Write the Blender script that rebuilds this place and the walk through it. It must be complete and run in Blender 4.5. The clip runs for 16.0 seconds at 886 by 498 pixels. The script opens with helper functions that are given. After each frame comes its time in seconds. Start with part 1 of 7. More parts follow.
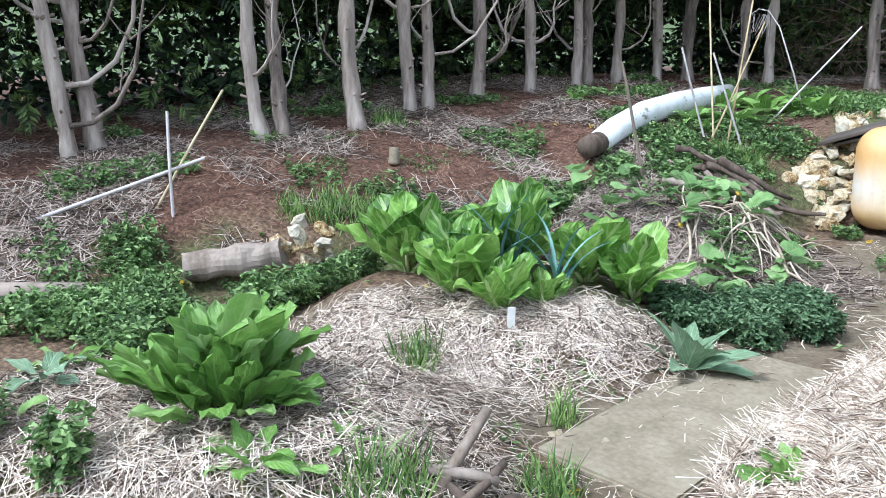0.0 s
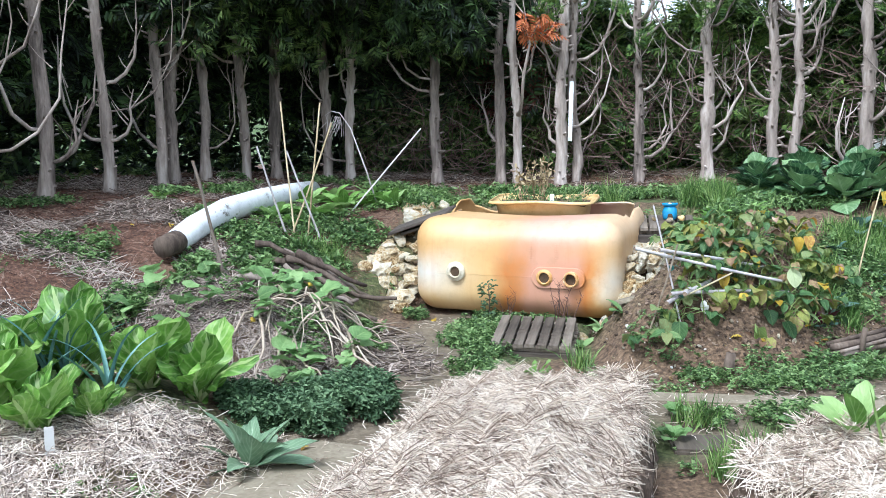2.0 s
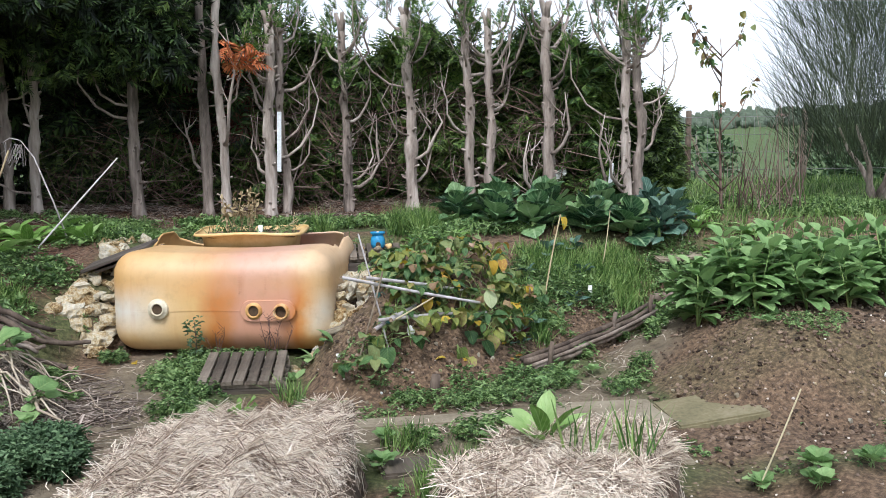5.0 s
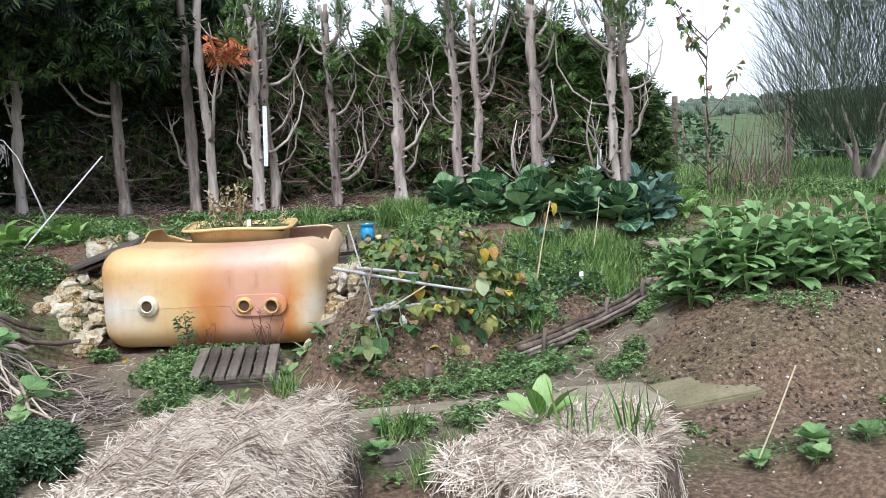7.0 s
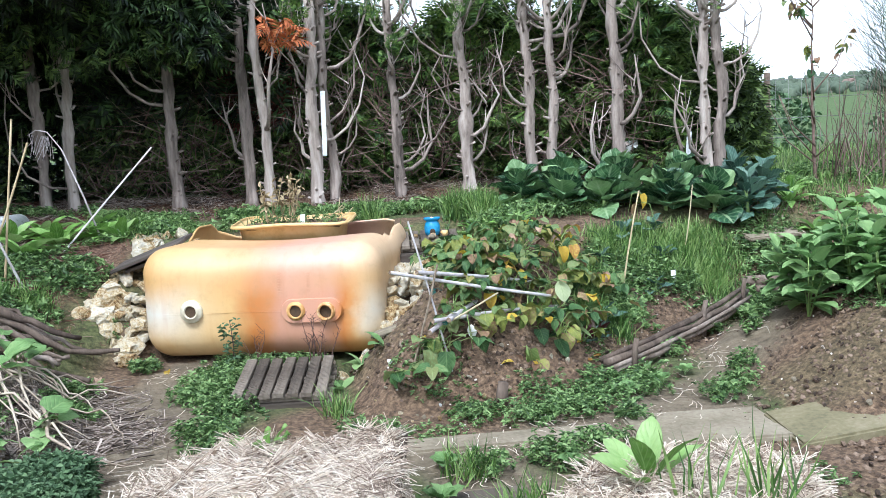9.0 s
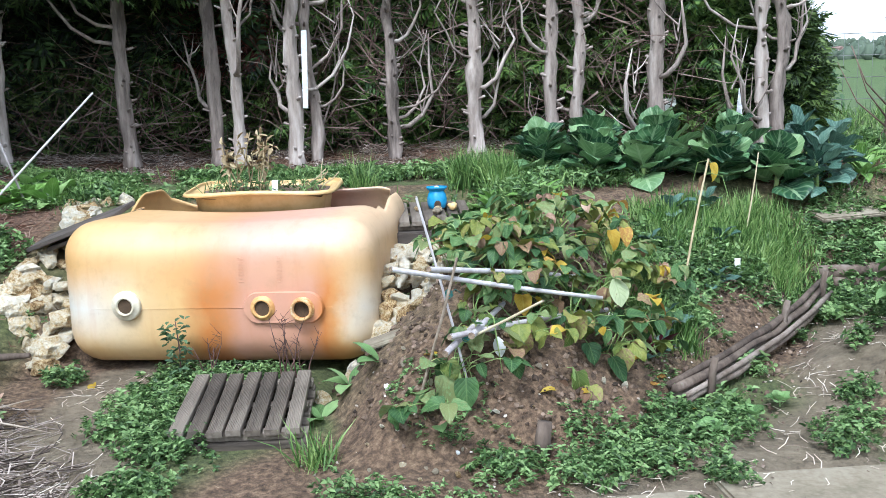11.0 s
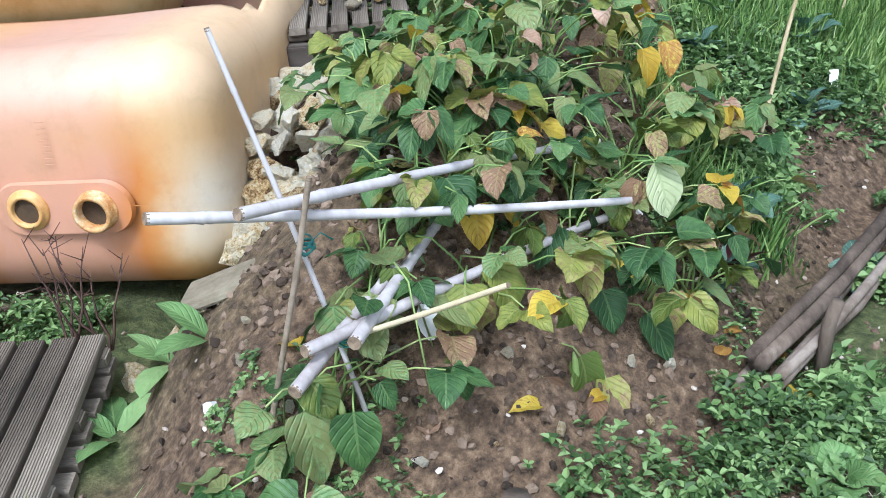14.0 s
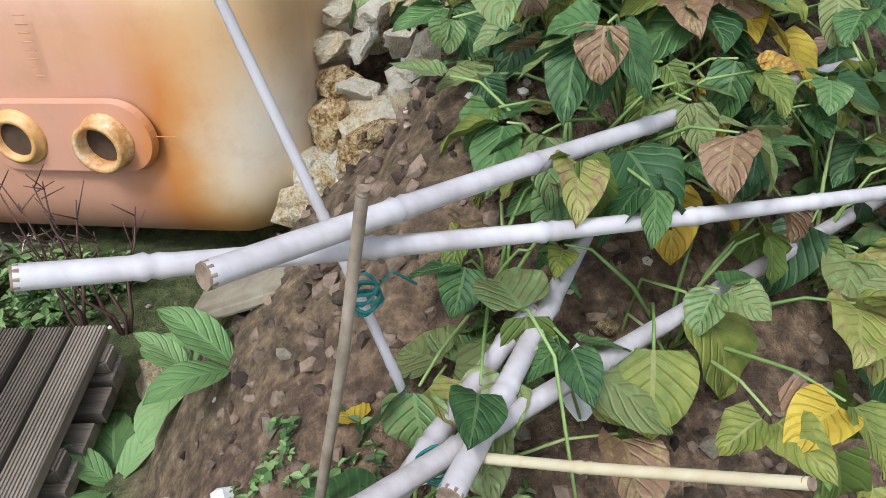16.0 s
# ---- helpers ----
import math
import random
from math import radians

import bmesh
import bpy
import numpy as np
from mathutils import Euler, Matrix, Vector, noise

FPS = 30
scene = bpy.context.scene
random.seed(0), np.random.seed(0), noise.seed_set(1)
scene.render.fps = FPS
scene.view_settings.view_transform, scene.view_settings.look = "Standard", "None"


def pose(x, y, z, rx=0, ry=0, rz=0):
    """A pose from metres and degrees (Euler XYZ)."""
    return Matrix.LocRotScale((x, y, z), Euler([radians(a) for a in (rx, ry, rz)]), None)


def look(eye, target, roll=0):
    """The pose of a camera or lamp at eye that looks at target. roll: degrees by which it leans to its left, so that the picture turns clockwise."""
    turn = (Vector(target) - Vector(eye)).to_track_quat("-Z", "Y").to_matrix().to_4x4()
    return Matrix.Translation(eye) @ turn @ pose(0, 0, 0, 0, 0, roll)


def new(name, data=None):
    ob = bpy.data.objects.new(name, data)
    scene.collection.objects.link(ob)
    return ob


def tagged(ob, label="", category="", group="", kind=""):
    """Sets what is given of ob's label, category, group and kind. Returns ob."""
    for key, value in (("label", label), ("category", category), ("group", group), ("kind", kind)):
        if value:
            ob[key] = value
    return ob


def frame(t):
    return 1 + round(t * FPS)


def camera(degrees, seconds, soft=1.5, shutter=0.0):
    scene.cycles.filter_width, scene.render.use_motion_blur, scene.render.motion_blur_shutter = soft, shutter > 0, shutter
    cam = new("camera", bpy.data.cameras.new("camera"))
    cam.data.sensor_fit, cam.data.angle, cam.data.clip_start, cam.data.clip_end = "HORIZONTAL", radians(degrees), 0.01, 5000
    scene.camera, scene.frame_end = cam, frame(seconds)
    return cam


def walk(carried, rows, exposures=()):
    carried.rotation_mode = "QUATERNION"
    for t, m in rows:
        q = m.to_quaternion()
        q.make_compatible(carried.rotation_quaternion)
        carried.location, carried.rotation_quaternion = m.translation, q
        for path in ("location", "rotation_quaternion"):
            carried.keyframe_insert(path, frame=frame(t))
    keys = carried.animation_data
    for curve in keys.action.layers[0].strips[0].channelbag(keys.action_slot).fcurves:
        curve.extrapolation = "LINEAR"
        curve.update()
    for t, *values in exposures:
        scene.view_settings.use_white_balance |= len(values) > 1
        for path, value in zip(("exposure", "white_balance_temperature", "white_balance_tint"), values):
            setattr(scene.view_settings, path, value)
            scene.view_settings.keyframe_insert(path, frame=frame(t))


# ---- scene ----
cam = camera(55.5, 16.0, soft=0.85)
PATH = [
    (0, (-0.133, -0.858, 1.394), (-0.666, 1.016, 0.942), -0.6),
    (0.5, (-0.05, -0.876, 1.374), (-0.36, 1.073, 1.052), -2.2),
    (1, (0.041, -0.879, 1.339), (-0.174, 1.091, 1.069), -1.9),
    (1.5, (0.122, -0.82, 1.34), (0.106, 1.165, 1.098), -0.9),
    (2, (0.2, -0.802, 1.381), (0.516, 1.159, 1.146), -0.6),
    (2.5, (0.203, -0.727, 1.373), (0.765, 1.183, 1.184), -1.4),
    (3, (0.207, -0.69, 1.362), (0.908, 1.176, 1.197), -1.4),
    (3.5, (0.207, -0.713, 1.375), (1.006, 1.114, 1.217), -1.1),
    (4, (0.233, -0.735, 1.373), (1.088, 1.066, 1.212), -0.9),
    (4.5, (0.251, -0.755, 1.382), (1.159, 1.019, 1.214), -0.7),
    (5, (0.291, -0.783, 1.375), (1.229, 0.975, 1.205), -0.7),
    (5.2, (0.291, -0.774, 1.385), (1.242, 0.976, 1.211), -0.7),
    (7.3, (0.292, -0.754, 1.336), (1.252, 0.991, 1.151), -2.2),
    (7.5, (0.29, -0.687, 1.342), (1.25, 1.056, 1.143), -2.1),
    (8, (0.344, -0.583, 1.331), (1.284, 1.168, 1.108), -2.2),
    (8.3, (0.446, -0.484, 1.311), (1.343, 1.291, 1.099), -2.4),
    (8.5, (0.537, -0.397, 1.335), (1.383, 1.402, 1.115), -2.6),
    (9, (0.587, -0.173, 1.347), (1.398, 1.643, 1.139), -2.9),
    (9.2, (0.614, -0.039, 1.338), (1.436, 1.771, 1.125), -2.9),
    (11.3, (1.096, 1.138, 1.313), (1.932, 2.923, 0.973), -1.5),
    (11.5, (1.207, 1.254, 1.287), (2.032, 3.036, 0.908), -1.7),
    (12, (1.352, 1.483, 1.322), (2.174, 3.237, 0.825), -2.0),
    (12.5, (1.444, 1.784, 1.313), (2.256, 3.54, 0.806), -2.2),
    (13, (1.565, 2.003, 1.316), (2.357, 3.765, 0.798), -2.6),
    (13.5, (1.797, 2.258, 1.3), (2.544, 3.952, 0.543), -3.8),
    (14, (1.908, 2.421, 1.27), (2.668, 4.067, 0.425), -3.8),
    (14.5, (1.976, 2.621, 1.258), (2.712, 4.246, 0.354), -4.8),
    (15, (2.058, 2.78, 1.229), (2.791, 4.339, 0.213), -5.1),
    (15.5, (2.155, 2.922, 1.235), (2.663, 4.586, 0.249), -8.1),
    (16, (2.145, 3.083, 1.122), (2.601, 4.701, 0.038), -5.7),
]
walk(cam, [(t, look(eye, target, roll)) for t, eye, target, roll in PATH],
     [(0.0, 1.42, 5500, 7), (1.0, 1.44, 5500, 7), (2.0, 1.34, 5500, 7), (2.6, 1.08, 5700, 8), (3.5, 0.84, 6000, 10), (5.2, 0.84, 6000, 10), (7.5, 1.12, 5700, 9), (8.5, 1.25, 5600, 8), (12.5, 1.3, 5450, 7), (14.5, 1.13, 5450, 7), (16.0, 0.88, 5850, 9)])

# ---- end of camera ----


# ---- world, sun ----
world = bpy.data.worlds.new("overcast_sky")
scene.world = world
world.use_nodes = True
wn = world.node_tree
sky = wn.nodes.new("ShaderNodeTexSky")
sky.sky_type = 'NISHITA'
sky.sun_disc = False
sky.sun_elevation, sky.sun_rotation = radians(55), radians(221)
sky.dust_density, sky.air_density = 2.0, 1.0
pale = wn.nodes.new("ShaderNodeHueSaturation")
pale.inputs["Saturation"].default_value = 0.28
wn.links.new(sky.outputs["Color"], pale.inputs["Color"])
wn.links.new(pale.outputs["Color"], wn.nodes["Background"].inputs["Color"])
wn.nodes["Background"].inputs["Strength"].default_value = 0.15
sun = new("sun", bpy.data.lights.new("sun", "SUN"))
sun.data.energy, sun.data.angle, sun.data.color = 1.3, radians(12), (1.0, 0.97, 0.93)
sun.matrix_world = look((-7, -6, 15), (0, 2, 0))


# ---- materials ----
def shader(name, rough=0.8):
    m = bpy.data.materials.new(name)
    m.use_nodes = True
    m.node_tree.nodes["Principled BSDF"].inputs["Roughness"].default_value = rough
    return m, m.node_tree, m.node_tree.nodes["Principled BSDF"]


def node(nt, kind, **values):
    n = nt.nodes.new(kind)
    for k, v in values.items():
        n.inputs[k.replace("_", " ")].default_value = v
    return n


def noise_of(nt, scale, detail=5.0, rough=0.6, coords="Object", stretch=None):
    tc = nt.nodes.new("ShaderNodeTexCoord")
    n = node(nt, "ShaderNodeTexNoise", Scale=scale, Detail=detail, Roughness=rough)
    src = tc.outputs[coords]
    if stretch:
        mp = nt.nodes.new("ShaderNodeMapping")
        mp.inputs["Scale"].default_value = stretch
        nt.links.new(src, mp.inputs["Vector"])
        src = mp.outputs["Vector"]
    nt.links.new(src, n.inputs["Vector"])
    return n.outputs["Fac"]


def ramp(nt, fac, *stops):
    r = nt.nodes.new("ShaderNodeValToRGB")
    e = r.color_ramp.elements
    while len(e) < len(stops):
        e.new(0.5)
    for el, (pos, col) in zip(e, stops):
        el.position, el.color = pos, (*col, 1)
    nt.links.new(fac, r.inputs["Fac"])
    return r.outputs["Color"]


def mix(nt, fac, a, b, blend="MIX"):
    m = nt.nodes.new("ShaderNodeMix")
    m.data_type, m.blend_type = "RGBA", blend
    for sock, v in ((m.inputs[0], fac), (m.inputs[6], a), (m.inputs[7], b)):
        if isinstance(v, bpy.types.NodeSocket):
            nt.links.new(v, sock)
        else:
            sock.default_value = v if isinstance(v, float) else (*v, 1)
    return m.outputs[2]


def maths(nt, op, a, b=0.0):
    m = nt.nodes.new("ShaderNodeMath")
    m.operation = op
    for sock, v in zip(m.inputs, (a, b)):
        if isinstance(v, bpy.types.NodeSocket):
            nt.links.new(v, sock)
        else:
            sock.default_value = v
    return m.outputs[0]


def bump(nt, bsdf, height, strength=0.5, distance=0.01):
    b = node(nt, "ShaderNodeBump", Strength=strength, Distance=distance)
    nt.links.new(height, b.inputs["Height"])
    nt.links.new(b.outputs["Normal"], bsdf.inputs["Normal"])


def varied(name, scale, stops, rough=0.85, relief=0.5, depth=0.01, fine=6.0, stretch=None, tint=0.0, island=False, coords="Object"):
    """A surface with colour by noise at two scales, relief, and brightness that varies piece by piece."""
    m, nt, b = shader(name, rough)
    big, small = noise_of(nt, scale, 4, 0.55, coords, stretch), noise_of(nt, scale * fine, 5, 0.65, coords, stretch)
    fac = maths(nt, "ADD", maths(nt, "MULTIPLY", big, 0.6), maths(nt, "MULTIPLY", small, 0.4))
    if tint:
        info = nt.nodes.new("ShaderNodeNewGeometry" if island else "ShaderNodeObjectInfo")
        rnd = info.outputs["Random Per Island" if island else "Random"]
        fac = maths(nt, "ADD", fac, maths(nt, "MULTIPLY", maths(nt, "SUBTRACT", rnd, 0.5), tint))
    nt.links.new(ramp(nt, fac, *stops), b.inputs["Base Color"])
    if relief:
        bump(nt, b, fac, relief, depth)
    return m


def leafy(name, stops, rough=0.55, veins=0.35, tint=0.5, see=0.25, island=False, spots=None, vein_colour=(0.45, 0.6, 0.25), scale=9.0, rib=0.0):
    """A leaf: colour by noise and leaf by leaf, pale veins along its own length, light that comes through."""
    m, nt, b = shader(name, rough)
    info = nt.nodes.new("ShaderNodeNewGeometry" if island else "ShaderNodeObjectInfo")
    rnd = info.outputs["Random Per Island" if island else "Random"]
    n = noise_of(nt, scale, 4, 0.6)
    fac = maths(nt, "ADD", n, maths(nt, "MULTIPLY", maths(nt, "SUBTRACT", rnd, 0.5), tint))
    col = ramp(nt, fac, *stops)
    if spots:
        blot = ramp(nt, maths(nt, "ADD", noise_of(nt, scale * 2.5, 5, 0.7), maths(nt, "MULTIPLY", maths(nt, "SUBTRACT", rnd, 0.6), 0.5)), (0.5, (0, 0, 0)), (0.62, (1, 1, 1)))
        col = mix(nt, blot, col, spots)
    if veins:
        uv = nt.nodes.new("ShaderNodeUVMap")
        sep = nt.nodes.new("ShaderNodeSeparateXYZ")
        nt.links.new(uv.outputs["UV"], sep.inputs[0])
        side = maths(nt, "ABSOLUTE", maths(nt, "SUBTRACT", sep.outputs[0], 0.5))
        line = maths(nt, "POWER", maths(nt, "ABSOLUTE", maths(nt, "COSINE", maths(nt, "SUBTRACT", maths(nt, "MULTIPLY", sep.outputs[1], 20.0), maths(nt, "MULTIPLY", side, 15.0)))), 14.0)
        mid = maths(nt, "LESS_THAN", side, 0.03 + rib)
        vein = maths(nt, "MAXIMUM", maths(nt, "MULTIPLY", line, 0.55), mid)
        col = mix(nt, maths(nt, "MULTIPLY", vein, veins), col, vein_colour)
        bump(nt, b, maths(nt, "SUBTRACT", n, maths(nt, "MULTIPLY", vein, 0.5)), 0.9, 0.006)
    nt.links.new(col, b.inputs["Base Color"])
    tr = nt.nodes.new("ShaderNodeBsdfTranslucent")
    nt.links.new(col, tr.inputs["Color"])
    ms = nt.nodes.new("ShaderNodeMixShader")
    ms.inputs[0].default_value = see
    out = nt.nodes["Material Output"]
    nt.links.new(b.outputs[0], ms.inputs[1])
    nt.links.new(tr.outputs[0], ms.inputs[2])
    nt.links.new(ms.outputs[0], out.inputs["Surface"])
    return m


def ground_material():
    """Mud, reddish needle litter and mossy soil, blended by where each lies."""
    m, nt, b = shader("garden_soil", 0.95)
    at = nt.nodes.new("ShaderNodeAttribute")
    at.attribute_name = "cover"
    sep = nt.nodes.new("ShaderNodeSeparateColor")
    nt.links.new(at.outputs["Color"], sep.inputs[0])
    fine, mid, big = noise_of(nt, 38, 6, 0.7), noise_of(nt, 9, 5, 0.6), noise_of(nt, 1.6, 4, 0.6)
    soil = ramp(nt, fine, (0.32, (0.04, 0.025, 0.016)), (0.48, (0.13, 0.083, 0.05)), (0.62, (0.25, 0.165, 0.1)), (0.72, (0.4, 0.3, 0.21)))
    mud = ramp(nt, maths(nt, "ADD", maths(nt, "MULTIPLY", mid, 0.5), maths(nt, "MULTIPLY", fine, 0.5)), (0.35, (0.10, 0.078, 0.05)), (0.5, (0.19, 0.15, 0.10)), (0.68, (0.29, 0.24, 0.165)))
    litter = ramp(nt, maths(nt, "ADD", maths(nt, "MULTIPLY", fine, 0.7), maths(nt, "MULTIPLY", big, 0.3)), (0.35, (0.026, 0.016, 0.012)), (0.47, (0.09, 0.045, 0.028)), (0.57, (0.18, 0.095, 0.06)), (0.7, (0.33, 0.26, 0.21)))
    moss = ramp(nt, fine, (0.3, (0.03, 0.05, 0.015)), (0.55, (0.075, 0.12, 0.03)), (0.75, (0.16, 0.2, 0.07)))
    col = mix(nt, sep.outputs[1], soil, litter)
    col = mix(nt, sep.outputs[2], col, moss)
    col = mix(nt, sep.outputs[0], col, mud)
    nt.links.new(col, b.inputs["Base Color"])
    bump(nt, b, maths(nt, "ADD", fine, mid), 0.9, 0.025)
    return m


def tank_material():
    """Yellowed plastic with rusty and pink bands from long use."""
    m, nt, b = shader("aged_plastic", 0.5)
    tc = nt.nodes.new("ShaderNodeTexCoord")
    sep = nt.nodes.new("ShaderNodeSeparateXYZ")
    nt.links.new(tc.outputs["Object"], sep.inputs[0])
    warp = maths(nt, "MULTIPLY", maths(nt, "SUBTRACT", noise_of(nt, 3.0, 6, 0.6), 0.5), 0.26)
    x = maths(nt, "ADD", sep.outputs[0], warp)
    along = maths(nt, "DIVIDE", maths(nt, "ADD", x, 0.37), 1.505)
    cream, amber, orange, pink, pale = (0.68, 0.47, 0.22), (0.6, 0.3, 0.09), (0.52, 0.19, 0.045), (0.56, 0.29, 0.19), (0.68, 0.65, 0.58)
    low = ramp(nt, along, (0.0, (0.62, 0.38, 0.14)), (0.2, (0.66, 0.47, 0.23)), (0.41, (0.64, 0.41, 0.17)), (0.5, orange), (0.56, (0.53, 0.22, 0.08)), (0.62, pink), (0.8, pink), (0.87, orange), (0.93, (0.6, 0.33, 0.12)), (0.98, cream))
    high = ramp(nt, along, (0.0, (0.6, 0.36, 0.14)), (0.3, (0.64, 0.43, 0.22)), (0.45, (0.6, 0.35, 0.18)), (0.6, (0.57, 0.33, 0.24)), (0.8, (0.6, 0.38, 0.28)), (0.93, (0.66, 0.46, 0.28)))
    z = maths(nt, "ADD", sep.outputs[2], maths(nt, "MULTIPLY", warp, 0.6))
    up = ramp(nt, z, (0.0, (0, 0, 0)), (0.38, (0, 0, 0)), (0.62, (1, 1, 1)))
    col = mix(nt, up, low, high)
    blotch = maths(nt, "MULTIPLY", maths(nt, "SUBTRACT", 1.0, maths(nt, "ABSOLUTE", maths(nt, "MULTIPLY", maths(nt, "SUBTRACT", z, 0.29), 4.6))), 1.0)
    ends = ramp(nt, along, (0.0, (1, 1, 1)), (0.12, (0.9, 0.9, 0.9)), (0.3, (0.1, 0.1, 0.1)), (0.4, (0, 0, 0)), (0.9, (0, 0, 0)), (0.99, (0.75, 0.75, 0.75)))
    white = maths(nt, "MULTIPLY", maths(nt, "MAXIMUM", blotch, 0.0), ends)
    col = mix(nt, white, col, pale)
    rust = maths(nt, "MULTIPLY", ramp(nt, maths(nt, "ABSOLUTE", maths(nt, "SUBTRACT", z, 0.47)), (0.0, (1, 1, 1)), (0.12, (0, 0, 0))), ramp(nt, along, (0.0, (0.7, 0.7, 0.7)), (0.3, (0.5, 0.5, 0.5)), (0.42, (0.9, 0.9, 0.9)), (0.55, (0.1, 0.1, 0.1)), (0.8, (0.6, 0.6, 0.6))))
    col = mix(nt, maths(nt, "MULTIPLY", rust, 0.6), col, amber)
    streak = ramp(nt, noise_of(nt, 9, 5, 0.65, "Object", (1.6, 1, 0.22)), (0.52, (0, 0, 0)), (0.72, (1, 1, 1)))
    col = mix(nt, maths(nt, "MULTIPLY", streak, 0.2), col, (0.46, 0.18, 0.05))
    dirt = ramp(nt, noise_of(nt, 14, 6, 0.7), (0.5, (0, 0, 0)), (0.8, (1, 1, 1)))
    col = mix(nt, maths(nt, "MULTIPLY", dirt, 0.3), col, (0.3, 0.2, 0.1))
    nt.links.new(col, b.inputs["Base Color"])
    b.inputs["Subsurface Weight"].default_value = 0.0
    bump(nt, b, noise_of(nt, 7, 4, 0.5), 0.12, 0.01)
    return m


SOIL = ground_material()
TANK = tank_material()
STRAW = varied("dry_straw", 3.0, ((0.2, (0.15, 0.1, 0.07)), (0.4, (0.48, 0.385, 0.3)), (0.58, (0.74, 0.635, 0.52)), (0.78, (0.88, 0.8, 0.69))), 0.7, 0.0, tint=0.6, island=True)
HAY = varied("rotting_straw", 3.0, ((0.22, (0.05, 0.035, 0.027)), (0.48, (0.21, 0.163, 0.132)), (0.75, (0.5, 0.42, 0.36))), 0.9, 0.0, tint=0.6, island=True)
# Dark core colour stands for shade under and between the straws.
MATTED = varied("shaded_matted_straw", 14.0, ((0.3, (0.03, 0.018, 0.012)), (0.5, (0.11, 0.075, 0.052)), (0.7, (0.28, 0.2, 0.15))), 0.95, 0.9, 0.02)
NEEDLES = varied("conifer_needles", 4.0, ((0.3, (0.05, 0.022, 0.015)), (0.5, (0.18, 0.078, 0.045)), (0.7, (0.3, 0.21, 0.16))), 0.9, 0.0, tint=0.6, island=True)
BARK = varied("conifer_bark", 6.0, ((0.33, (0.08, 0.062, 0.052)), (0.5, (0.29, 0.235, 0.2)), (0.66, (0.5, 0.435, 0.385))), 0.95, 0.9, 0.02, 5.0, (1, 1, 0.18), 0.2)
TWIG = varied("dead_twigs", 5.0, ((0.3, (0.07, 0.042, 0.032)), (0.55, (0.19, 0.125, 0.1)), (0.75, (0.34, 0.26, 0.22))), 0.95, 0.0, tint=0.4, island=True)
DRIFT = varied("weathered_branch", 7.0, ((0.3, (0.05, 0.034, 0.025)), (0.5, (0.15, 0.112, 0.085)), (0.72, (0.3, 0.25, 0.21))), 0.95, 0.9, 0.012, 5.0, (1, 1, 0.3), 0.35)
VINE = varied("dry_vine", 7.0, ((0.3, (0.22, 0.17, 0.12)), (0.5, (0.42, 0.34, 0.26)), (0.72, (0.58, 0.5, 0.4))), 0.9, 0.4, 0.006, tint=0.3)
DECK = varied("grey_decking", 7.0, ((0.3, (0.045, 0.035, 0.026)), (0.5, (0.125, 0.1, 0.076)), (0.7, (0.25, 0.21, 0.165))), 0.92, 0.8, 0.006, 6.0, (1, 0.12, 1), 0.3)
SLATE = varied("old_board", 6.0, ((0.3, (0.04, 0.032, 0.027)), (0.55, (0.11, 0.09, 0.075)), (0.75, (0.19, 0.165, 0.14))), 0.92, 0.7, 0.008, 6.0, (0.2, 1, 1), 0.2)
PAVE = varied("path_slab", 5.0, ((0.3, (0.14, 0.12, 0.075)), (0.5, (0.24, 0.2, 0.14)), (0.72, (0.34, 0.3, 0.22))), 0.95, 0.7, 0.008, 8.0)
MOSSY = varied("mossy_slab", 5.0, ((0.3, (0.10, 0.09, 0.05)), (0.5, (0.19, 0.165, 0.09)), (0.72, (0.28, 0.24, 0.16))), 0.95, 0.7, 0.008, 8.0)
STONE = varied("flint_stone", 3.0, ((0.26, (0.12, 0.06, 0.025)), (0.35, (0.42, 0.26, 0.1)), (0.44, (0.64, 0.49, 0.27)), (0.56, (0.75, 0.66, 0.48)), (0.74, (0.8, 0.76, 0.66))), 0.85, 0.9, 0.05, 4.0, None, 0.3)
PEBBLE = varied("pebble", 20.0, ((0.3, (0.16, 0.11, 0.08)), (0.5, (0.36, 0.28, 0.22)), (0.75, (0.68, 0.62, 0.55))), 0.85, 0.3, 0.004, tint=0.8, island=True)
CLOD = varied("soil_clod", 25.0, ((0.3, (0.035, 0.023, 0.015)), (0.5, (0.12, 0.08, 0.054)), (0.72, (0.27, 0.195, 0.14))), 0.98, 0.9, 0.008, tint=0.45, island=True)
CANE = varied("grey_bamboo", 9.0, ((0.3, (0.3, 0.26, 0.25)), (0.5, (0.46, 0.42, 0.42)), (0.7, (0.6, 0.57, 0.57))), 0.6, 0.35, 0.003, 4.0, (1, 1, 0.08), 0.25)
TANCANE = varied("tan_bamboo", 9.0, ((0.3, (0.32, 0.24, 0.13)), (0.5, (0.5, 0.4, 0.24)), (0.7, (0.62, 0.54, 0.36))), 0.6, 0.3, 0.003, 4.0, (1, 1, 0.1), 0.3)
CANECUT = varied("bamboo_end", 30.0, ((0.3, (0.09, 0.06, 0.04)), (0.6, (0.3, 0.22, 0.15))), 0.9, 0.3, 0.003)
WHITE = varied("white_plastic", 9.0, ((0.34, (0.2, 0.19, 0.17)), (0.41, (0.66, 0.68, 0.69)), (0.6, (0.8, 0.82, 0.84))), 0.5, 0.6, 0.03)
TAG = varied("plant_tag", 20.0, ((0.3, (0.68, 0.67, 0.63)), (0.7, (0.82, 0.82, 0.8))), 0.5, 0.1, 0.002)
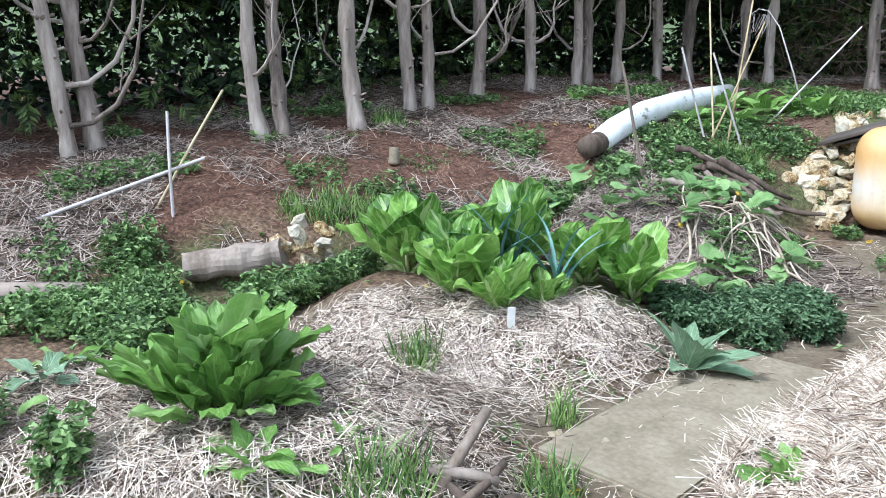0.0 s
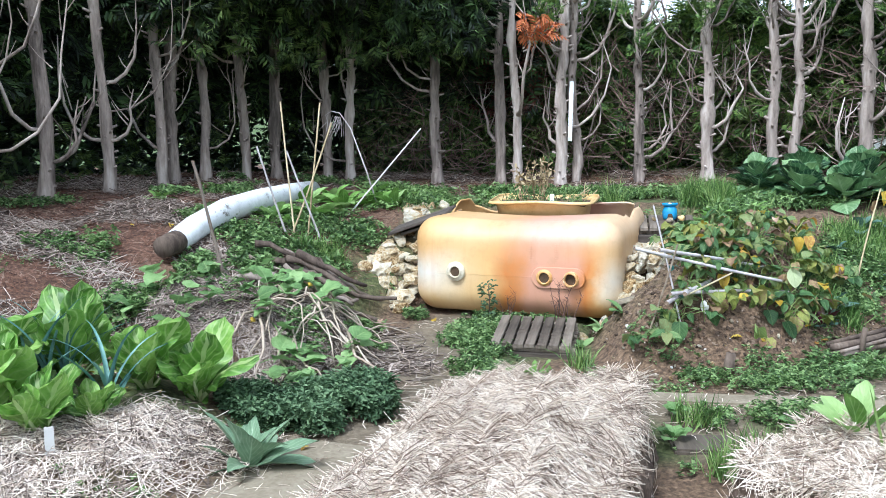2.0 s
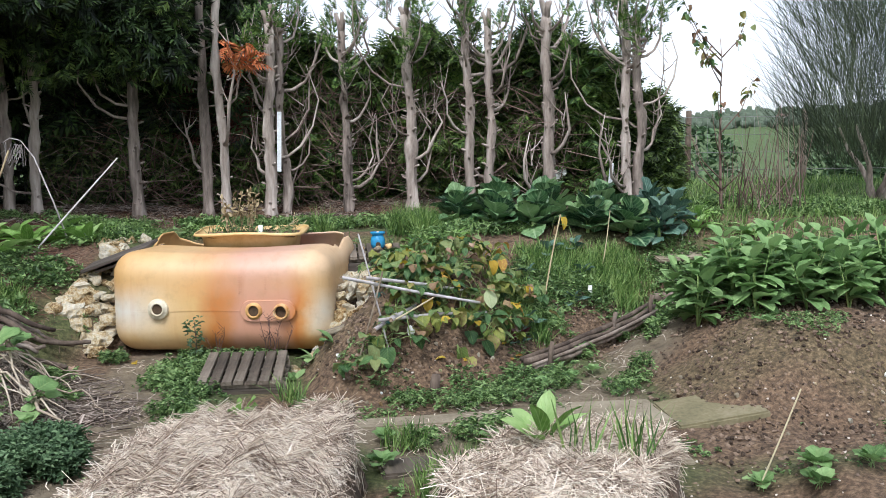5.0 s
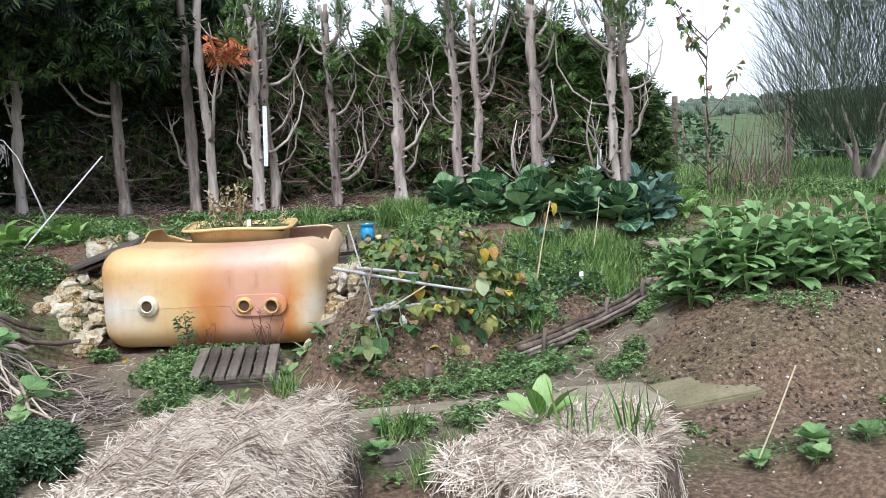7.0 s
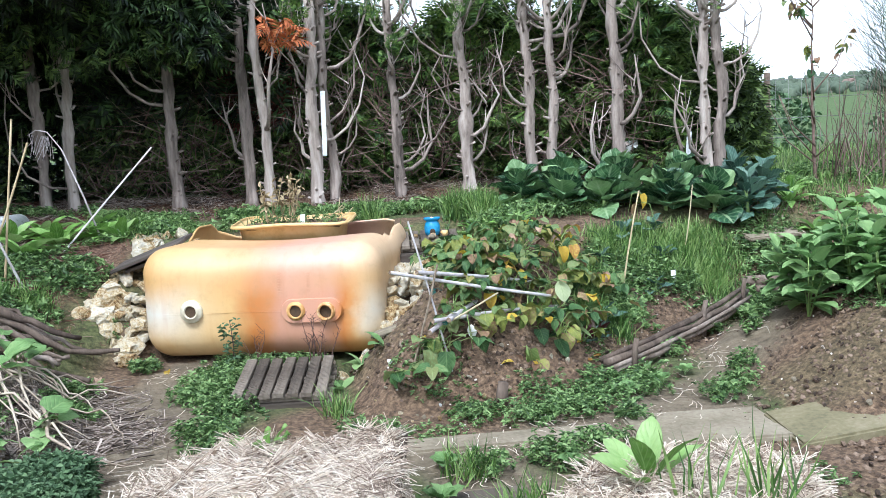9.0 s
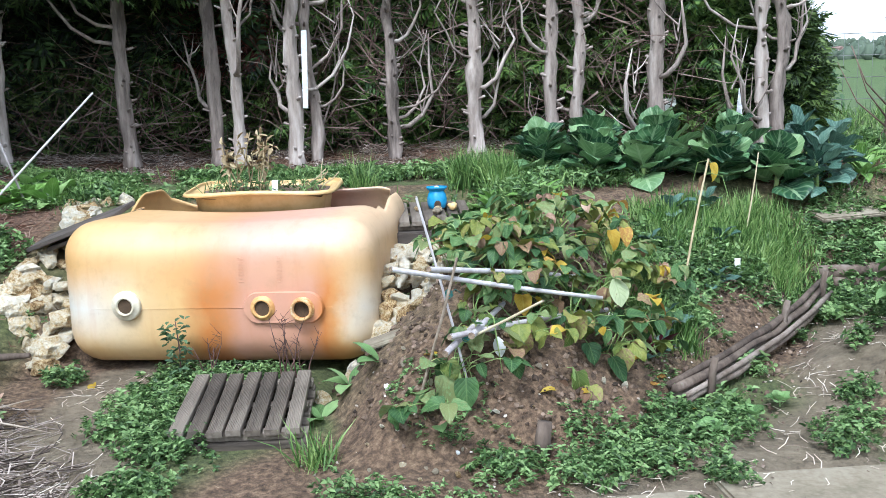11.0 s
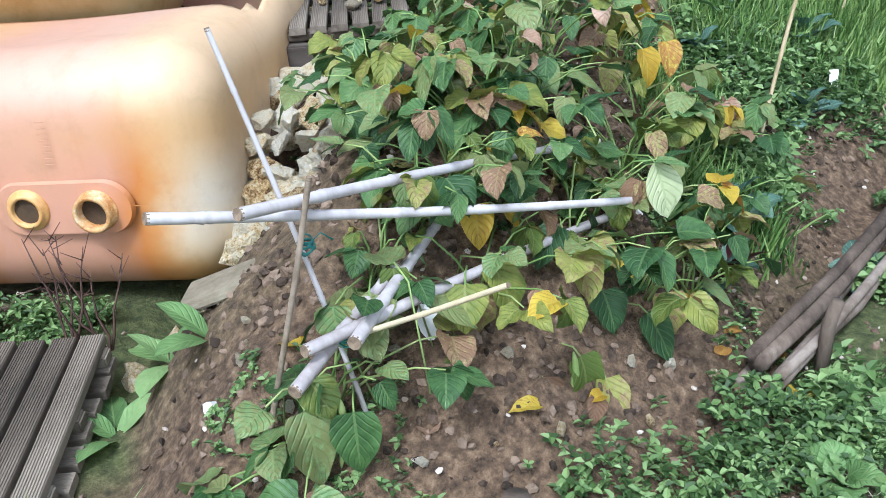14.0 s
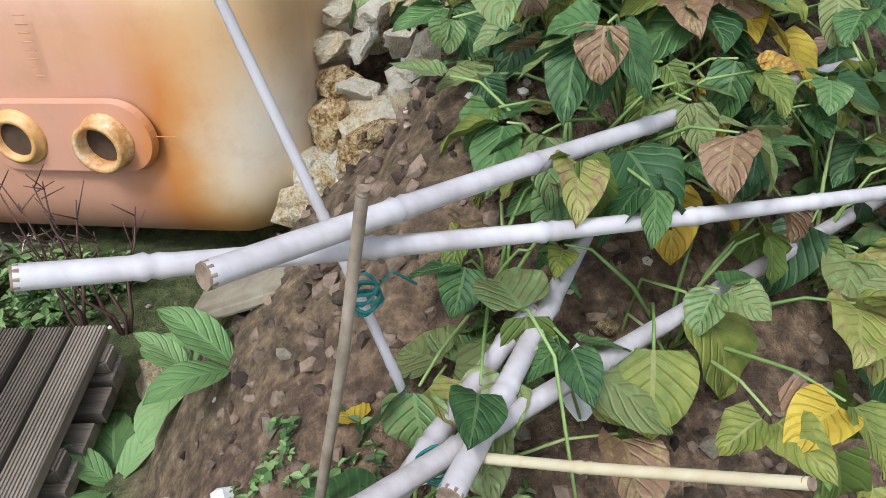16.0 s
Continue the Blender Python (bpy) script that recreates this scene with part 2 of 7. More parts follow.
BLUE = varied("blue_glaze", 12.0, ((0.3, (0.02, 0.19, 0.4)), (0.55, (0.04, 0.3, 0.55)), (0.75, (0.1, 0.4, 0.62))), 0.25, 0.1, 0.004)
TRAY = varied("yellow_tray_plastic", 5.0, ((0.3, (0.5, 0.3, 0.1)), (0.5, (0.68, 0.46, 0.2)), (0.7, (0.74, 0.55, 0.28))), 0.45, 0.15, 0.006)
TWINE = varied("green_twine", 60.0, ((0.3, (0.01, 0.1, 0.09)), (0.7, (0.04, 0.22, 0.2))), 0.8, 0.3, 0.001)
WIRE = varied("fence_wire", 30.0, ((0.3, (0.12, 0.12, 0.11)), (0.7, (0.25, 0.25, 0.24))), 0.6, 0.0)
RUSTY = varied("dead_orange_foliage", 8.0, ((0.3, (0.25, 0.06, 0.015)), (0.55, (0.5, 0.15, 0.05)), (0.75, (0.6, 0.24, 0.09))), 0.8, 0.0, tint=0.4, island=True)
MAROON = varied("dead_maroon_foliage", 8.0, ((0.3, (0.05, 0.015, 0.012)), (0.55, (0.13, 0.04, 0.03)), (0.75, (0.2, 0.08, 0.06))), 0.85, 0.0, tint=0.4, island=True)
# Shaded copy of the conifer sprays: the hedge's shade is in its colour.
SHADECON = leafy("shaded_conifer_sprays", ((0.3, (0.005, 0.011, 0.005)), (0.5, (0.02, 0.042, 0.014)), (0.78, (0.085, 0.15, 0.042))), 0.7, 0.0, 0.6, 0.08, True, scale=2.0)
# Lit copy of the same sprays, light put into its brighter colour.
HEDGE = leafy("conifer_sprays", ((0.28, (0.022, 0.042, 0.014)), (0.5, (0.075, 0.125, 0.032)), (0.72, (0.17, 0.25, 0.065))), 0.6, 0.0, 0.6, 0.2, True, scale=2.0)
# Near-black leaves: shade behind the trunks is put into their colour.
SHADEIVY = leafy("shade_dark_ivy", ((0.3, (0.007, 0.016, 0.009)), (0.52, (0.022, 0.046, 0.02)), (0.8, (0.075, 0.13, 0.05))), 0.4, 0.0, 0.6, 0.12, True, scale=3.0)
TOPGREEN = leafy("fresh_conifer", ((0.25, (0.03, 0.075, 0.015)), (0.5, (0.085, 0.17, 0.03)), (0.75, (0.18, 0.28, 0.06))), 0.6, 0.0, 0.6, 0.25, True, scale=2.0)
CHARD = leafy("chard_leaf", ((0.25, (0.06, 0.15, 0.02)), (0.5, (0.15, 0.31, 0.045)), (0.8, (0.31, 0.5, 0.11))), 0.42, 0.55, 0.5, 0.3, vein_colour=(0.55, 0.66, 0.3), scale=16, rib=0.03)
CHARDRIB = varied("chard_rib", 12.0, ((0.3, (0.42, 0.52, 0.2)), (0.7, (0.68, 0.7, 0.42))), 0.5, 0.2, 0.004)
CHICORY = leafy("chicory_leaf", ((0.2, (0.08, 0.17, 0.025)), (0.5, (0.19, 0.36, 0.07)), (0.8, (0.36, 0.52, 0.2))), 0.5, 0.4, 0.5, 0.3, vein_colour=(0.4, 0.55, 0.22), scale=10)
MULLEIN = leafy("felted_leaf", ((0.25, (0.12, 0.2, 0.11)), (0.5, (0.2, 0.31, 0.18)), (0.8, (0.32, 0.43, 0.28))), 0.9, 0.4, 0.3, 0.15, vein_colour=(0.5, 0.6, 0.44), scale=14)
LEEK = leafy("leek_leaf", ((0.25, (0.05, 0.14, 0.12)), (0.5, (0.11, 0.24, 0.21)), (0.8, (0.22, 0.38, 0.34))), 0.5, 0.0, 0.4, 0.15, scale=8)
CABBAGE = leafy("cabbage_leaf", ((0.2, (0.016, 0.06, 0.028)), (0.45, (0.07, 0.165, 0.062)), (0.85, (0.24, 0.37, 0.16))), 0.42, 0.6, 0.8, 0.15, vein_colour=(0.36, 0.48, 0.27), scale=6, rib=0.01)
KALE = leafy("blue_green_leaf", ((0.25, (0.03, 0.075, 0.055)), (0.5, (0.07, 0.15, 0.11)), (0.8, (0.17, 0.27, 0.2))), 0.5, 0.5, 0.5, 0.12, vein_colour=(0.3, 0.42, 0.3), scale=8)
SAGE = leafy("broad_sage_leaf", ((0.2, (0.085, 0.17, 0.05)), (0.5, (0.2, 0.35, 0.12)), (0.8, (0.36, 0.52, 0.22))), 0.6, 0.35, 0.5, 0.3, vein_colour=(0.36, 0.5, 0.2), scale=9)
BEAN = leafy("bean_leaf", ((0.2, (0.03, 0.085, 0.025)), (0.5, (0.105, 0.21, 0.062)), (0.8, (0.27, 0.39, 0.16))), 0.5, 0.3, 0.75, 0.25, spots=(0.22, 0.25, 0.09), vein_colour=(0.3, 0.42, 0.16), scale=22)
SPOTTED = leafy("withering_bean_leaf", ((0.2, (0.09, 0.14, 0.02)), (0.5, (0.25, 0.27, 0.05)), (0.8, (0.4, 0.33, 0.14))), 0.6, 0.3, 0.8, 0.2, spots=(0.26, 0.15, 0.09), vein_colour=(0.4, 0.38, 0.15), scale=26)
YELLOW = leafy("yellow_leaf", ((0.25, (0.45, 0.28, 0.02)), (0.5, (0.62, 0.46, 0.05)), (0.8, (0.7, 0.58, 0.15))), 0.6, 0.3, 0.4, 0.3, spots=(0.45, 0.22, 0.05), vein_colour=(0.6, 0.5, 0.1), scale=20)
BROWNLEAF = leafy("brown_dead_leaf", ((0.25, (0.16, 0.09, 0.05)), (0.5, (0.32, 0.2, 0.13)), (0.8, (0.48, 0.34, 0.25))), 0.85, 0.2, 0.6, 0.1, vein_colour=(0.2, 0.12, 0.08), scale=20)
PALELEAF = leafy("pale_leaf", ((0.25, (0.5, 0.58, 0.3)), (0.7, (0.68, 0.72, 0.45))), 0.6, 0.4, 0.2, 0.3, vein_colour=(0.35, 0.45, 0.2), scale=12)
WEED = leafy("small_weeds", ((0.2, (0.045, 0.09, 0.025)), (0.5, (0.125, 0.22, 0.065)), (0.8, (0.27, 0.39, 0.15))), 0.6, 0.0, 0.8, 0.25, True, scale=3)
NETTLE = leafy("grey_green_weeds", ((0.25, (0.035, 0.075, 0.03)), (0.5, (0.075, 0.14, 0.06)), (0.8, (0.16, 0.25, 0.12))), 0.7, 0.0, 0.6, 0.2, True, scale=3)
GRASS = leafy("grass_blades", ((0.2, (0.055, 0.12, 0.025)), (0.5, (0.14, 0.26, 0.06)), (0.8, (0.31, 0.43, 0.14))), 0.5, 0.0, 0.8, 0.3, True, scale=3)
STEM = varied("green_stem", 12.0, ((0.3, (0.14, 0.24, 0.06)), (0.6, (0.28, 0.38, 0.12)), (0.8, (0.42, 0.46, 0.2))), 0.6, 0.1, 0.003, tint=0.4)
DRYSTEM = varied("dry_stem", 12.0, ((0.3, (0.2, 0.14, 0.07)), (0.6, (0.4, 0.32, 0.18)), (0.8, (0.52, 0.44, 0.28))), 0.8, 0.1, 0.003, tint=0.4)
DARKSTEM = varied("dark_dead_stem", 12.0, ((0.3, (0.05, 0.025, 0.02)), (0.7, (0.16, 0.085, 0.07))), 0.85, 0.1, 0.003)
BEET = leafy("beet_stalk", ((0.3, (0.05, 0.008, 0.015)), (0.6, (0.11, 0.02, 0.03)), (0.8, (0.1, 0.12, 0.05))), 0.4, 0.0, 0.4, 0.2)
BROOM = leafy("broom_stems", ((0.25, (0.012, 0.022, 0.01)), (0.5, (0.035, 0.055, 0.02)), (0.8, (0.08, 0.11, 0.045))), 0.8, 0.0, 0.5, 0.05, True, scale=1.0)
FIELD = varied("far_trees", 0.05, ((0.3, (0.05, 0.075, 0.05)), (0.7, (0.12, 0.15, 0.1))), 0.95, 0.0)
HOUSE = varied("far_render", 0.2, ((0.3, (0.45, 0.42, 0.38)), (0.7, (0.62, 0.58, 0.53))), 0.9, 0.0)
ROOF = varied("far_roof", 0.2, ((0.3, (0.18, 0.11, 0.09)), (0.7, (0.28, 0.2, 0.17))), 0.9, 0.0)
# Dark brown that paints the shade inside the port and burner holes.
HOLESHADE = varied("painted_hole_shade", 30.0, ((0.3, (0.03, 0.02, 0.012)), (0.7, (0.1, 0.06, 0.03))), 0.9, 0.1, 0.003)
PORT = varied("pale_port_plastic", 10.0, ((0.3, (0.5, 0.4, 0.24)), (0.6, (0.7, 0.64, 0.5))), 0.55, 0.2, 0.004)
WORNPORT = varied("worn_port_plastic", 22.0, ((0.38, (0.42, 0.17, 0.04)), (0.52, (0.6, 0.36, 0.15)), (0.62, (0.66, 0.56, 0.4))), 0.5, 0.2, 0.004)
AMBERPORT = varied("amber_port_plastic", 10.0, ((0.3, (0.45, 0.2, 0.05)), (0.6, (0.68, 0.4, 0.15))), 0.45, 0.2, 0.004)


# ---- building ----
def rand(a, b):
    return random.uniform(a, b)


def turned(x=0, y=0, z=0, rx=0, ry=0, rz=0, s=1.0):
    m = pose(x, y, z, rx, ry, rz)
    return m @ Matrix.Scale(s, 4)


def turns(n, rx, ry, rz, size=(1.0, 1.0)):
    """n random turning matrices, Euler XYZ in degrees between the limits, scaled."""
    a, b, c = [np.radians(np.random.uniform(lo, hi, n)) for lo, hi in (rx, ry, rz)]
    ca, sa, cb, sb, cc, sc = np.cos(a), np.sin(a), np.cos(b), np.sin(b), np.cos(c), np.sin(c)
    m = np.stack([np.stack([cc * cb, cc * sb * sa - sc * ca, cc * sb * ca + sc * sa], -1),
                  np.stack([sc * cb, sc * sb * sa + cc * ca, sc * sb * ca - cc * sa], -1),
                  np.stack([-sb, cb * sa, cb * ca], -1)], 1)
    return m * np.random.uniform(*size, n)[:, None, None]


class Geo:
    """Gathers many small pieces, with texture places, into one mesh."""

    def __init__(self):
        self.v, self.i, self.s, self.u, self.n = [], [], [], [], 0

    def add(self, v, f, u=None, m=None):
        a = np.asarray(v, float)
        if m is not None:
            q = np.array(m)
            a = a @ q[:3, :3].T + q[:3, 3]
        self.v.append(a)
        self.i.append(np.array([k for face in f for k in face]) + self.n)
        self.s.append(np.array([len(face) for face in f]))
        self.u.append(np.asarray(u, float) if u is not None else np.full((len(a), 2), 0.3))
        self.n += len(a)
        return self

    def many(self, shape, turn, at):
        """The same shape again and again: turning matrices (n, 3, 3) and places (n, 3)."""
        v, f = np.asarray(shape[0], float), shape[1]
        n, k = len(at), len(v)
        flat, sizes = np.array([q for face in f for q in face]), np.array([len(face) for face in f])
        self.v.append((np.einsum("nij,kj->nki", turn, v) + np.asarray(at)[:, None, :]).reshape(-1, 3))
        self.i.append((flat[None, :] + self.n + np.arange(n)[:, None] * k).ravel())
        self.s.append(np.tile(sizes, n))
        self.u.append(np.full((n * k, 2), 0.3))
        self.n += n * k
        return self

    def mesh(self, name, material, smooth=True):
        me = bpy.data.meshes.new(name)
        vs, us, ix, sz = np.concatenate(self.v), np.concatenate(self.u), np.concatenate(self.i), np.concatenate(self.s)
        me.vertices.add(len(vs))
        me.vertices.foreach_set("co", vs.ravel())
        me.loops.add(len(ix))
        me.loops.foreach_set("vertex_index", ix)
        me.polygons.add(len(sz))
        me.polygons.foreach_set("loop_start", np.concatenate(([0], np.cumsum(sz)[:-1])))
        me.update(calc_edges=True)
        me.uv_layers.new(name="UVMap").data.foreach_set("uv", us[ix].ravel())
        me.materials.append(material)
        me.polygons.foreach_set("use_smooth", [smooth] * len(sz))
        return me


def thing(name, label, category, at=None, mesh=None, group="", kind=""):
    ob = new(name, mesh)
    if at is not None:
        ob.matrix_world = at
    return tagged(ob, label, category, group, kind)


def part(name, mesh, parent, m=None, label=""):
    """One mesh under a thing or under a part, placed in the parent's own space."""
    ob = new(name, mesh)
    ob.parent = parent
    if m is not None:
        ob.matrix_local = m
    return tagged(ob, label)


def tube(points, radii, sides=6, cap=True):
    """A bent tapering rod through the points."""
    pts = [Vector(p) for p in points]
    v, f, u = [], [], []
    side = None
    for i, p in enumerate(pts):
        d = (pts[min(i + 1, len(pts) - 1)] - pts[max(i - 1, 0)]).normalized()
        if side is None:
            side = d.cross(Vector((0, 0, 1)) if abs(d.z) < 0.9 else Vector((1, 0, 0))).normalized()
        side = (side - d * side.dot(d)).normalized()
        other = d.cross(side)
        r = radii[i] if isinstance(radii, (list, tuple)) else radii
        for k in range(sides):
            a = 2 * math.pi * k / sides
            v.append(p + (side * math.cos(a) + other * math.sin(a)) * r)
            u.append((k / sides, i / max(1, len(pts) - 1)))
    for i in range(len(pts) - 1):
        for k in range(sides):
            a, b = i * sides + k, i * sides + (k + 1) % sides
            f.append((a, b, b + sides, a + sides))
    if cap:
        f.append(tuple(range(sides))[::-1])
        f.append(tuple(range((len(pts) - 1) * sides, len(pts) * sides)))
    return [tuple(p) for p in v], f, u


def gnarl(shape, amount, scale=14.0, seed=0.0):
    """Makes a rod uneven, as bark is."""
    v, f, u = shape
    out = []
    for p in v:
        q = Vector(p)
        w = Vector((q.x * scale + seed, q.y * scale, q.z * scale * 0.45))
        out.append((q.x + amount * noise.noise(w), q.y + amount * noise.noise(w + Vector((31, 0, 0))), q.z + amount * 0.5 * noise.noise(w + Vector((0, 57, 0)))))
    return out, f, u


def bent(a, b, n=6, wander=0.05, sag=0.0):
    """Points from a to b on an uneven line."""
    a, b = Vector(a), Vector(b)
    out = []
    for i in range(n):
        k = i / (n - 1)
        p = a.lerp(b, k)
        if 0 < i < n - 1:
            p += Vector((rand(-1, 1), rand(-1, 1), rand(-1, 1))) * wander
        p.z -= sag * 4 * k * (1 - k)
        out.append(p)
    return out


def blade(length, width, shape="oval", rows=6, curl=0.3, fold=0.25, wave=0.0, stalk=0.0, sway=0.0, crinkle=0.06):
    """A leaf that grows along +y from its foot and bends: five points across, with texture places."""
    v, f, u = [], [], []
    steps, x0, y, z, ang = rows, 0.0, 0.0, 0.0, 0.0
    ph = rand(0, 60)
    across = (-1, -0.66, -0.33, 0, 0.33, 0.66, 1)
    for i in range(rows + 1):
        k = i / rows
        if shape == "oval":
            w = math.sin(math.pi * min(1, 0.04 + 0.96 * k)) ** 0.75
        elif shape == "heart":
            w = (math.sin(math.pi * (0.14 + 0.86 * k) ** 0.72) if k < 1 else 0.0) ** 0.85
        elif shape == "spoon":
            w = 0.12 + 0.88 * math.sin(math.pi * max(0.0, (k - 0.18)) / 0.82) ** 0.7 if 0.18 < k < 1 else (0.12 if k < 1 else 0.05)
        elif shape == "lance":
            w = math.sin(math.pi * (0.06 + 0.94 * k) ** 0.85) ** 0.9 if k < 1 else 0
        else:
            w = (1 - k) ** 0.6
        w = max(0.015, w) * width / 2
        rip = wave * width * math.sin(ph + k * 14)
        for j, s in enumerate(across):
            lift = fold * abs(s) * w + (rip * abs(s) ** 2 * (1 if s > 0 else -0.8)) + crinkle * width * noise.noise(Vector((s * 2.1 + ph, k * 5.0 * length / width * 0.6, ph)))
            v.append((s * w + sway * length * k * k, y - math.sin(ang) * lift, z + math.cos(ang) * lift))
            u.append((0.5 + s / 2, k))
        ang -= curl / rows * (0.4 + 1.2 * k)
        y += math.cos(ang) * length / rows
        z += math.sin(ang) * length / rows
    for i in range(rows):
        for j in range(6):
            a = i * 7 + j
            f.append((a, a + 1, a + 8, a + 7))
    if stalk:
        a, b, c = tube([(0, -stalk, -stalk * 0.3), (0, -stalk / 2, -stalk * 0.08), (0, 0.02, 0)], stalk * 0.03, 4, False)
        n = len(v)
        v += a
        u += [(0.5, 0.0)] * len(a)
        f += [tuple(i + n for i in q) for q in b]
    return v, f, u


def leaf_mesh(name, material, **kw):
    g = Geo()
    g.add(*blade(**kw))
    return g.mesh(name, material)


def rock(rx, ry, rz, seed, cuts=2, rough=0.22):
    """A lumpy stone with flattened faces."""
    bm = bmesh.new()
    bmesh.ops.create_icosphere(bm, subdivisions=cuts, radius=1.0)
    rs = random.Random(seed)
    planes = [(Vector((rs.gauss(0, 1), rs.gauss(0, 1), rs.gauss(0, 1))).normalized(), rs.uniform(0.5, 0.85)) for _ in range(12)]
    for w in bm.verts:
        p = w.co.copy()
        for n, d in planes:
            k = p.dot(n)
            if k > d:
                p -= n * (k - d)
        p *= 1 + rough * noise.noise(p * 1.7 + Vector((seed * 3.1, 0, 0)))
        w.co = Vector((p.x * rx, p.y * ry, p.z * rz))
    v, f = [tuple(w.co) for w in bm.verts], [tuple(w.index for w in q.verts) for q in bm.faces]
    bm.free()
    return v, f, None


def slab_mesh(name, material, x, y, z, edge=0.008, wear=0.004, seed=0):
    """A board or slab with softened, slightly uneven edges; its top lies at z, its foot at 0."""
    bm = bmesh.new()
    bmesh.ops.create_cube(bm, size=1.0)
    for w in bm.verts:
        w.co = Vector((w.co.x * x, w.co.y * y, (w.co.z + 0.5) * z))
    bmesh.ops.bevel(bm, geom=bm.edges[:], offset=min(edge, z * 0.3), segments=2, affect='EDGES')
    for w in bm.verts:
        w.co += Vector([noise.noise(w.co * 9 + Vector((seed * 5.3 + q * 17, 0, 0))) * wear for q in range(3)])
    me = bpy.data.meshes.new(name)
    bm.to_mesh(me)
    bm.free()
    me.materials.append(material)
    return me


def on_ground(x, y, lift=0.0):
    return (x, y, ground(x, y) + lift)


def slope(x, y):
    e = 0.06
    return Vector((ground(x - e, y) - ground(x + e, y), ground(x, y - e) - ground(x, y + e), 2 * e)).normalized()


FOOT = [(-9.0, -3.0), (-4.4, 0.6), (-2.7, 2.5), (-1.8, 3.3), (-0.9, 4.1), (0.2, 4.7), (0.75, 5.35), (1.15, 5.45), (2.3, 4.8),
        (1.96, 4.45), (1.84, 3.6), (2.6, 3.35), (3.2, 3.5), (4.1, 4.05), (4.95, 4.4), (9.0, 3.2), (16.0, 1.5)]


def foot_field(x, y):
    """Distance to the foot of the bank, plus on its high side."""
    best, high = np.full(x.shape, 1e9), np.zeros(x.shape, bool)
    ring = FOOT + [(40.0, 60.0), (-60.0, 60.0)]
    for i, (ax, ay) in enumerate(ring):
        bx, by = ring[(i + 1) % len(ring)]
        if ay != by:
            high ^= ((ay > y) != (by > y)) & (x < ax + (y - ay) / (by - ay) * (bx - ax))
        if i < len(FOOT) - 1:
            dx, dy = bx - ax, by - ay
            k = np.clip(((x - ax) * dx + (y - ay) * dy) / (dx * dx + dy * dy), 0, 1)
            best = np.minimum(best, np.hypot(x - ax - k * dx, y - ay - k * dy))
    return np.where(high, best, -best)


def mound(x, y, cx, cy, rx, ry, turn, h, power=4):
    """A flat-topped heap of soil, rx by ry, turned by degrees."""
    c, s = math.cos(math.radians(turn)), math.sin(math.radians(turn))
    u, v = ((x - cx) * c + (y - cy) * s) / rx, ((y - cy) * c - (x - cx) * s) / ry
    r = (abs(u) ** power + abs(v) ** power) ** (1.0 / power)
    k = np.clip((1.35 - r) / 0.7, 0, 1)
    return h * k * k * (3 - 2 * k)


def ground_field(x, y, d):
    """Height of the soil."""
    z = 0.035 * np.clip(y, -6.0, 6.0) + 0.035 * np.clip(x - 3.2, 0.0, 3.0)
    near_tank = np.hypot(x - 1.75, y - 5.0)
    wide = 0.75 + 0.8 * np.clip((near_tank - 0.9) / 1.2, 0, 1) - 0.5 * np.clip((x - 3.2) / 1.5, 0, 1)
    s = np.clip(d / wide, 0, 1)
    z = z + 0.66 * (1 - (1 - s) ** 1.6) + 0.26 * np.clip((d - wide) / 2.2, 0, 1)
    z = z + mound(x, y, -1.25, 1.15, 0.95, 0.5, 20, 0.2)        # chicory bed
    z = z + mound(x, y, -0.75, 2.7, 0.75, 0.6, 20, 0.2)         # chard bed
    z = z + mound(x, y, -0.1, 4.25, 0.6, 0.5, 10, 0.28)         # pumpkin bed
    z = z + mound(x, y, 5.3, 2.55, 1.35, 0.75, -18, 0.38, 5)     # sage bed
    z = z + mound(x, y, 3.6, 1.2, 0.5, 0.35, -20, 0.12)
    z = z + mound(x, y, 2.3, 4.52, 0.24, 0.36, -25, -0.1)
    z = z + mound(x, y, 2.92, 5.4, 0.4, 0.36, -20, -0.17)
    return z


GX0, GY0, GSTEP = -12.0, -8.0, 0.04
gx, gy = np.meshgrid(np.arange(GX0, 16.0, GSTEP), np.arange(GY0, 16.0, GSTEP))
foot_table = foot_field(gx, gy)
ground_table = ground_field(gx, gy, foot_table).tolist()
foot_table = foot_table.tolist()


def between(table, x, y):
    i = min(max((x - GX0) / GSTEP, 0.0), len(table[0]) - 1.001)
    j = min(max((y - GY0) / GSTEP, 0.0), len(table) - 1.001)
    a, b = int(i), int(j)
    i, j = i - a, j - b
    p, q = table[b], table[b + 1]
    return (p[a] * (1 - i) + p[a + 1] * i) * (1 - j) + (q[a] * (1 - i) + q[a + 1] * i) * j


def ground(x, y):
    return between(ground_table, x, y)


def foot_distance(x, y):
    return between(foot_table, x, y)


# ---- the ground ----
def near_line(x, y, pts):
    best = 1e9
    for (ax, ay), (bx, by) in zip(pts, pts[1:]):
        dx, dy = bx - ax, by - ay
        k = min(1.0, max(0.0, ((x - ax) * dx + (y - ay) * dy) / (dx * dx + dy * dy)))
        best = min(best, math.hypot(x - ax - k * dx, y - ay - k * dy))
    return best


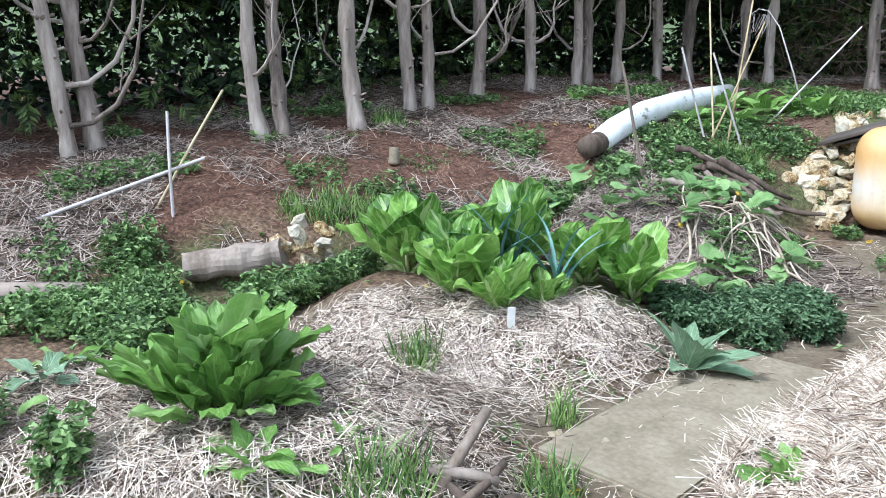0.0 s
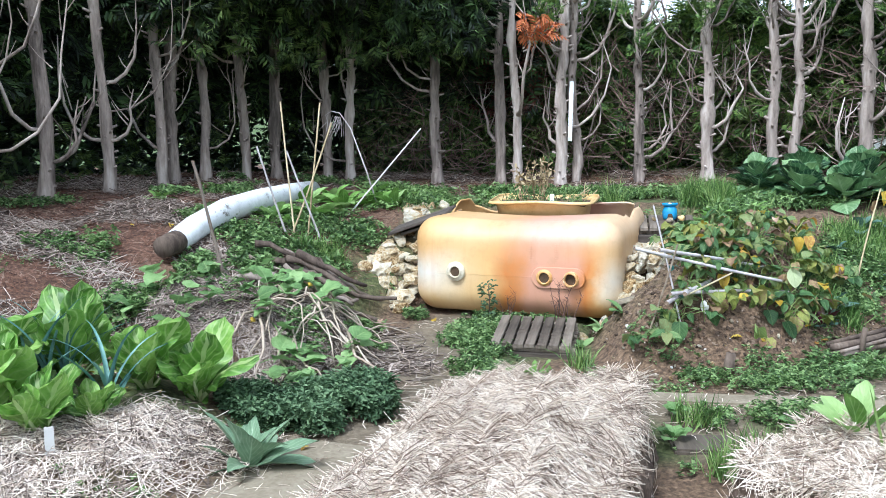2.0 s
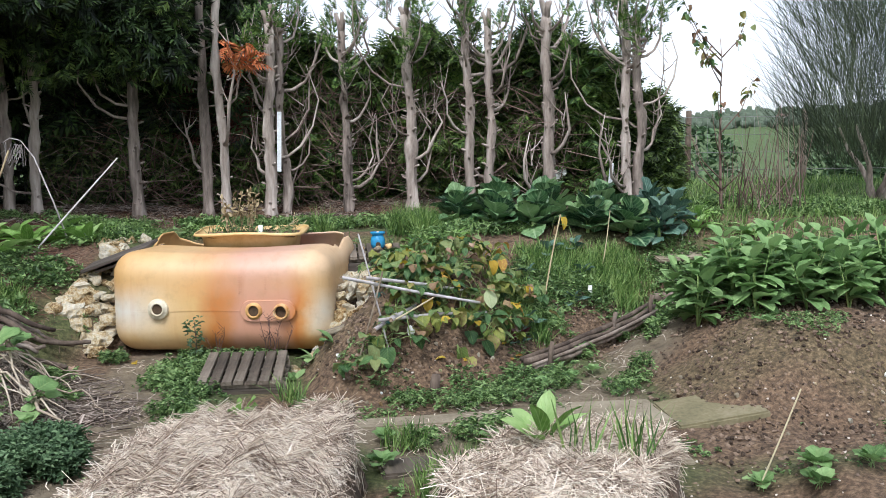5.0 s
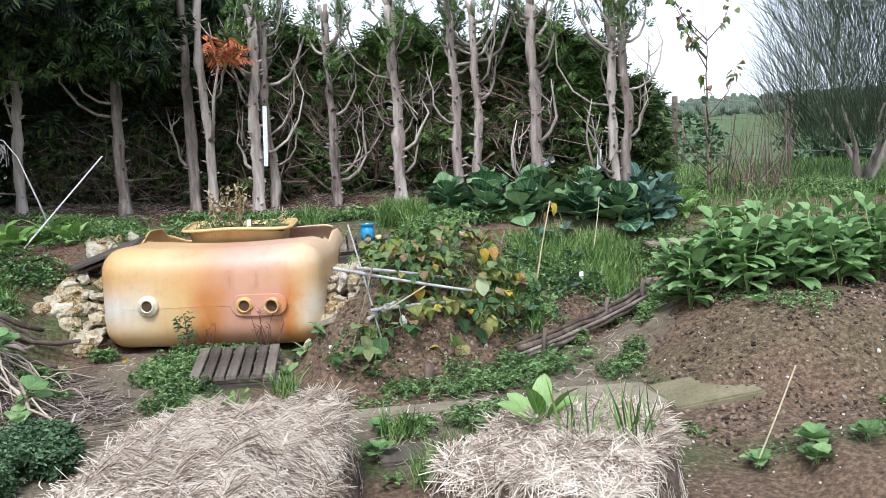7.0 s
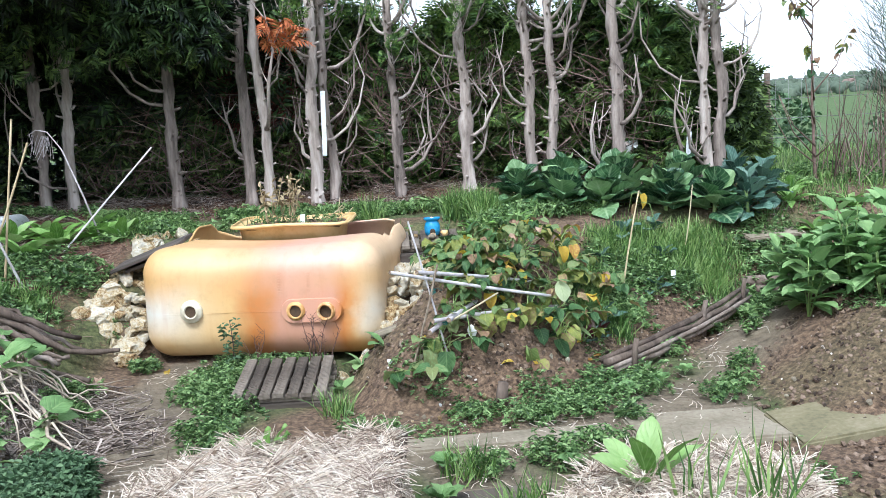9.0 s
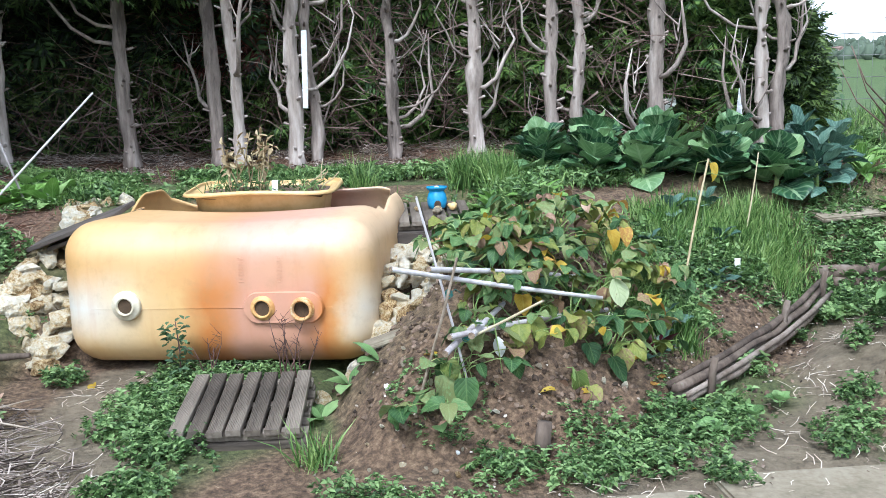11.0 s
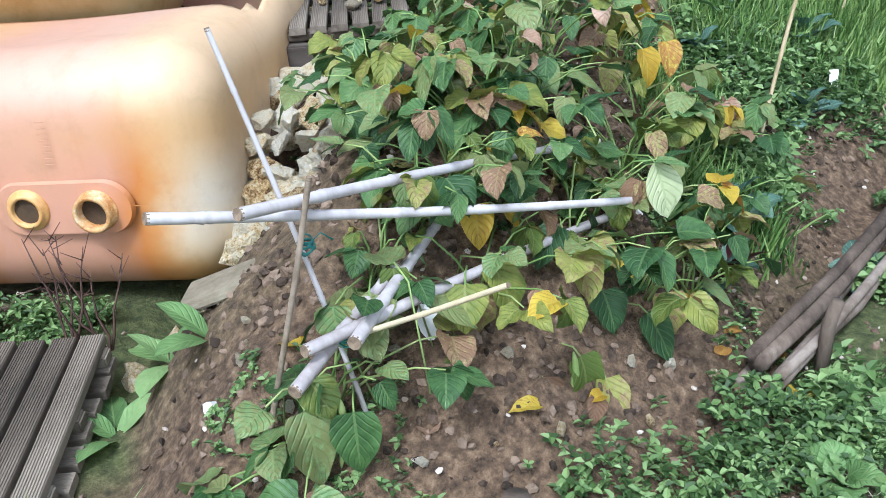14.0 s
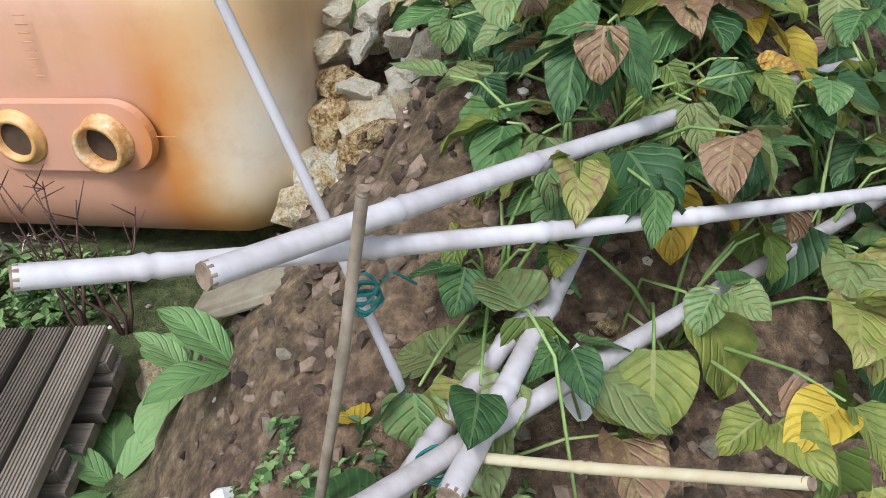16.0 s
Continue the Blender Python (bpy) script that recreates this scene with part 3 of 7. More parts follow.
TRUNK_LINE = [(-1.4, 7.7), (-0.8, 8.3), (0.7, 8.5), (2.4, 7.9), (3.5, 7.2), (4.6, 6.4), (5.9, 5.5)]
PATH_LEFT = [(0.2, 0.6), (0.3, 1.7), (0.55, 3.0), (0.85, 4.3), (1.4, 5.0)]
PATH_SIDE = [(-1.6, 2.4), (-0.8, 1.95), (0.3, 1.9)]
PATH_RIGHT = [(2.1, 2.0), (2.0, 2.9), (3.4, 3.05), (4.5, 3.75), (5.4, 4.1)]
TU, TB = Vector((0.86, -0.51, 0)), Vector((0.51, 0.86, 0))
TANK_AT = Matrix(((0.86, 0.51, 0, 1.259), (-0.51, 0.86, 0, 5.125), (0, 0, 1, 0.195), (0, 0, 0, 1)))


def in_tank(x, y, grow=0.0):
    q = Vector((x - 1.259, y - 5.125, 0))
    return -0.35 - grow < q.dot(TU) < 1.13 + grow and 0.02 - grow < q.dot(TB) < 1.3 + grow


def soft(k):
    k = min(1.0, max(0.0, k))
    return k * k * (3 - 2 * k)


def land(x, y):
    """The soil near by, the field and the hill beyond."""
    r = math.hypot(x - 1, y - 3)
    z = ground(x, y) if r < 40 else 1.0
    if in_tank(x, y):
        z = min(z, 0.16)
    z += 0.018 * noise.noise(Vector((x * 5, y * 5, 0))) + 0.008 * noise.noise(Vector((x * 17, y * 17, 3)))
    if r > 13:
        far = soft((r - 13) / 50)
        z = z * (1 - far) + far * (-2.5 + 0.5 * noise.noise(Vector((x * 0.02, y * 0.02, 0))))
        z += 62 * soft((r - 150) / 900) * (1 + 0.25 * noise.noise(Vector((x * 0.003, y * 0.003, 5))))
    return z


def cover(x, y):
    d = foot_distance(x, y)
    wob = 0.16 * noise.noise(Vector((x * 2.3, y * 2.3, 7)))
    p = min(near_line(x, y, PATH_LEFT) - 0.30, near_line(x, y, PATH_SIDE) - 0.22, near_line(x, y, PATH_RIGHT) - 0.22) + wob
    path = soft(0.5 - p / 0.18)
    litter = soft((d - 0.15 + wob * 2) / 0.5) * soft((1.3 - x + wob * 3) / 1.0) if y > 0 else 0.0
    r = math.hypot(x - 1, y - 3)
    moss = soft((noise.noise(Vector((x * 1.3, y * 1.3, 2))) + 0.05) / 0.35) * (1 - litter) * 0.75
    if d > 1.6 and x > 0.3:
        moss = 0.85
    if d > 0 and x > 1.8 and near_line(x, y, [(2.0, 3.7), (3.2, 4.0), (4.2, 5.0)]) < 0.55:
        moss *= 0.15
    strip = soft((0.85 + wob * 2 - near_line(x, y, TRUNK_LINE)) / 0.4)
    litter, moss = max(litter, 0.85 * strip), moss * (1 - 0.9 * strip)
    if r > 11:
        moss, litter = max(moss, soft((r - 11) / 3)), litter * (1 - soft((r - 11) / 3))
    if mound(x, y, 5.3, 2.55, 1.35, 0.75, -18, 1, 5) > 0.05:
        moss *= 0.25
    return (path, litter, moss, 1.0)


def axis(lo, hi, step):
    near = list(np.arange(lo, hi, step))
    out, s = [], step
    a, b = near[0], near[-1]
    left, right = [], []
    while b < 2000:
        s *= 1.22
        a, b = a - s, b + s
        left.append(a)
        right.append(b)
    return left[::-1] + near + right


xs, ys = axis(-5.5, 9.5, 0.055), axis(-2.0, 10.0, 0.055)
verts = [(x, y, land(x, y)) for y in ys for x in xs]
nx = len(xs)
faces = [(j * nx + i, j * nx + i + 1, j * nx + nx + i + 1, j * nx + nx + i) for j in range(len(ys) - 1) for i in range(nx - 1)]
me = bpy.data.meshes.new("ground")
me.from_pydata(verts, [], faces)
me.materials.append(SOIL)
col = me.color_attributes.new("cover", "FLOAT_COLOR", "POINT")
col.data.foreach_set("color", np.array([cover(x, y) if abs(x) < 40 and abs(y) < 40 else (0.0, 0.0, 1.0, 1.0) for x, y, z in verts]).ravel())
me.polygons.foreach_set("use_smooth", [True] * len(me.polygons))
tagged(new("ground", me), "bare soil, mud path and needle litter rising to a field", "ground", kind="structure")


# ---- the tank ----
def tank():
    """A plastic tank lying on its side, its back half cut open above."""
    root = thing("plastic_tank", "large yellowed plastic tank with orange stains, dug into the bank", "tank", TANK_AT)
    lx0, lx1, dy, h, r = -0.37, 1.16, 1.32, 0.70, 0.17
    nxx, nyy, nzz = 44, 36, 22
    g = {}
    v, f = [], []

    def vert(i, j, k):
        key = (i, j, k)
        if key not in g:
            p = Vector((lx0 + (lx1 - lx0) * i / nxx, dy * j / nyy, h * k / nzz))
            c = Vector((min(max(p.x, lx0 + r), lx1 - r), min(max(p.y, r), dy - r), min(max(p.z, r), h - r)))
            d = p - c
            q = c + d.normalized() * r if d.length > 1e-6 else p
            mid = (q.x - lx0) / (lx1 - lx0)
            q.y -= 0.035 * math.sin(math.pi * min(1, max(0, mid))) * math.sin(math.pi * min(1, max(0, q.z / h))) * (1 if q.y < dy / 2 else -1)
            if q.z > h * 0.6:
                q.z -= 0.028 * math.sin(math.pi * mid) ** 2 * min(1, q.y / 0.3 + 0.2)
            if q.y > 0.62 and q.z > h * 0.45:
                up = soft((q.y - 0.66) / 0.3) * soft((1.42 - q.y) / 0.25)
                q.z += (0.11 * soft(1 - mid / 0.16) + 0.02 + 0.05 * soft((mid - 0.55) / 0.2)) * up
            g[key] = len(v)
            v.append(tuple(q))
        return g[key]

    def quad(a, b, c, d):
        f.append((vert(*a), vert(*b), vert(*c), vert(*d)))

    for i in range(nxx):
        for k in range(nzz):
            quad((i, 0, k), (i + 1, 0, k), (i + 1, 0, k + 1), (i, 0, k + 1))
            quad((i + 1, nyy, k), (i, nyy, k), (i, nyy, k + 1), (i + 1, nyy, k + 1))
        for j in range(nyy):
            quad((i, j + 1, 0), (i + 1, j + 1, 0), (i + 1, j, 0), (i, j, 0))
            open_at = 18 if 3 < i < nxx - 2 else 20
            if j < open_at or (j >= nyy - 3 and i > nxx * 0.5 and i < nxx - 2):
                quad((i, j, nzz), (i + 1, j, nzz), (i + 1, j + 1, nzz), (i, j + 1, nzz))
    for j in range(nyy):
        for k in range(nzz):
            quad((0, j + 1, k), (0, j, k), (0, j, k + 1), (0, j + 1, k + 1))
            quad((nxx, j, k), (nxx, j + 1, k), (nxx, j + 1, k + 1), (nxx, j, k + 1))
    body = part("body", Geo().add(v, f).mesh("tank_body", TANK), root, None, "yellow and pink stained plastic shell")
    body.modifiers.new("wall", "SOLIDIFY").thickness = 0.012
    seam = Geo()
    for z, y in ((0.30, -0.031),):
        seam.add(*tube([(x, y - 0.004 * math.sin(math.pi * (x + 0.2) / 1.3), z) for x in np.linspace(-0.18, 0.98, 14)], 0.0012, 4))
    part("moulded_seam", seam.mesh("seam", TANK), root)
    for x in (0.56, 0.74):
        for z in np.arange(0.42, 0.54, 0.016):
            part("embossed_mark", Geo().add(*tube([(x - 0.012, -0.034, z), (x + 0.012, -0.034, z)], 0.0012, 4)).mesh("mark", TANK), root)

    def port(x, z, r0, r1, material, label, length):
        """A screw port with a hollow neck."""
        prof = [(r1 * 1.0, -0.025), (r1 * 1.0, -0.045), (r1 * 0.93, -0.052), (r0 * 1.12, -0.052), (r0 * 1.1, -0.05 - length), (r0, -0.052 - length), (r0 * 0.86, -0.05 - length), (r0 * 0.82, -0.02)]
        n, vv, ff = 24, [], []
        for a, y in prof:
            for k in range(n):
                t = 2 * math.pi * k / n
                vv.append((x + a * math.cos(t), y, z + a * math.sin(t)))
        for i in range(len(prof) - 1):
            for k in range(n):
                ff.append((i * n + k, i * n + (k + 1) % n, (i + 1) * n + (k + 1) % n, (i + 1) * n + k))
        p = part("port", Geo().add(vv, ff).mesh("port", material), root, None, label)
        # Flat dark disc closes the neck and stands for its inner shade.
        disc = [(x + r0 * 0.84 * math.cos(2 * math.pi * k / n), -0.0495, z + r0 * 0.84 * math.sin(2 * math.pi * k / n)) for k in range(n)]
        part("port_opening", Geo().add(disc, [tuple(range(n))]).mesh("opening", HOLESHADE, False), p)

    port(0.0, 0.315, 0.042, 0.070, PORT, "pale screw port with a flange", 0.01)
    port(0.655, 0.30, 0.042, 0.058, AMBERPORT, "amber screw port", 0.012)
    port(0.842, 0.295, 0.046, 0.056, WORNPORT, "amber screw port worn pale, standing proud", 0.03)
    ring = []
    for k in range(32):
        t = 2 * math.pi * k / 32
        ring.append((0.75 + (0.115 if math.cos(t) > 0 else -0.115) + 0.075 * math.cos(t), 0.3 + 0.075 * math.sin(t)))
    n = 32
    vv = [(x, -0.03, z) for x, z in ring] + [(0.75 + (x - 0.75) * 0.97, -0.044, 0.3 + (z - 0.3) * 0.94) for x, z in ring]
    ff = [(k, (k + 1) % n, n + (k + 1) % n, n + k) for k in range(n)] + [tuple(range(n, 2 * n))]
    part("port_plate", Geo().add(vv, ff).mesh("plate", TANK, False), root)
    return root


tank()


# ---- trunks and hedge ----
def shoot(p, d, ln, r0, rise=1.2):
    """A limb that leaves the trunk sideways, bends and climbs, with a few side twigs."""
    q = [p, p + d * ln * 0.22 + Vector((0, 0, ln * 0.03)), p + d * ln * 0.42 + Vector((0, 0, ln * 0.16)), p + d * ln * 0.56 + Vector((rand(-.04, .04), 0, ln * 0.42)),
         p + d * ln * 0.63 + Vector((rand(-.06, .06), 0, ln * 0.75)), p + d * ln * rand(0.5, 0.8) + Vector((0, 0, ln * rand(0.9, 1.1) * rise))]
    g = Geo()
    g.add(*gnarl(tube(q, [r0 * 1.25, r0 * 1.05, r0 * 0.95, r0 * 0.8, r0 * 0.6, 0.004], 6), 0.012, 9.0, ln))
    for s in range(4):
        b = q[2].lerp(q[5], rand(0, 0.9))
        e = Vector((rand(-1, 1), rand(-1, 1), rand(0.5, 1.8))).normalized() * rand(0.12, 0.45)
        g.add(*tube([b, b + e * 0.5 + Vector((0, 0, -0.02)), b + e], [r0 * 0.45, r0 * 0.3, 0.002], 4, False))
    return g, q


def conifer(x, y, height, lean, seed, girth=0.05, branches=5, topped=False, reach=(0.3, 0.85)):
    """A pruned conifer: a bare knotted trunk and limbs that curve up; a topped one ends in sawn stubs and thin green shoots."""
    random.seed(seed)
    z = ground(x, y)
    root = thing("conifer_tree", "topped conifer with a bare pale trunk and sprouting stubs" if topped else "pruned conifer with a bare grey-brown trunk and cut stubs", "tree", pose(x, y, z - 0.05), group="hedge trunks")
    n = 26
    pts = []
    for i in range(n):
        k = i / (n - 1)
        pts.append(Vector((lean * height * k + 0.05 * noise.noise(Vector((seed, k * 3, 0))), 0.04 * noise.noise(Vector((seed, k * 3, 9))), k * height)))
    g = Geo()
    g.add(*gnarl(tube(pts, [girth * (1.5 if i == 0 else 1.25 if i == 1 else 1.1 - 0.35 * i / n) * rand(0.88, 1.12) for i in range(n)], 12), 0.026, 16.0, seed))
    for i in range(34):
        k = rand(0.04, 0.97)
        p = pts[min(n - 1, int(k * (n - 1)))].lerp(pts[min(n - 1, int(k * (n - 1)) + 1)], k * (n - 1) % 1)
        a = rand(0, 6.28)
        d = Vector((math.cos(a), math.sin(a), 0.35))
        g.add(*tube([p + d * girth * 0.6, p + d * (girth + rand(0.015, 0.06))], [rand(0.008, 0.018), rand(0.005, 0.012)], 5))
    part("trunk", g.mesh("trunk", BARK), root)
    for i in range(branches):
        k = rand(0.1, 0.85)
        a = rand(-0.5, 3.6) if rand(0, 1) < 0.75 else rand(0, 6.28)
        g, q = shoot(pts[int(k * (n - 1))], Vector((math.cos(a), math.sin(a) * 0.8, 0)), rand(*reach), rand(0.008, 0.019))
        part("branch", g.mesh("branch", BARK), root)
    if topped:
        fr = frond(0.11)
        for i in range(6):
            a = rand(0, 6.28)
            k = rand(0.66, 0.99)
            g, q = shoot(pts[int(k * (n - 1))], Vector((math.cos(a), math.sin(a), 0)), rand(0.25, 0.5), rand(0.008, 0.015), 1.25)
            br = part("branch", g.mesh("branch", BARK), root)
            at = [q[3].lerp(q[5], rand(0.0, 1.15)) + Vector((rand(-.07, .07), rand(-.07, .07), rand(-.05, .07))) for _ in range(26)]
            tagged(part("spray", Geo().many(fr, turns(len(at), (25, 95), (-30, 30), (0, 360), (0.6, 1.2)), [tuple(p) for p in at]).mesh("spray", TOPGREEN, False), br, None, "fresh green conifer sprays"), "fresh green conifer sprays", kind="stuff")
        for i in range(3):
            a = i * 2.1 + rand(0, 1)
            e = pts[-1] + Vector((math.cos(a) * 0.06, math.sin(a) * 0.06, rand(0.06, 0.2)))
            part("stub", Geo().add(*gnarl(tube([pts[-2], pts[-1].lerp(e, 0.5), e], [girth * 0.55, girth * 0.48, girth * 0.4], 8), 0.012, 16, i)).mesh("stub", BARK), root)
    return root


def frond(length=0.17):
    """A flat feathery conifer spray."""
    v, f = [], []
    n = 5
    for i in range(n):
        k = i / n
        y = length * k
        w = length * (0.42 - 0.3 * k)
        for s in (-1, 1):
            a = len(v)
            v += [(0, y, 0), (s * w * 0.7, y + w * 0.45, -w * 0.12), (s * w, y + w * 0.95, -w * 0.35), (s * w * 0.25, y + w * 0.6, 0.0)]
            f.append((a, a + 1, a + 2, a + 3))
    a = len(v)
    v += [(-0.008, length * 0.7, 0), (0.008, length * 0.7, 0), (0, length * 1.2, -0.03)]
    f.append((a, a + 1, a + 2))
    return v, f, None


ROW = [(-4.4, 1.9), (-4.3, 2.45), (-3.83, 3.2), (-3.8, 3.42), (-2.99, 4.16), (-2.88, 4.3), (-2.53, 4.78), (-2.41, 5.48), (-2.32, 5.63), (-2.09, 6.17), (-1.81, 6.84),
       (-1.51, 7.41), (-1.46, 7.65), (-1.22, 7.98), (-0.86, 8.24), (-0.57, 8.45), (-0.03, 8.55), (0.68, 8.5), (1.61, 8.2),
       (2.24, 7.95), (2.40, 7.88), (2.79, 7.6), (2.98, 7.68), (3.48, 7.2), (4.03, 6.85), (4.5, 6.5), (4.7, 6.42), (5.15, 6.08), (5.72, 5.6), (5.86, 5.56)]
for i, (x, y) in enumerate(ROW):
    cut = x > 2.7
    h = 1.95 + 0.1 * math.sin(i * 2.1) if cut else 3.2
    conifer(x, y, h, rand(-0.035, 0.02) if x > -2.4 else (-0.06 if x > -3.2 else -0.13), 100 + i, 0.047 if i % 3 else 0.056, 6 if x > 0 else 5, cut, (0.35, 0.95) if x > -1 else (0.4, 1.15))

HEDGE_LINE = [(-6.5, 1.2), (-5.0, 3.2), (-4.0, 5.0), (-3.4, 6.6), (-2.4, 8.6), (-0.9, 9.8), (0.9, 9.9), (2.4, 9.3), (3.9, 8.3), (5.2, 7.2), (6.15, 6.35)]


def along(line, k):
    seg = [(Vector((*a, 0)), Vector((*b, 0))) for a, b in zip(line, line[1:])]
    ln = [(b - a).length for a, b in seg]
    d = k * sum(ln)
    for (a, b), q in zip(seg, ln):
        if d <= q:
            t = (b - a).normalized()
            return a + t * d, t
        d -= q
    a, b = seg[-1]
    return b, (b - a).normalized()


def hedge_mass(name, k0, k1, count, low, high, depth, material, label, size=1.0, fr=None, back=0.0, top_fall=0.0):
    g = Geo()
    fr = fr or frond()
    at = []
    for i in range(count):
        k = rand(k0, k1)
        p, t = along(HEDGE_LINE, k)
        zz = rand(low, high - top_fall * (0.5 + 0.5 * math.sin(k * 90)))
        d = depth * (0.5 - rand(0, 1) ** 1.5) + 0.3 * noise.noise(Vector((k * 30, zz * 1.4, 1))) - back
        at.append((p.x + t.y * d, p.y - t.x * d, zz))
    g.many(fr, turns(count, (-70, 50), (-40, 40), (0, 360), (0.7 * size, 1.5 * size)), at)
    return thing(name, label, "hedge", mesh=g.mesh(name, material, False), kind="stuff")


def oval_leaf(l=0.06, w=0.045):
    return [(0, 0, 0), (w / 2, l * 0.35, 0.006), (w * 0.35, l * 0.75, 0), (0, l, -0.008), (-w * 0.35, l * 0.75, 0), (-w / 2, l * 0.35, 0.006), (0, l * 0.45, -0.004)], [(0, 1, 6), (1, 2, 6), (2, 3, 6), (3, 4, 6), (4, 5, 6), (5, 0, 6)], None


random.seed(7)
hedge_mass("hedge_foliage", 0.0, 0.79, 36000, 1.9, 5.2, 1.5, SHADECON, "dense conifer hedge behind the trunks, shade put into its colour", 1.5)
hedge_mass("hedge_foliage", 0.4, 0.77, 10000, 2.65, 5.4, 1.3, SHADECON, "conifer boughs hanging over the trunks, coloured dark as in shade", 1.3, None, -1.15)
hedge_mass("hedge_foliage", 0.7, 0.775, 3200, 2.45, 4.6, 0.9, SHADECON, "conifer boughs hanging beside the topped trunks, coloured dark as in shade", 1.1, None, -1.35)
hedge_mass("hedge_foliage", 0.705, 0.765, 1100, 2.6, 3.9, 0.5, SHADECON, "conifer boughs hiding the tops of two trunks, coloured dark as in shade", 1.1, None, -1.8)
# Sprays in the lit copy paint sunlight onto the hedge rim and foot.
hedge_mass("hedge_foliage", 0.42, 0.78, 1500, 2.3, 4.6, 1.0, HEDGE, "green sprays coloured as sunlit at the rim of the shade-dark boughs", 1.0, None, -1.5)
hedge_mass("hedge_foliage", 0.0, 0.78, 2600, 0.95, 2.8, 0.7, HEDGE, "scattered green sprays coloured as lit, low in the shade-dark hedge", 0.8, None, -0.35)
# Extra boughs added towards the sun to cast shade on the trunks.
hedge_mass("hedge_foliage", 0.42, 0.72, 4500, 2.85, 5.4, 1.2, SHADECON, "conifer boughs added out front to shade the trunks, coloured dark", 1.2, None, -2.1)
# Dark leaf backing added to fill the hedge with painted shade.
hedge_mass("hedge_foliage", 0.0, 0.36, 9000, 1.0, 2.4, 1.2, SHADEIVY, "ivy-like leaf backing added in the hedge, shade in its dark colour", 1.5, oval_leaf(), 0.5)
hedge_mass("hedge_foliage", 0.36, 0.72, 17000, 0.9, 2.4, 1.2, SHADEIVY, "ivy-like leaf backing added in the hedge, shade in its dark colour", 1.5, oval_leaf(), 0.5)
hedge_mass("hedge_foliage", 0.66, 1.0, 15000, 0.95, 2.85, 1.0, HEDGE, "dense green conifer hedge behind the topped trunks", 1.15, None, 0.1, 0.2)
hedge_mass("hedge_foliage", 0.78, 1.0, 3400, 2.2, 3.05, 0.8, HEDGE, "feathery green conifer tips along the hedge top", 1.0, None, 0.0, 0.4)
hedge_mass("hedge_foliage", 0.7, 1.0, 2200, 1.1, 2.9, 0.5, TOPGREEN, "fresh green conifer sprays in the hedge", 0.9, None, -0.35, 0.3)
hedge_mass("hedge_foliage", 0.74, 0.79, 900, 1.9, 2.75, 0.5, MAROON, "dead maroon conifer foliage in the hedge", 1.1, None, -0.4)

g = Geo()
for i in range(1500):
    k = rand(0.66, 0.985)
    p, t = along(HEDGE_LINE, k)
    out = Vector((t.y, -t.x, 0))
    b = p + out * rand(0.2, 0.75) + Vector((0, 0, rand(0.95, 2.3)))
    e = (t * rand(-1, 1) + out * rand(0, 0.6) + Vector((0, 0, rand(-0.3, 1)))).normalized() * rand(0.25, 0.7)
    g.add(*tube([b, b + e * 0.5 + Vector((rand(-.05, .05), rand(-.05, .05), rand(-.06, .06))), b + e], [rand(0.004, 0.01), 0.004, 0.0015], 3, False))
thing("dead_twig_tangle", "tangle of bare brown dead twigs in the hedge", "twigs", mesh=g.mesh("twigs", TWIG, False), kind="stuff")


# ---- stones ----
random.seed(11)
ROCKS = [Geo().add(*rock(rand(1.0, 1.25), rand(0.7, 1.0), rand(0.62, 0.9), 20 + i, 2, 0.6)).mesh("stone", STONE, False) for i in range(14)]


def stone(x, y, z, r, group, label="rough cream and ochre flint stone in a dry pile"):
    m = turned(x, y, z, rand(-25, 25), rand(-25, 25), rand(0, 360), r)
    return thing("stone", label, "stone", m, random.choice(ROCKS), group)


def tank_place(u, b, z):
    p = TANK_AT @ Vector((u, b, 0))
    return p.x, p.y, z


for k in range(7):
    z = 0.2 + 0.068 * k
    wide = 0.5 - 0.015 * k
    n = int(wide / 0.056)
    for i in range(n):
        u = -0.4 - wide * (i + rand(0.1, 0.9)) / n
        b = -0.02 + 0.065 * k + rand(-0.04, 0.04) + 0.12 * (i / n)
        x, y, _ = tank_place(u, b, 0)
        stone(x, y, max(z, ground(x, y)) + rand(-0.015, 0.025), rand(0.036, 0.078) * (1.25 if k < 2 else 1), "stones beside the tank")
for i in range(60):
    b = rand(0.45, 1.5)
    x, y, _ = tank_place(-0.62 - 0.35 * soft((b - 0.5) / 1.0) + rand(-0.13, 0.2) + (0.2 if b > 1.2 else 0), b, 0)
    stone(x, y, ground(x, y) + 0.02, rand(0.035, 0.065), "stones beside the tank")
for i in range(80):
    u, b = rand(1.17, 1.62), rand(-0.08, 0.78)
    x, y, _ = tank_place(u, b, 0)
    if not in_tank(x, y, 0.02):
        stone(x, y, ground(x, y) + 0.02, rand(0.035, 0.07), "stones beside the tank")
for k in range(5):
    for i in range(3):
        x, y, _ = tank_place(1.19 + 0.07 * i + rand(-0.02, 0.02), 0.14 + 0.055 * k + rand(-0.03, 0.03), 0)
        z = 0.36 + 0.062 * k
        stone(x, y, max(z, ground(x, y) + 0.01), rand(0.045, 0.075), "stones beside the tank")
for i in range(16):
    stone(-2.0 + rand(-0.16, 0.16), 3.12 + rand(-0.1, 0.1), 0.2 + 0.016 * i, rand(0.045, 0.075), "stones by the log", "cream and ochre flint stone stacked beside a log")
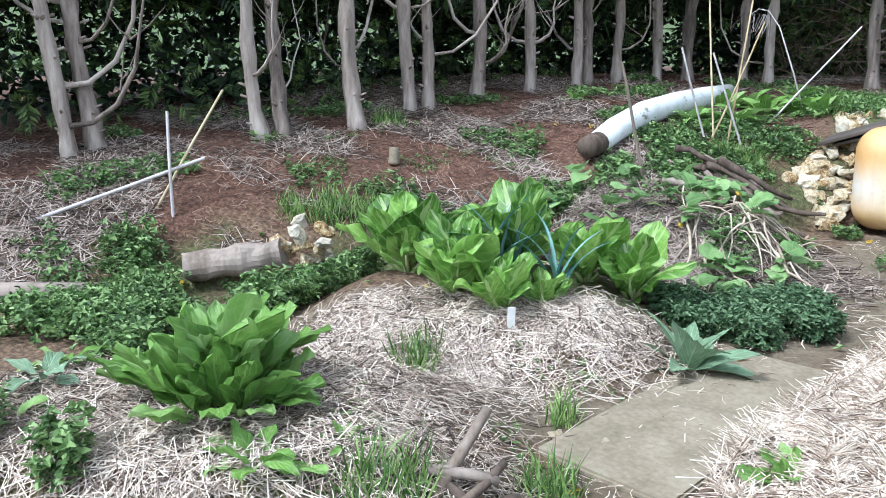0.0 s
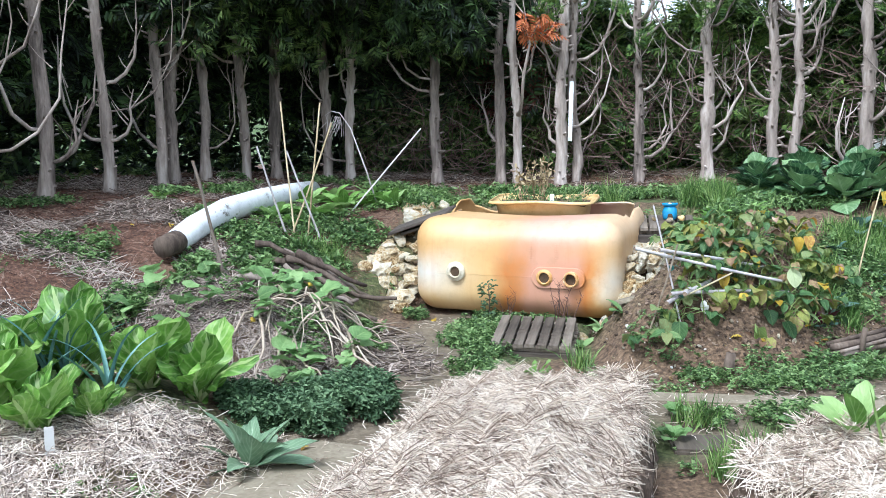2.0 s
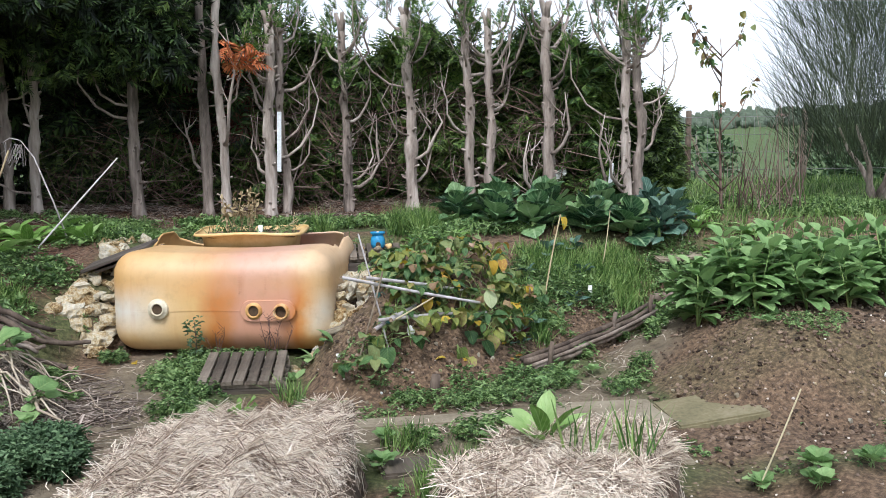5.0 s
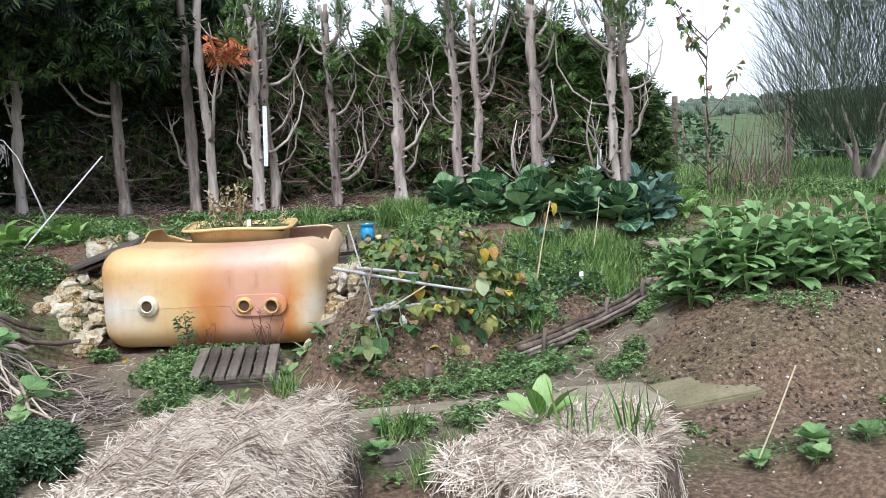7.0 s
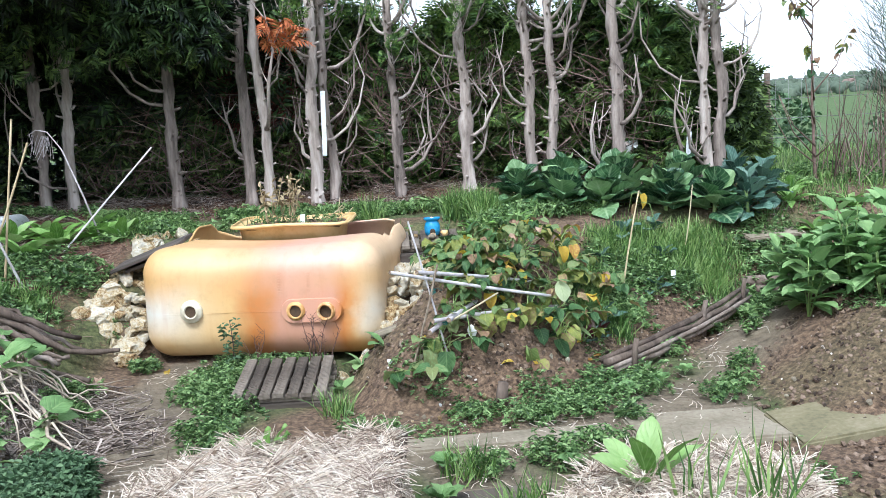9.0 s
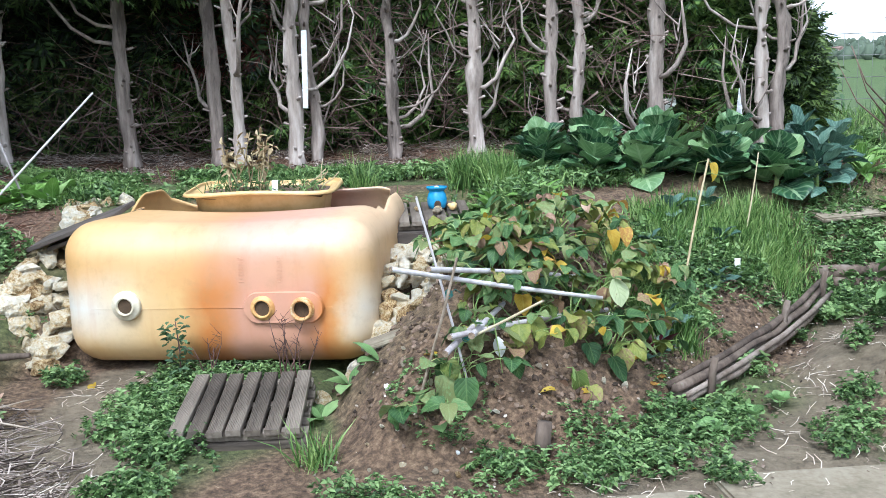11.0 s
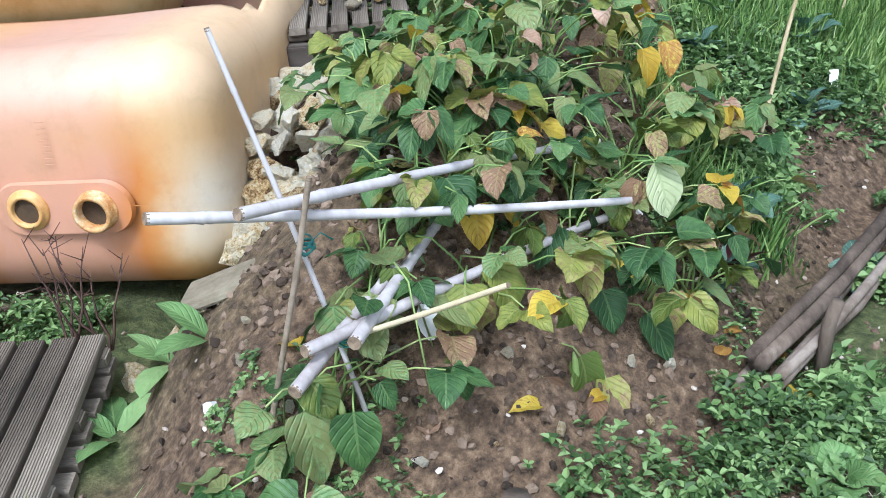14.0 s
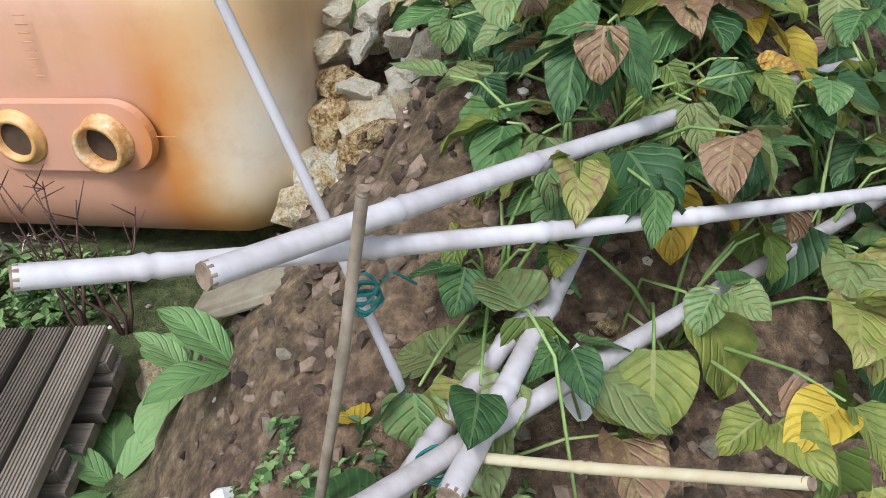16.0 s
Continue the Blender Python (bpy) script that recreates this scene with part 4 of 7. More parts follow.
for x, y, r in ((-3.05, 2.15, 0.07), (-3.2, 1.9, 0.09), (-2.95, 1.95, 0.05), (-0.1, 1.75, 0.03), (0.08, 1.72, 0.035), (-1.95, 2.15, 0.06), (-2.15, 2.3, 0.07)):
    stone(x, y, ground(x, y) + r * 0.3, r, "loose stones", "pale rough stone lying on the soil")
for x, y, r in ((1.62, 4.6, 0.05), (1.72, 4.52, 0.04), (1.95, 4.35, 0.045), (2.05, 4.3, 0.04), (2.12, 4.42, 0.05), (1.5, 4.75, 0.04)):
    stone(x, y, ground(x, y) + r * 0.3, r, "loose stones", "pale rough stone lying on the soil")


# ---- decking tiles, boards, slabs ----
def decking_tile(m, slats=7, size=0.5, label="", flat=None):
    """A square wooden tile: grooved slats on three bearers."""
    root = thing("decking_tile", label, "decking tile", m, group="decking tiles")
    w = size / slats
    g = Geo()
    sw, n = w * 0.78, 9
    prof = [(-sw / 2, -0.012), (-sw / 2, 0.008)]
    for i in range(n):
        a, b = -sw / 2 + sw * (i + 0.2) / n, -sw / 2 + sw * (i + 0.8) / n
        prof += [(a, 0.012), (b - sw * 0.01, 0.012), (b, 0.0095)]
    prof += [(sw / 2, 0.008), (sw / 2, -0.012)]
    L = len(prof)
    v = [(x, s * size / 2, z) for s in (-1, 1) for x, z in prof]
    f = [(i, i + 1, L + i + 1, L + i) for i in range(L - 1)] + [tuple(range(L))[::-1], tuple(range(L, 2 * L))]
    me_slat = g.add(v, f).mesh("slat", DECK, False)
    for i in range(slats):
        part("slat", me_slat, root, turned(-size / 2 + w * (i + 0.5), rand(-0.004, 0.004), -0.012 + rand(-0.002, 0.002), 0, 0, rand(-0.6, 0.6)))
    bear = slab_mesh("bearer", DECK, size, 0.045, 0.03, 0.004, 0.002)
    for y in (-0.21, 0.0, 0.21):
        part("bearer", bear, root, pose(0, y, -0.0545))
    return root


def frame_of(px, py, pz, ux, uy, tilt):
    """A pose at a point, with +x along (ux, uy) and +y tilted up by degrees."""
    return pose(px, py, pz, 0, 0, math.degrees(math.atan2(uy, ux))) @ pose(0, 0, 0, tilt)


random.seed(5)
stack = frame_of(1.585, 4.22, 0.252, 0.92, -0.38, 8.5)
decking_tile(stack, label="weathered grey slatted decking tile on a low stack", )
decking_tile(stack @ pose(0.012, -0.012, -0.058, 0, 0, 90.8), label="weathered grey decking tile under another one")
top2 = frame_of(2.945, 5.42, 0.805, 0.93, -0.36, 7)
decking_tile(top2, label="grey slatted decking tile holding a blue burner")
thing("timber_beam", "grey weathered timber under the decking tile", "timber", top2 @ pose(0.02, -0.235, -0.135), slab_mesh("timber", SLATE, 0.56, 0.07, 0.078, 0.006, 0.004, 3))
x, y, z = tank_place(-0.5, 0.55, 0.81)
board_at = frame_of(x, y, z, 0.86, -0.51, 8) @ pose(0, 0, 0, 0, -19, 6)
thing("old_board", "dark weathered board leaning on stones by the tank", "board", board_at, slab_mesh("board", SLATE, 0.52, 0.3, 0.022, 0.004, 0.004, 4))
thing("old_board", "dark weathered board lying under another board", "board", board_at @ pose(0.05, 0.03, -0.045, 0, 2, -5), slab_mesh("board", SLATE, 0.46, 0.28, 0.02, 0.004, 0.004, 6))


def lying_slab(name, x, y, sx, sy, turn, thick, material, label, category, lift=0.012, group=""):
    n = (slope(x, y) + Vector((0, 0, 1.5))).normalized()
    a = Vector((math.cos(radians(turn)), math.sin(radians(turn)), 0))
    a = (a - n * a.dot(n)).normalized()
    b = n.cross(a)
    m = Matrix(((a.x, b.x, n.x, x), (a.y, b.y, n.y, y), (a.z, b.z, n.z, ground(x, y) + lift - thick), (0, 0, 0, 1)))
    return thing(name, label, category, m, slab_mesh(name, material, sx, sy, thick, 0.01, 0.006, int(x * 10)), group)


lying_slab("path_board", 0.36, 2.12, 0.52, 1.35, -22, 0.03, PAVE, "muddy flat board laid as a garden path", "board", 0.02)
lying_slab("paving_slab", 3.12, 2.72, 0.66, 0.42, -20, 0.05, PAVE, "worn grey-brown paving slab in the path", "slab", 0.02, "paving slabs")
lying_slab("paving_slab", 3.6, 2.42, 0.5, 0.36, -20, 0.05, MOSSY, "mossy tilted paving slab beside the bed", "slab", 0.015, "paving slabs")
lying_slab("paving_slab", 2.9, 2.25, 0.5, 0.42, -25, 0.05, PAVE, "worn paving slab partly under soil", "slab", 0.01, "paving slabs")
lying_slab("path_plank", 2.28, 3.02, 0.95, 0.17, -17, 0.05, PAVE, "worn muddy plank edging the bean bed", "plank", 0.02)
lying_slab("path_plank", 1.9, 2.5, 0.34, 0.2, -14, 0.04, DECK, "pale weathered plank in the path", "plank", 0.018)
lying_slab("paving_slab", 2.17, 4.17, 0.19, 0.15, -20, 0.025, PAVE, "small grey stone slab by the tank", "slab", 0.03, "paving slabs")
lying_slab("paving_slab", 2.72, 7.0, 0.6, 0.4, -10, 0.03, PAVE, "flat grey slab behind the planter", "slab", 0.015, "paving slabs")
lying_slab("paving_slab", 5.55, 4.75, 0.5, 0.3, -10, 0.03, PAVE, "flat grey slab beyond the grass", "slab", 0.015, "paving slabs")


# ---- burner and its stones ----
def lathe(prof, n=20):
    v = [(r * math.cos(2 * math.pi * k / n), r * math.sin(2 * math.pi * k / n), z) for r, z in prof for k in range(n)]
    f = [(i * n + k, i * n + (k + 1) % n, (i + 1) * n + (k + 1) % n, (i + 1) * n + k) for i in range(len(prof) - 1) for k in range(n)]
    return v, f + [tuple(range(n))[::-1], tuple(range((len(prof) - 1) * n, len(prof) * n))], None


burner = thing("oil_burner", "small round blue glazed oil burner on the decking", "oil burner", top2 @ pose(0.06, 0.06, 0.0) @ pose(0, 0, 0, -7))
part("body", Geo().add(*lathe([(0.042, 0), (0.05, 0.006), (0.057, 0.03), (0.058, 0.06), (0.052, 0.085), (0.044, 0.098), (0.043, 0.104)])).mesh("body", BLUE), burner)
part("dish", Geo().add(*lathe([(0.043, 0.104), (0.055, 0.112), (0.062, 0.124), (0.060, 0.13), (0.052, 0.121), (0.03, 0.114), (0.004, 0.112)])).mesh("dish", BLUE), burner)
part("knob", Geo().add(*lathe([(0.012, 0.112), (0.016, 0.12), (0.012, 0.13), (0.004, 0.134)], 12)).mesh("knob", PORT), burner, None, "pale stone in the dish")
# Flat dark arch on the body paints the shade of the burner's hole.
arch = [(0.02 * math.cos(a), -0.0575, 0.028 + 0.024 * math.sin(a)) for a in np.linspace(0, math.pi, 10)] + [(-0.02, -0.0575, 0.012), (0.02, -0.0575, 0.012)]
part("opening", Geo().add(arch, [tuple(range(len(arch)))[::-1]]).mesh("opening", HOLESHADE, False), burner)
for dx, dy, r, mt, lb in ((-0.06, 0.0, 0.02, STONE, "small cream pebble on the decking"), (0.055, -0.05, 0.03, STONE, "round pale pebble on the decking"), (0.045, -0.085, 0.03, PAVE, "grey shell-like stone on the decking"), (0.145, -0.03, 0.037, TRAY, "round ochre fruit on the decking")):
    thing("pebble", lb, "pebble", top2 @ turned(dx, dy, r * 0.7, rand(0, 40), rand(0, 40), 0, r), Geo().add(*rock(1, 0.92, 0.85, int(r * 1000), 2, 0.1)).mesh("pebble", mt))


# ---- planter on the tank ----
def planter():
    m = TANK_AT @ pose(0.40, 0.93, 0.70, 3, 0, 2)
    root = thing("planter_tray", "shallow yellow plastic tray of soil set in the open tank", "planter", m)
    hx, hy = 0.37, 0.235
    v, f = [], []
    loops = [(1.10, 0.09), (1.12, 0.078), (1.0, 0.072), (0.97, 0.06), (0.93, -0.06), (0.5, -0.065)]
    n = 40
    for s, z in loops:
        for k in range(n):
            t = 2 * math.pi * k / n
            c, d = math.cos(t), math.sin(t)
            e = (abs(c) ** 5 + abs(d) ** 5) ** -0.2
            v.append((c * e * (hx + (s - 1) * 0.4), d * e * (hy + (s - 1) * 0.4), z + 0.008 * math.sin(t * 3)))
    for i in range(len(loops) - 1):
        for k in range(n):
            f.append((i * n + k, i * n + (k + 1) % n, (i + 1) * n + (k + 1) % n, (i + 1) * n + k))
    tray = part("tray", Geo().add(v, f).mesh("tray", TRAY), root)
    tray.modifiers.new("wall", "SOLIDIFY").thickness = 0.008
    g = Geo()
    nn = 16
    vv = [((i / nn - 0.5) * 2 * hx * 0.97, (j / nn - 0.5) * 2 * hy * 0.97, 0.058 + 0.02 * noise.noise(Vector((i * 0.6, j * 0.6, 0)))) for j in range(nn + 1) for i in range(nn + 1)]
    part("soil", g.add(vv, [(j * (nn + 1) + i, j * (nn + 1) + i + 1, (j + 1) * (nn + 1) + i + 1, (j + 1) * (nn + 1) + i) for j in range(nn) for i in range(nn)]).mesh("soil", CLOD), root, None, "dark crumbly soil")
    random.seed(31)
    dry_leaf = Geo().add(*oval_leaf(0.05, 0.022)).mesh("dry_leaf", DRYSTEM)
    for i in range(13):
        g = Geo()
        b = Vector((-0.08 + rand(-0.09, 0.1), rand(-0.1, 0.1), 0.05))
        e = b + Vector((rand(-0.12, 0.12), rand(-0.1, 0.1), rand(0.2, 0.42)))
        pts = bent(b, e, 5, 0.012)
        g.add(*tube(pts, [0.005, 0.0045, 0.004, 0.003, 0.0015], 5))
        stalk = part("dry_stalk", g.mesh("stalk", DRYSTEM), root, None, "dry tan seed stalk")
        for s in range(9):
            p = pts[2].lerp(pts[4], rand(0, 1))
            part("dry_leaf", dry_leaf, stalk, turned(p.x, p.y, p.z, rand(-60, 80), rand(-50, 50), rand(0, 360), rand(0.6, 1.2)))
    g = Geo()
    for i in range(260):
        p = (rand(-0.33, 0.33), rand(-0.2, 0.2), 0.06)
        if rand(0, 1) < 0.5:
            g.add(*grass_blade(rand(0.05, 0.16)), turned(*p, rand(-35, 35), rand(-35, 35), rand(0, 360)))
        else:
            g.add(*oval_leaf(0.035, 0.02), turned(p[0], p[1], 0.07 + rand(0, 0.05), rand(-30, 60), rand(-30, 30), rand(0, 360)))
    tagged(part("seedling_cover", g.mesh("plants", WEED, False), root, None, "low green seedlings"), kind="stuff")
    for i in range(6):
        a = Vector((rand(0.1, 0.35), rand(-0.1, 0.1), 0.06))
        part("dry_stalk", Geo().add(*tube(bent(a, a + Vector((rand(0, 0.25), rand(-0.1, 0.1), rand(0.03, 0.16))), 4, 0.01), 0.003, 4)).mesh("stalk", DRYSTEM), root)


def grass_blade(length, w=0.006):
    k = rand(0.1, 0.6)
    return [(-w / 2, 0, 0), (w / 2, 0, 0), (w * 0.4, length * 0.15 * k, length * 0.5), (-w * 0.4, length * 0.15 * k, length * 0.5), (0, length * 0.75 * k, length * 0.95)], [(0, 1, 2, 3), (3, 2, 4)], None


planter()


def plant_tag(x, y, z, lean, turn, h=0.11):
    thing("plant_tag", "small white plastic plant tag stuck in the soil", "plant tag", pose(x, y, z - 0.03, lean, 0, turn), slab_mesh("tag", TAG, 0.034, 0.003, h, 0.001, 0.001), "plant tags")


x, y, z = tank_place(0.5, 0.76, 0.95)
plant_tag(x, y, 0.96, -15, -30, 0.1)
plant_tag(-0.45, 2.28, ground(-0.45, 2.28), 12, 25, 0.15)
plant_tag(4.37, 4.42, ground(4.37, 4.42), -10, -20, 0.15)
plant_tag(1.13, 5.98, 0.78, 0, 20, 0.08)


# ---- canes ----
def cane(a, b, r, label, material=None, group="bean canes", nodes=0.17, name="bamboo_cane", sides=9):
    """A bamboo cane with swollen joints and hollow cut ends."""
    a, b = Vector(a), Vector(b)
    ln = (b - a).length
    ks, rs = [0.0], [r]
    k = rand(0.06, nodes)
    while k < ln - 0.03:
        for d, q in ((-0.012, 0.97), (-0.004, 1.16), (0.0, 0.93), (0.006, 1.08), (0.014, 0.97)):
            ks.append((k + d) / ln)
            rs.append(r * q * (1 - 0.15 * k / ln))
        k += rand(nodes * 0.8, nodes * 1.2)
    ks.append(1.0)
    rs.append(r * 0.84)
    side = Vector((rand(-1, 1), rand(-1, 1), rand(-1, 1))) * 0.012 * ln
    pts = [Vector((0, 0, 0)) + (b - a) * q + side * math.sin(math.pi * q) for q in ks]
    root = thing(name, label, "cane", Matrix.Translation(a), group=group)
    part("stick", Geo().add(*tube(pts, rs, sides, False)).mesh("cane", material or CANE), root)
    d = (b - a).normalized()
    for p, rr, dd in ((pts[0], r, -d), (pts[-1], r * 0.84, d)):
        ring = tube([p - dd * 0.004, p + dd * 0.002, p + dd * 0.001, p - dd * 0.02], [rr * 1.0, rr * 0.97, rr * 0.62, rr * 0.55], sides, True)
        part("cut_end", Geo().add(*ring).mesh("cut_end", CANECUT, False), root, None, "darkened hollow cut end")
    return root


random.seed(3)
cane((1.996, 3.626, 0.822), (3.02, 3.76, 0.572), 0.0098, "long grey bamboo cane lying across the bean plants")
cane((2.119, 3.581, 0.815), (3.12, 4.08, 0.60), 0.0105, "long split grey bamboo cane lying across the beans")
cane((2.26, 3.547, 0.568), (2.60, 3.92, 0.574), 0.0125, "short thick grey bamboo cane among bean leaves")
cane((2.182, 3.563, 0.570), (3.10, 3.90, 0.49), 0.0115, "thick grey bamboo cane low among bean stems")
cane((2.149, 3.533, 0.522), (2.42, 3.74, 0.58), 0.0125, "short thick bamboo cane with a broken end")
cane((2.30, 3.59, 0.556), (2.437, 3.354, 0.708), 0.0052, "thin pale split bamboo stick", TANCANE)
cane((2.345, 3.64, 0.11), (2.152, 3.749, 1.054), 0.0056, "slender upright grey bamboo cane standing in the soil")
cane((2.115, 3.735, 0.25), (2.237, 3.601, 0.84), 0.006, "brown wooden stake tied to bamboo canes", VINE, name="wooden_stake", nodes=0.5)
for c in ((2.238, 3.676, 0.70), (2.262, 3.60, 0.555)):
    g = Geo()
    for i in range(5):
        t0 = rand(0, 6)
        g.add(*tube([(0.013 * math.cos(a + t0), 0.013 * math.sin(a + t0), -0.012 + i * 0.005 + 0.004 * math.sin(2 * a)) for a in np.linspace(0, 6.5, 14)], 0.0018, 4))
    g.add(*tube([(0.01, 0, 0), (0.03, 0.005, 0.006), (0.045, -0.004, -0.012)], 0.0015, 4))
    thing("twine_knot", "turquoise garden twine wound round the canes", "twine", Matrix.Translation(c) @ pose(0, 0, 0, 8, -12), g.mesh("twine", TWINE))
cane((3.72, 4.12, 0.50), (3.86, 4.12, 1.10), 0.006, "tall yellow cane beside the cabbages", TANCANE)
cane((4.75, 4.75, 0.62), (4.80, 4.72, 1.08), 0.005, "thin yellow cane with pale leaves", TANCANE)

for a, b, r, mt, lb in (((-0.05, 5.76, 0.66), (-0.27, 5.71, 1.42), 0.009, CANE, "pale thin cane of a bean frame"), ((0.23, 5.74, 0.60), (-0.04, 5.69, 1.38), 0.009, CANE, "pale thin cane of a bean frame"),
                        ((0.0, 5.77, 0.62), (-0.12, 5.98, 1.77), 0.008, TANCANE, "tall tan cane of a bean frame"), ((0.08, 5.80, 0.62), (0.19, 6.0, 1.76), 0.008, TANCANE, "tall tan cane of a bean frame"), ((-0.08, 5.73, 0.6), (0.29, 5.89, 1.6), 0.008, TANCANE, "leaning tan cane of a bean frame"),
                        ((0.34, 6.51, 0.80), (1.0, 7.31, 1.58), 0.008, CANE, "slanting grey cane over weeds")):
    cane(a, b, r, lb, mt, "bean frame canes", 0.22)
g = Geo()
g.add(*tube([(0.61, 6.76, 0.85), (0.5, 6.82, 1.2), (0.36, 6.92, 1.58), (0.26, 6.98, 1.72), (0.18, 7.0, 1.74), (0.12, 7.0, 1.70)], [0.008, 0.008, 0.006, 0.005, 0.004, 0.002], 6))
for i in range(16):
    p = Vector((0.30, 6.96, 1.68)).lerp(Vector((0.12, 7.0, 1.71)), rand(0, 1))
    g.add(*tube([p, p + Vector((rand(-.04, .02), 0, -0.06)), p + Vector((rand(-.07, .02), 0, rand(-0.2, -0.1)))], 0.0025, 3, False))
thing("reed_stem", "arched grey reed with a drooping plume", "reed", mesh=g.mesh("reed", CANE))
cane((-0.38, 4.99, 0.42), (-0.55, 4.9, 1.32), 0.012, "leaning grey wooden stake in the pumpkin bed", DRIFT, "garden stakes", 0.5, "wooden_stake")
cane((-2.88, 3.05, 0.36), (-2.94, 3.14, 1.07), 0.011, "pale grey upright stake in the litter", CANE, "garden stakes", 0.4, "wooden_stake")
cane((-3.05, 3.05, 0.42), (-2.70, 3.38, 1.19), 0.009, "tan stake crossing an upright stake", TANCANE, "garden stakes", 0.4, "wooden_stake")
cane((-4.35, 1.77, 0.14), (-2.78, 3.26, 0.78), 0.013, "long pale pole lying against two stakes", CANE, "garden stakes", 0.5, "wooden_pole")

g = Geo()
pts = [(-0.74, 5.12, 0.76), (-0.68, 5.4, 0.83), (-0.55, 5.8, 0.92), (-0.38, 6.3, 0.97), (-0.2, 6.8, 1.0), (-0.05, 7.3, 1.01)]
g.add(*tube([Vector(p) for p in pts], [0.085, 0.095, 0.098, 0.095, 0.09, 0.085], 14))
tube_root = thing("wrapped_log", "long log wrapped in white plastic lying on the litter", "log")
part("wrapping", g.mesh("wrapping", WHITE), tube_root)
part("log_end", Geo().add(*tube([(-0.80, 4.96, 0.73), (-0.755, 5.08, 0.75), (-0.73, 5.15, 0.765)], [0.075, 0.082, 0.08], 12)).mesh("log_end", DRIFT), tube_root, None, "bare grey rotten log end")


# ---- wattle edging ----
random.seed(8)
wat = thing("log_edging", "low edging of stacked grey poles held by stakes", "edging")
for i, (dz, off, r) in enumerate(((0.015, 0.03, 0.021), (0.012, -0.03, 0.018), (0.05, 0.01, 0.018), (0.082, 0.025, 0.016), (0.045, -0.04, 0.013))):
    a, b = Vector((3.12, 3.52, 0.16)), Vector((4.95, 4.34, 0.27))
    n = Vector((-0.43, 0.9, 0))
    pts = [a.lerp(b, k) + n * (off - 0.07 * math.sin(k * 3.0)) + Vector((0, 0, dz + rand(-0.01, 0.01))) for k in np.linspace(rand(0, 0.04), rand(0.93, 1.0), 9)]
    part("pole", Geo().add(*gnarl(tube(pts, [r * rand(0.8, 1.2) for _ in pts], 9), 0.008, 20)).mesh("pole", DRIFT), wat)
for k in (0.11, 0.6, 0.95):
    p = Vector((3.12, 3.52, 0.16)).lerp(Vector((4.85, 4.36, 0.28)), k) + Vector((0.04, -0.085, 0))
    part("stake", Geo().add(*tube([p + Vector((0, 0, -0.08)), p + Vector((0.005, 0, 0.1)), p + Vector((0.01, -0.01, 0.16))], [0.016, 0.016, 0.014], 8)).mesh("stake", DRIFT), wat)
for a, b, r in (((5.05, 4.5, 0.36), (5.6, 4.3, 0.36), 0.045), ((5.1, 4.42, 0.31), (5.55, 4.28, 0.30), 0.035)):
    thing("rotten_log", "short rotten brown log by the bed edge", "log", mesh=Geo().add(*tube(bent(a, b, 5, 0.012), [r * rand(0.85, 1.1) for _ in range(5)], 9)).mesh("log", DRIFT), group="rotten logs")
p = on_ground(2.47, 3.42)
thing("cut_stump", "short grey cut stump in the bed edge", "stump", mesh=Geo().add(*tube([(p[0], p[1], p[2] - 0.05), (p[0], p[1], p[2] + 0.05), (p[0] + 0.01, p[1], p[2] + 0.11)], [0.032, 0.03, 0.026], 10)).mesh("stump", DRIFT))
log_line = [Vector((-2.52, 2.71, 0.23)).lerp(Vector((-2.05, 2.975, 0.3)), k) for k in np.linspace(0, 1, 16)]
thing("old_log", "thick grey weathered log beside a stone pile", "log", mesh=Geo().add(*gnarl(tube(log_line, [0.086 + 0.008 * math.sin(i * 0.9) for i in range(16)], 18), 0.035, 11)).mesh("log", DRIFT, False))
thing("old_log", "pale grey log lying at the bed edge", "log", mesh=Geo().add(*tube([(-3.5, 2.0, 0.18), (-3.1, 2.17, 0.18), (-2.72, 2.38, 0.17)], [0.05, 0.05, 0.042], 10)).mesh("log", DRIFT))

# gnarled branches and dry vines on the heap
random.seed(21)
for i in range(13):
    a = Vector((rand(-0.3, 0.1), rand(4.85, 5.3), 0))
    b = a + Vector((rand(0.45, 0.85), rand(-0.25, 0.1), 0))
    pts = []
    for k in np.linspace(0, 1, 7):
        q = a.lerp(b, k)
        q.x, q.y = q.x + rand(-.03, .03), q.y + rand(-.04, .04)
        q.z = ground(q.x, q.y) + 0.04 + 0.011 * i + rand(-0.015, 0.03)
        pts.append(q)
    r = rand(0.012, 0.032)
    thing("dead_branch", "gnarled grey-brown dead branch in a heap", "branch", mesh=Geo().add(*gnarl(tube(pts, [r * (1.1 - 0.6 * k) * rand(0.8, 1.2) for k in np.linspace(0, 1, 7)], 7), 0.012, 12)).mesh("branch", DRIFT), group="branch heap")
for i in range(30):
    a = Vector((rand(-0.15, 0.5), rand(3.85, 4.7), 0))
    ang = rand(-1.9, 0.4)
    pts = []
    ln = rand(0.35, 0.9)
    for k in np.linspace(0, 1, 8):
        ang += rand(-0.45, 0.4)
        a = a + Vector((math.cos(ang), math.sin(ang), 0)) * ln / 8
        pts.append(Vector((a.x, a.y, ground(a.x, a.y) + 0.05 + 0.1 * math.sin(math.pi * k) * rand(0.2, 1))))
    r = rand(0.004, 0.009)
    thing("dry_vine", "pale dry twisting pumpkin vine on the heap", "vine", mesh=Geo().add(*tube(pts, [r, r, r, r * 0.9, r * 0.8, r * 0.7, r * 0.6, r * 0.3], 5)).mesh("vine", VINE), group="dry vines")
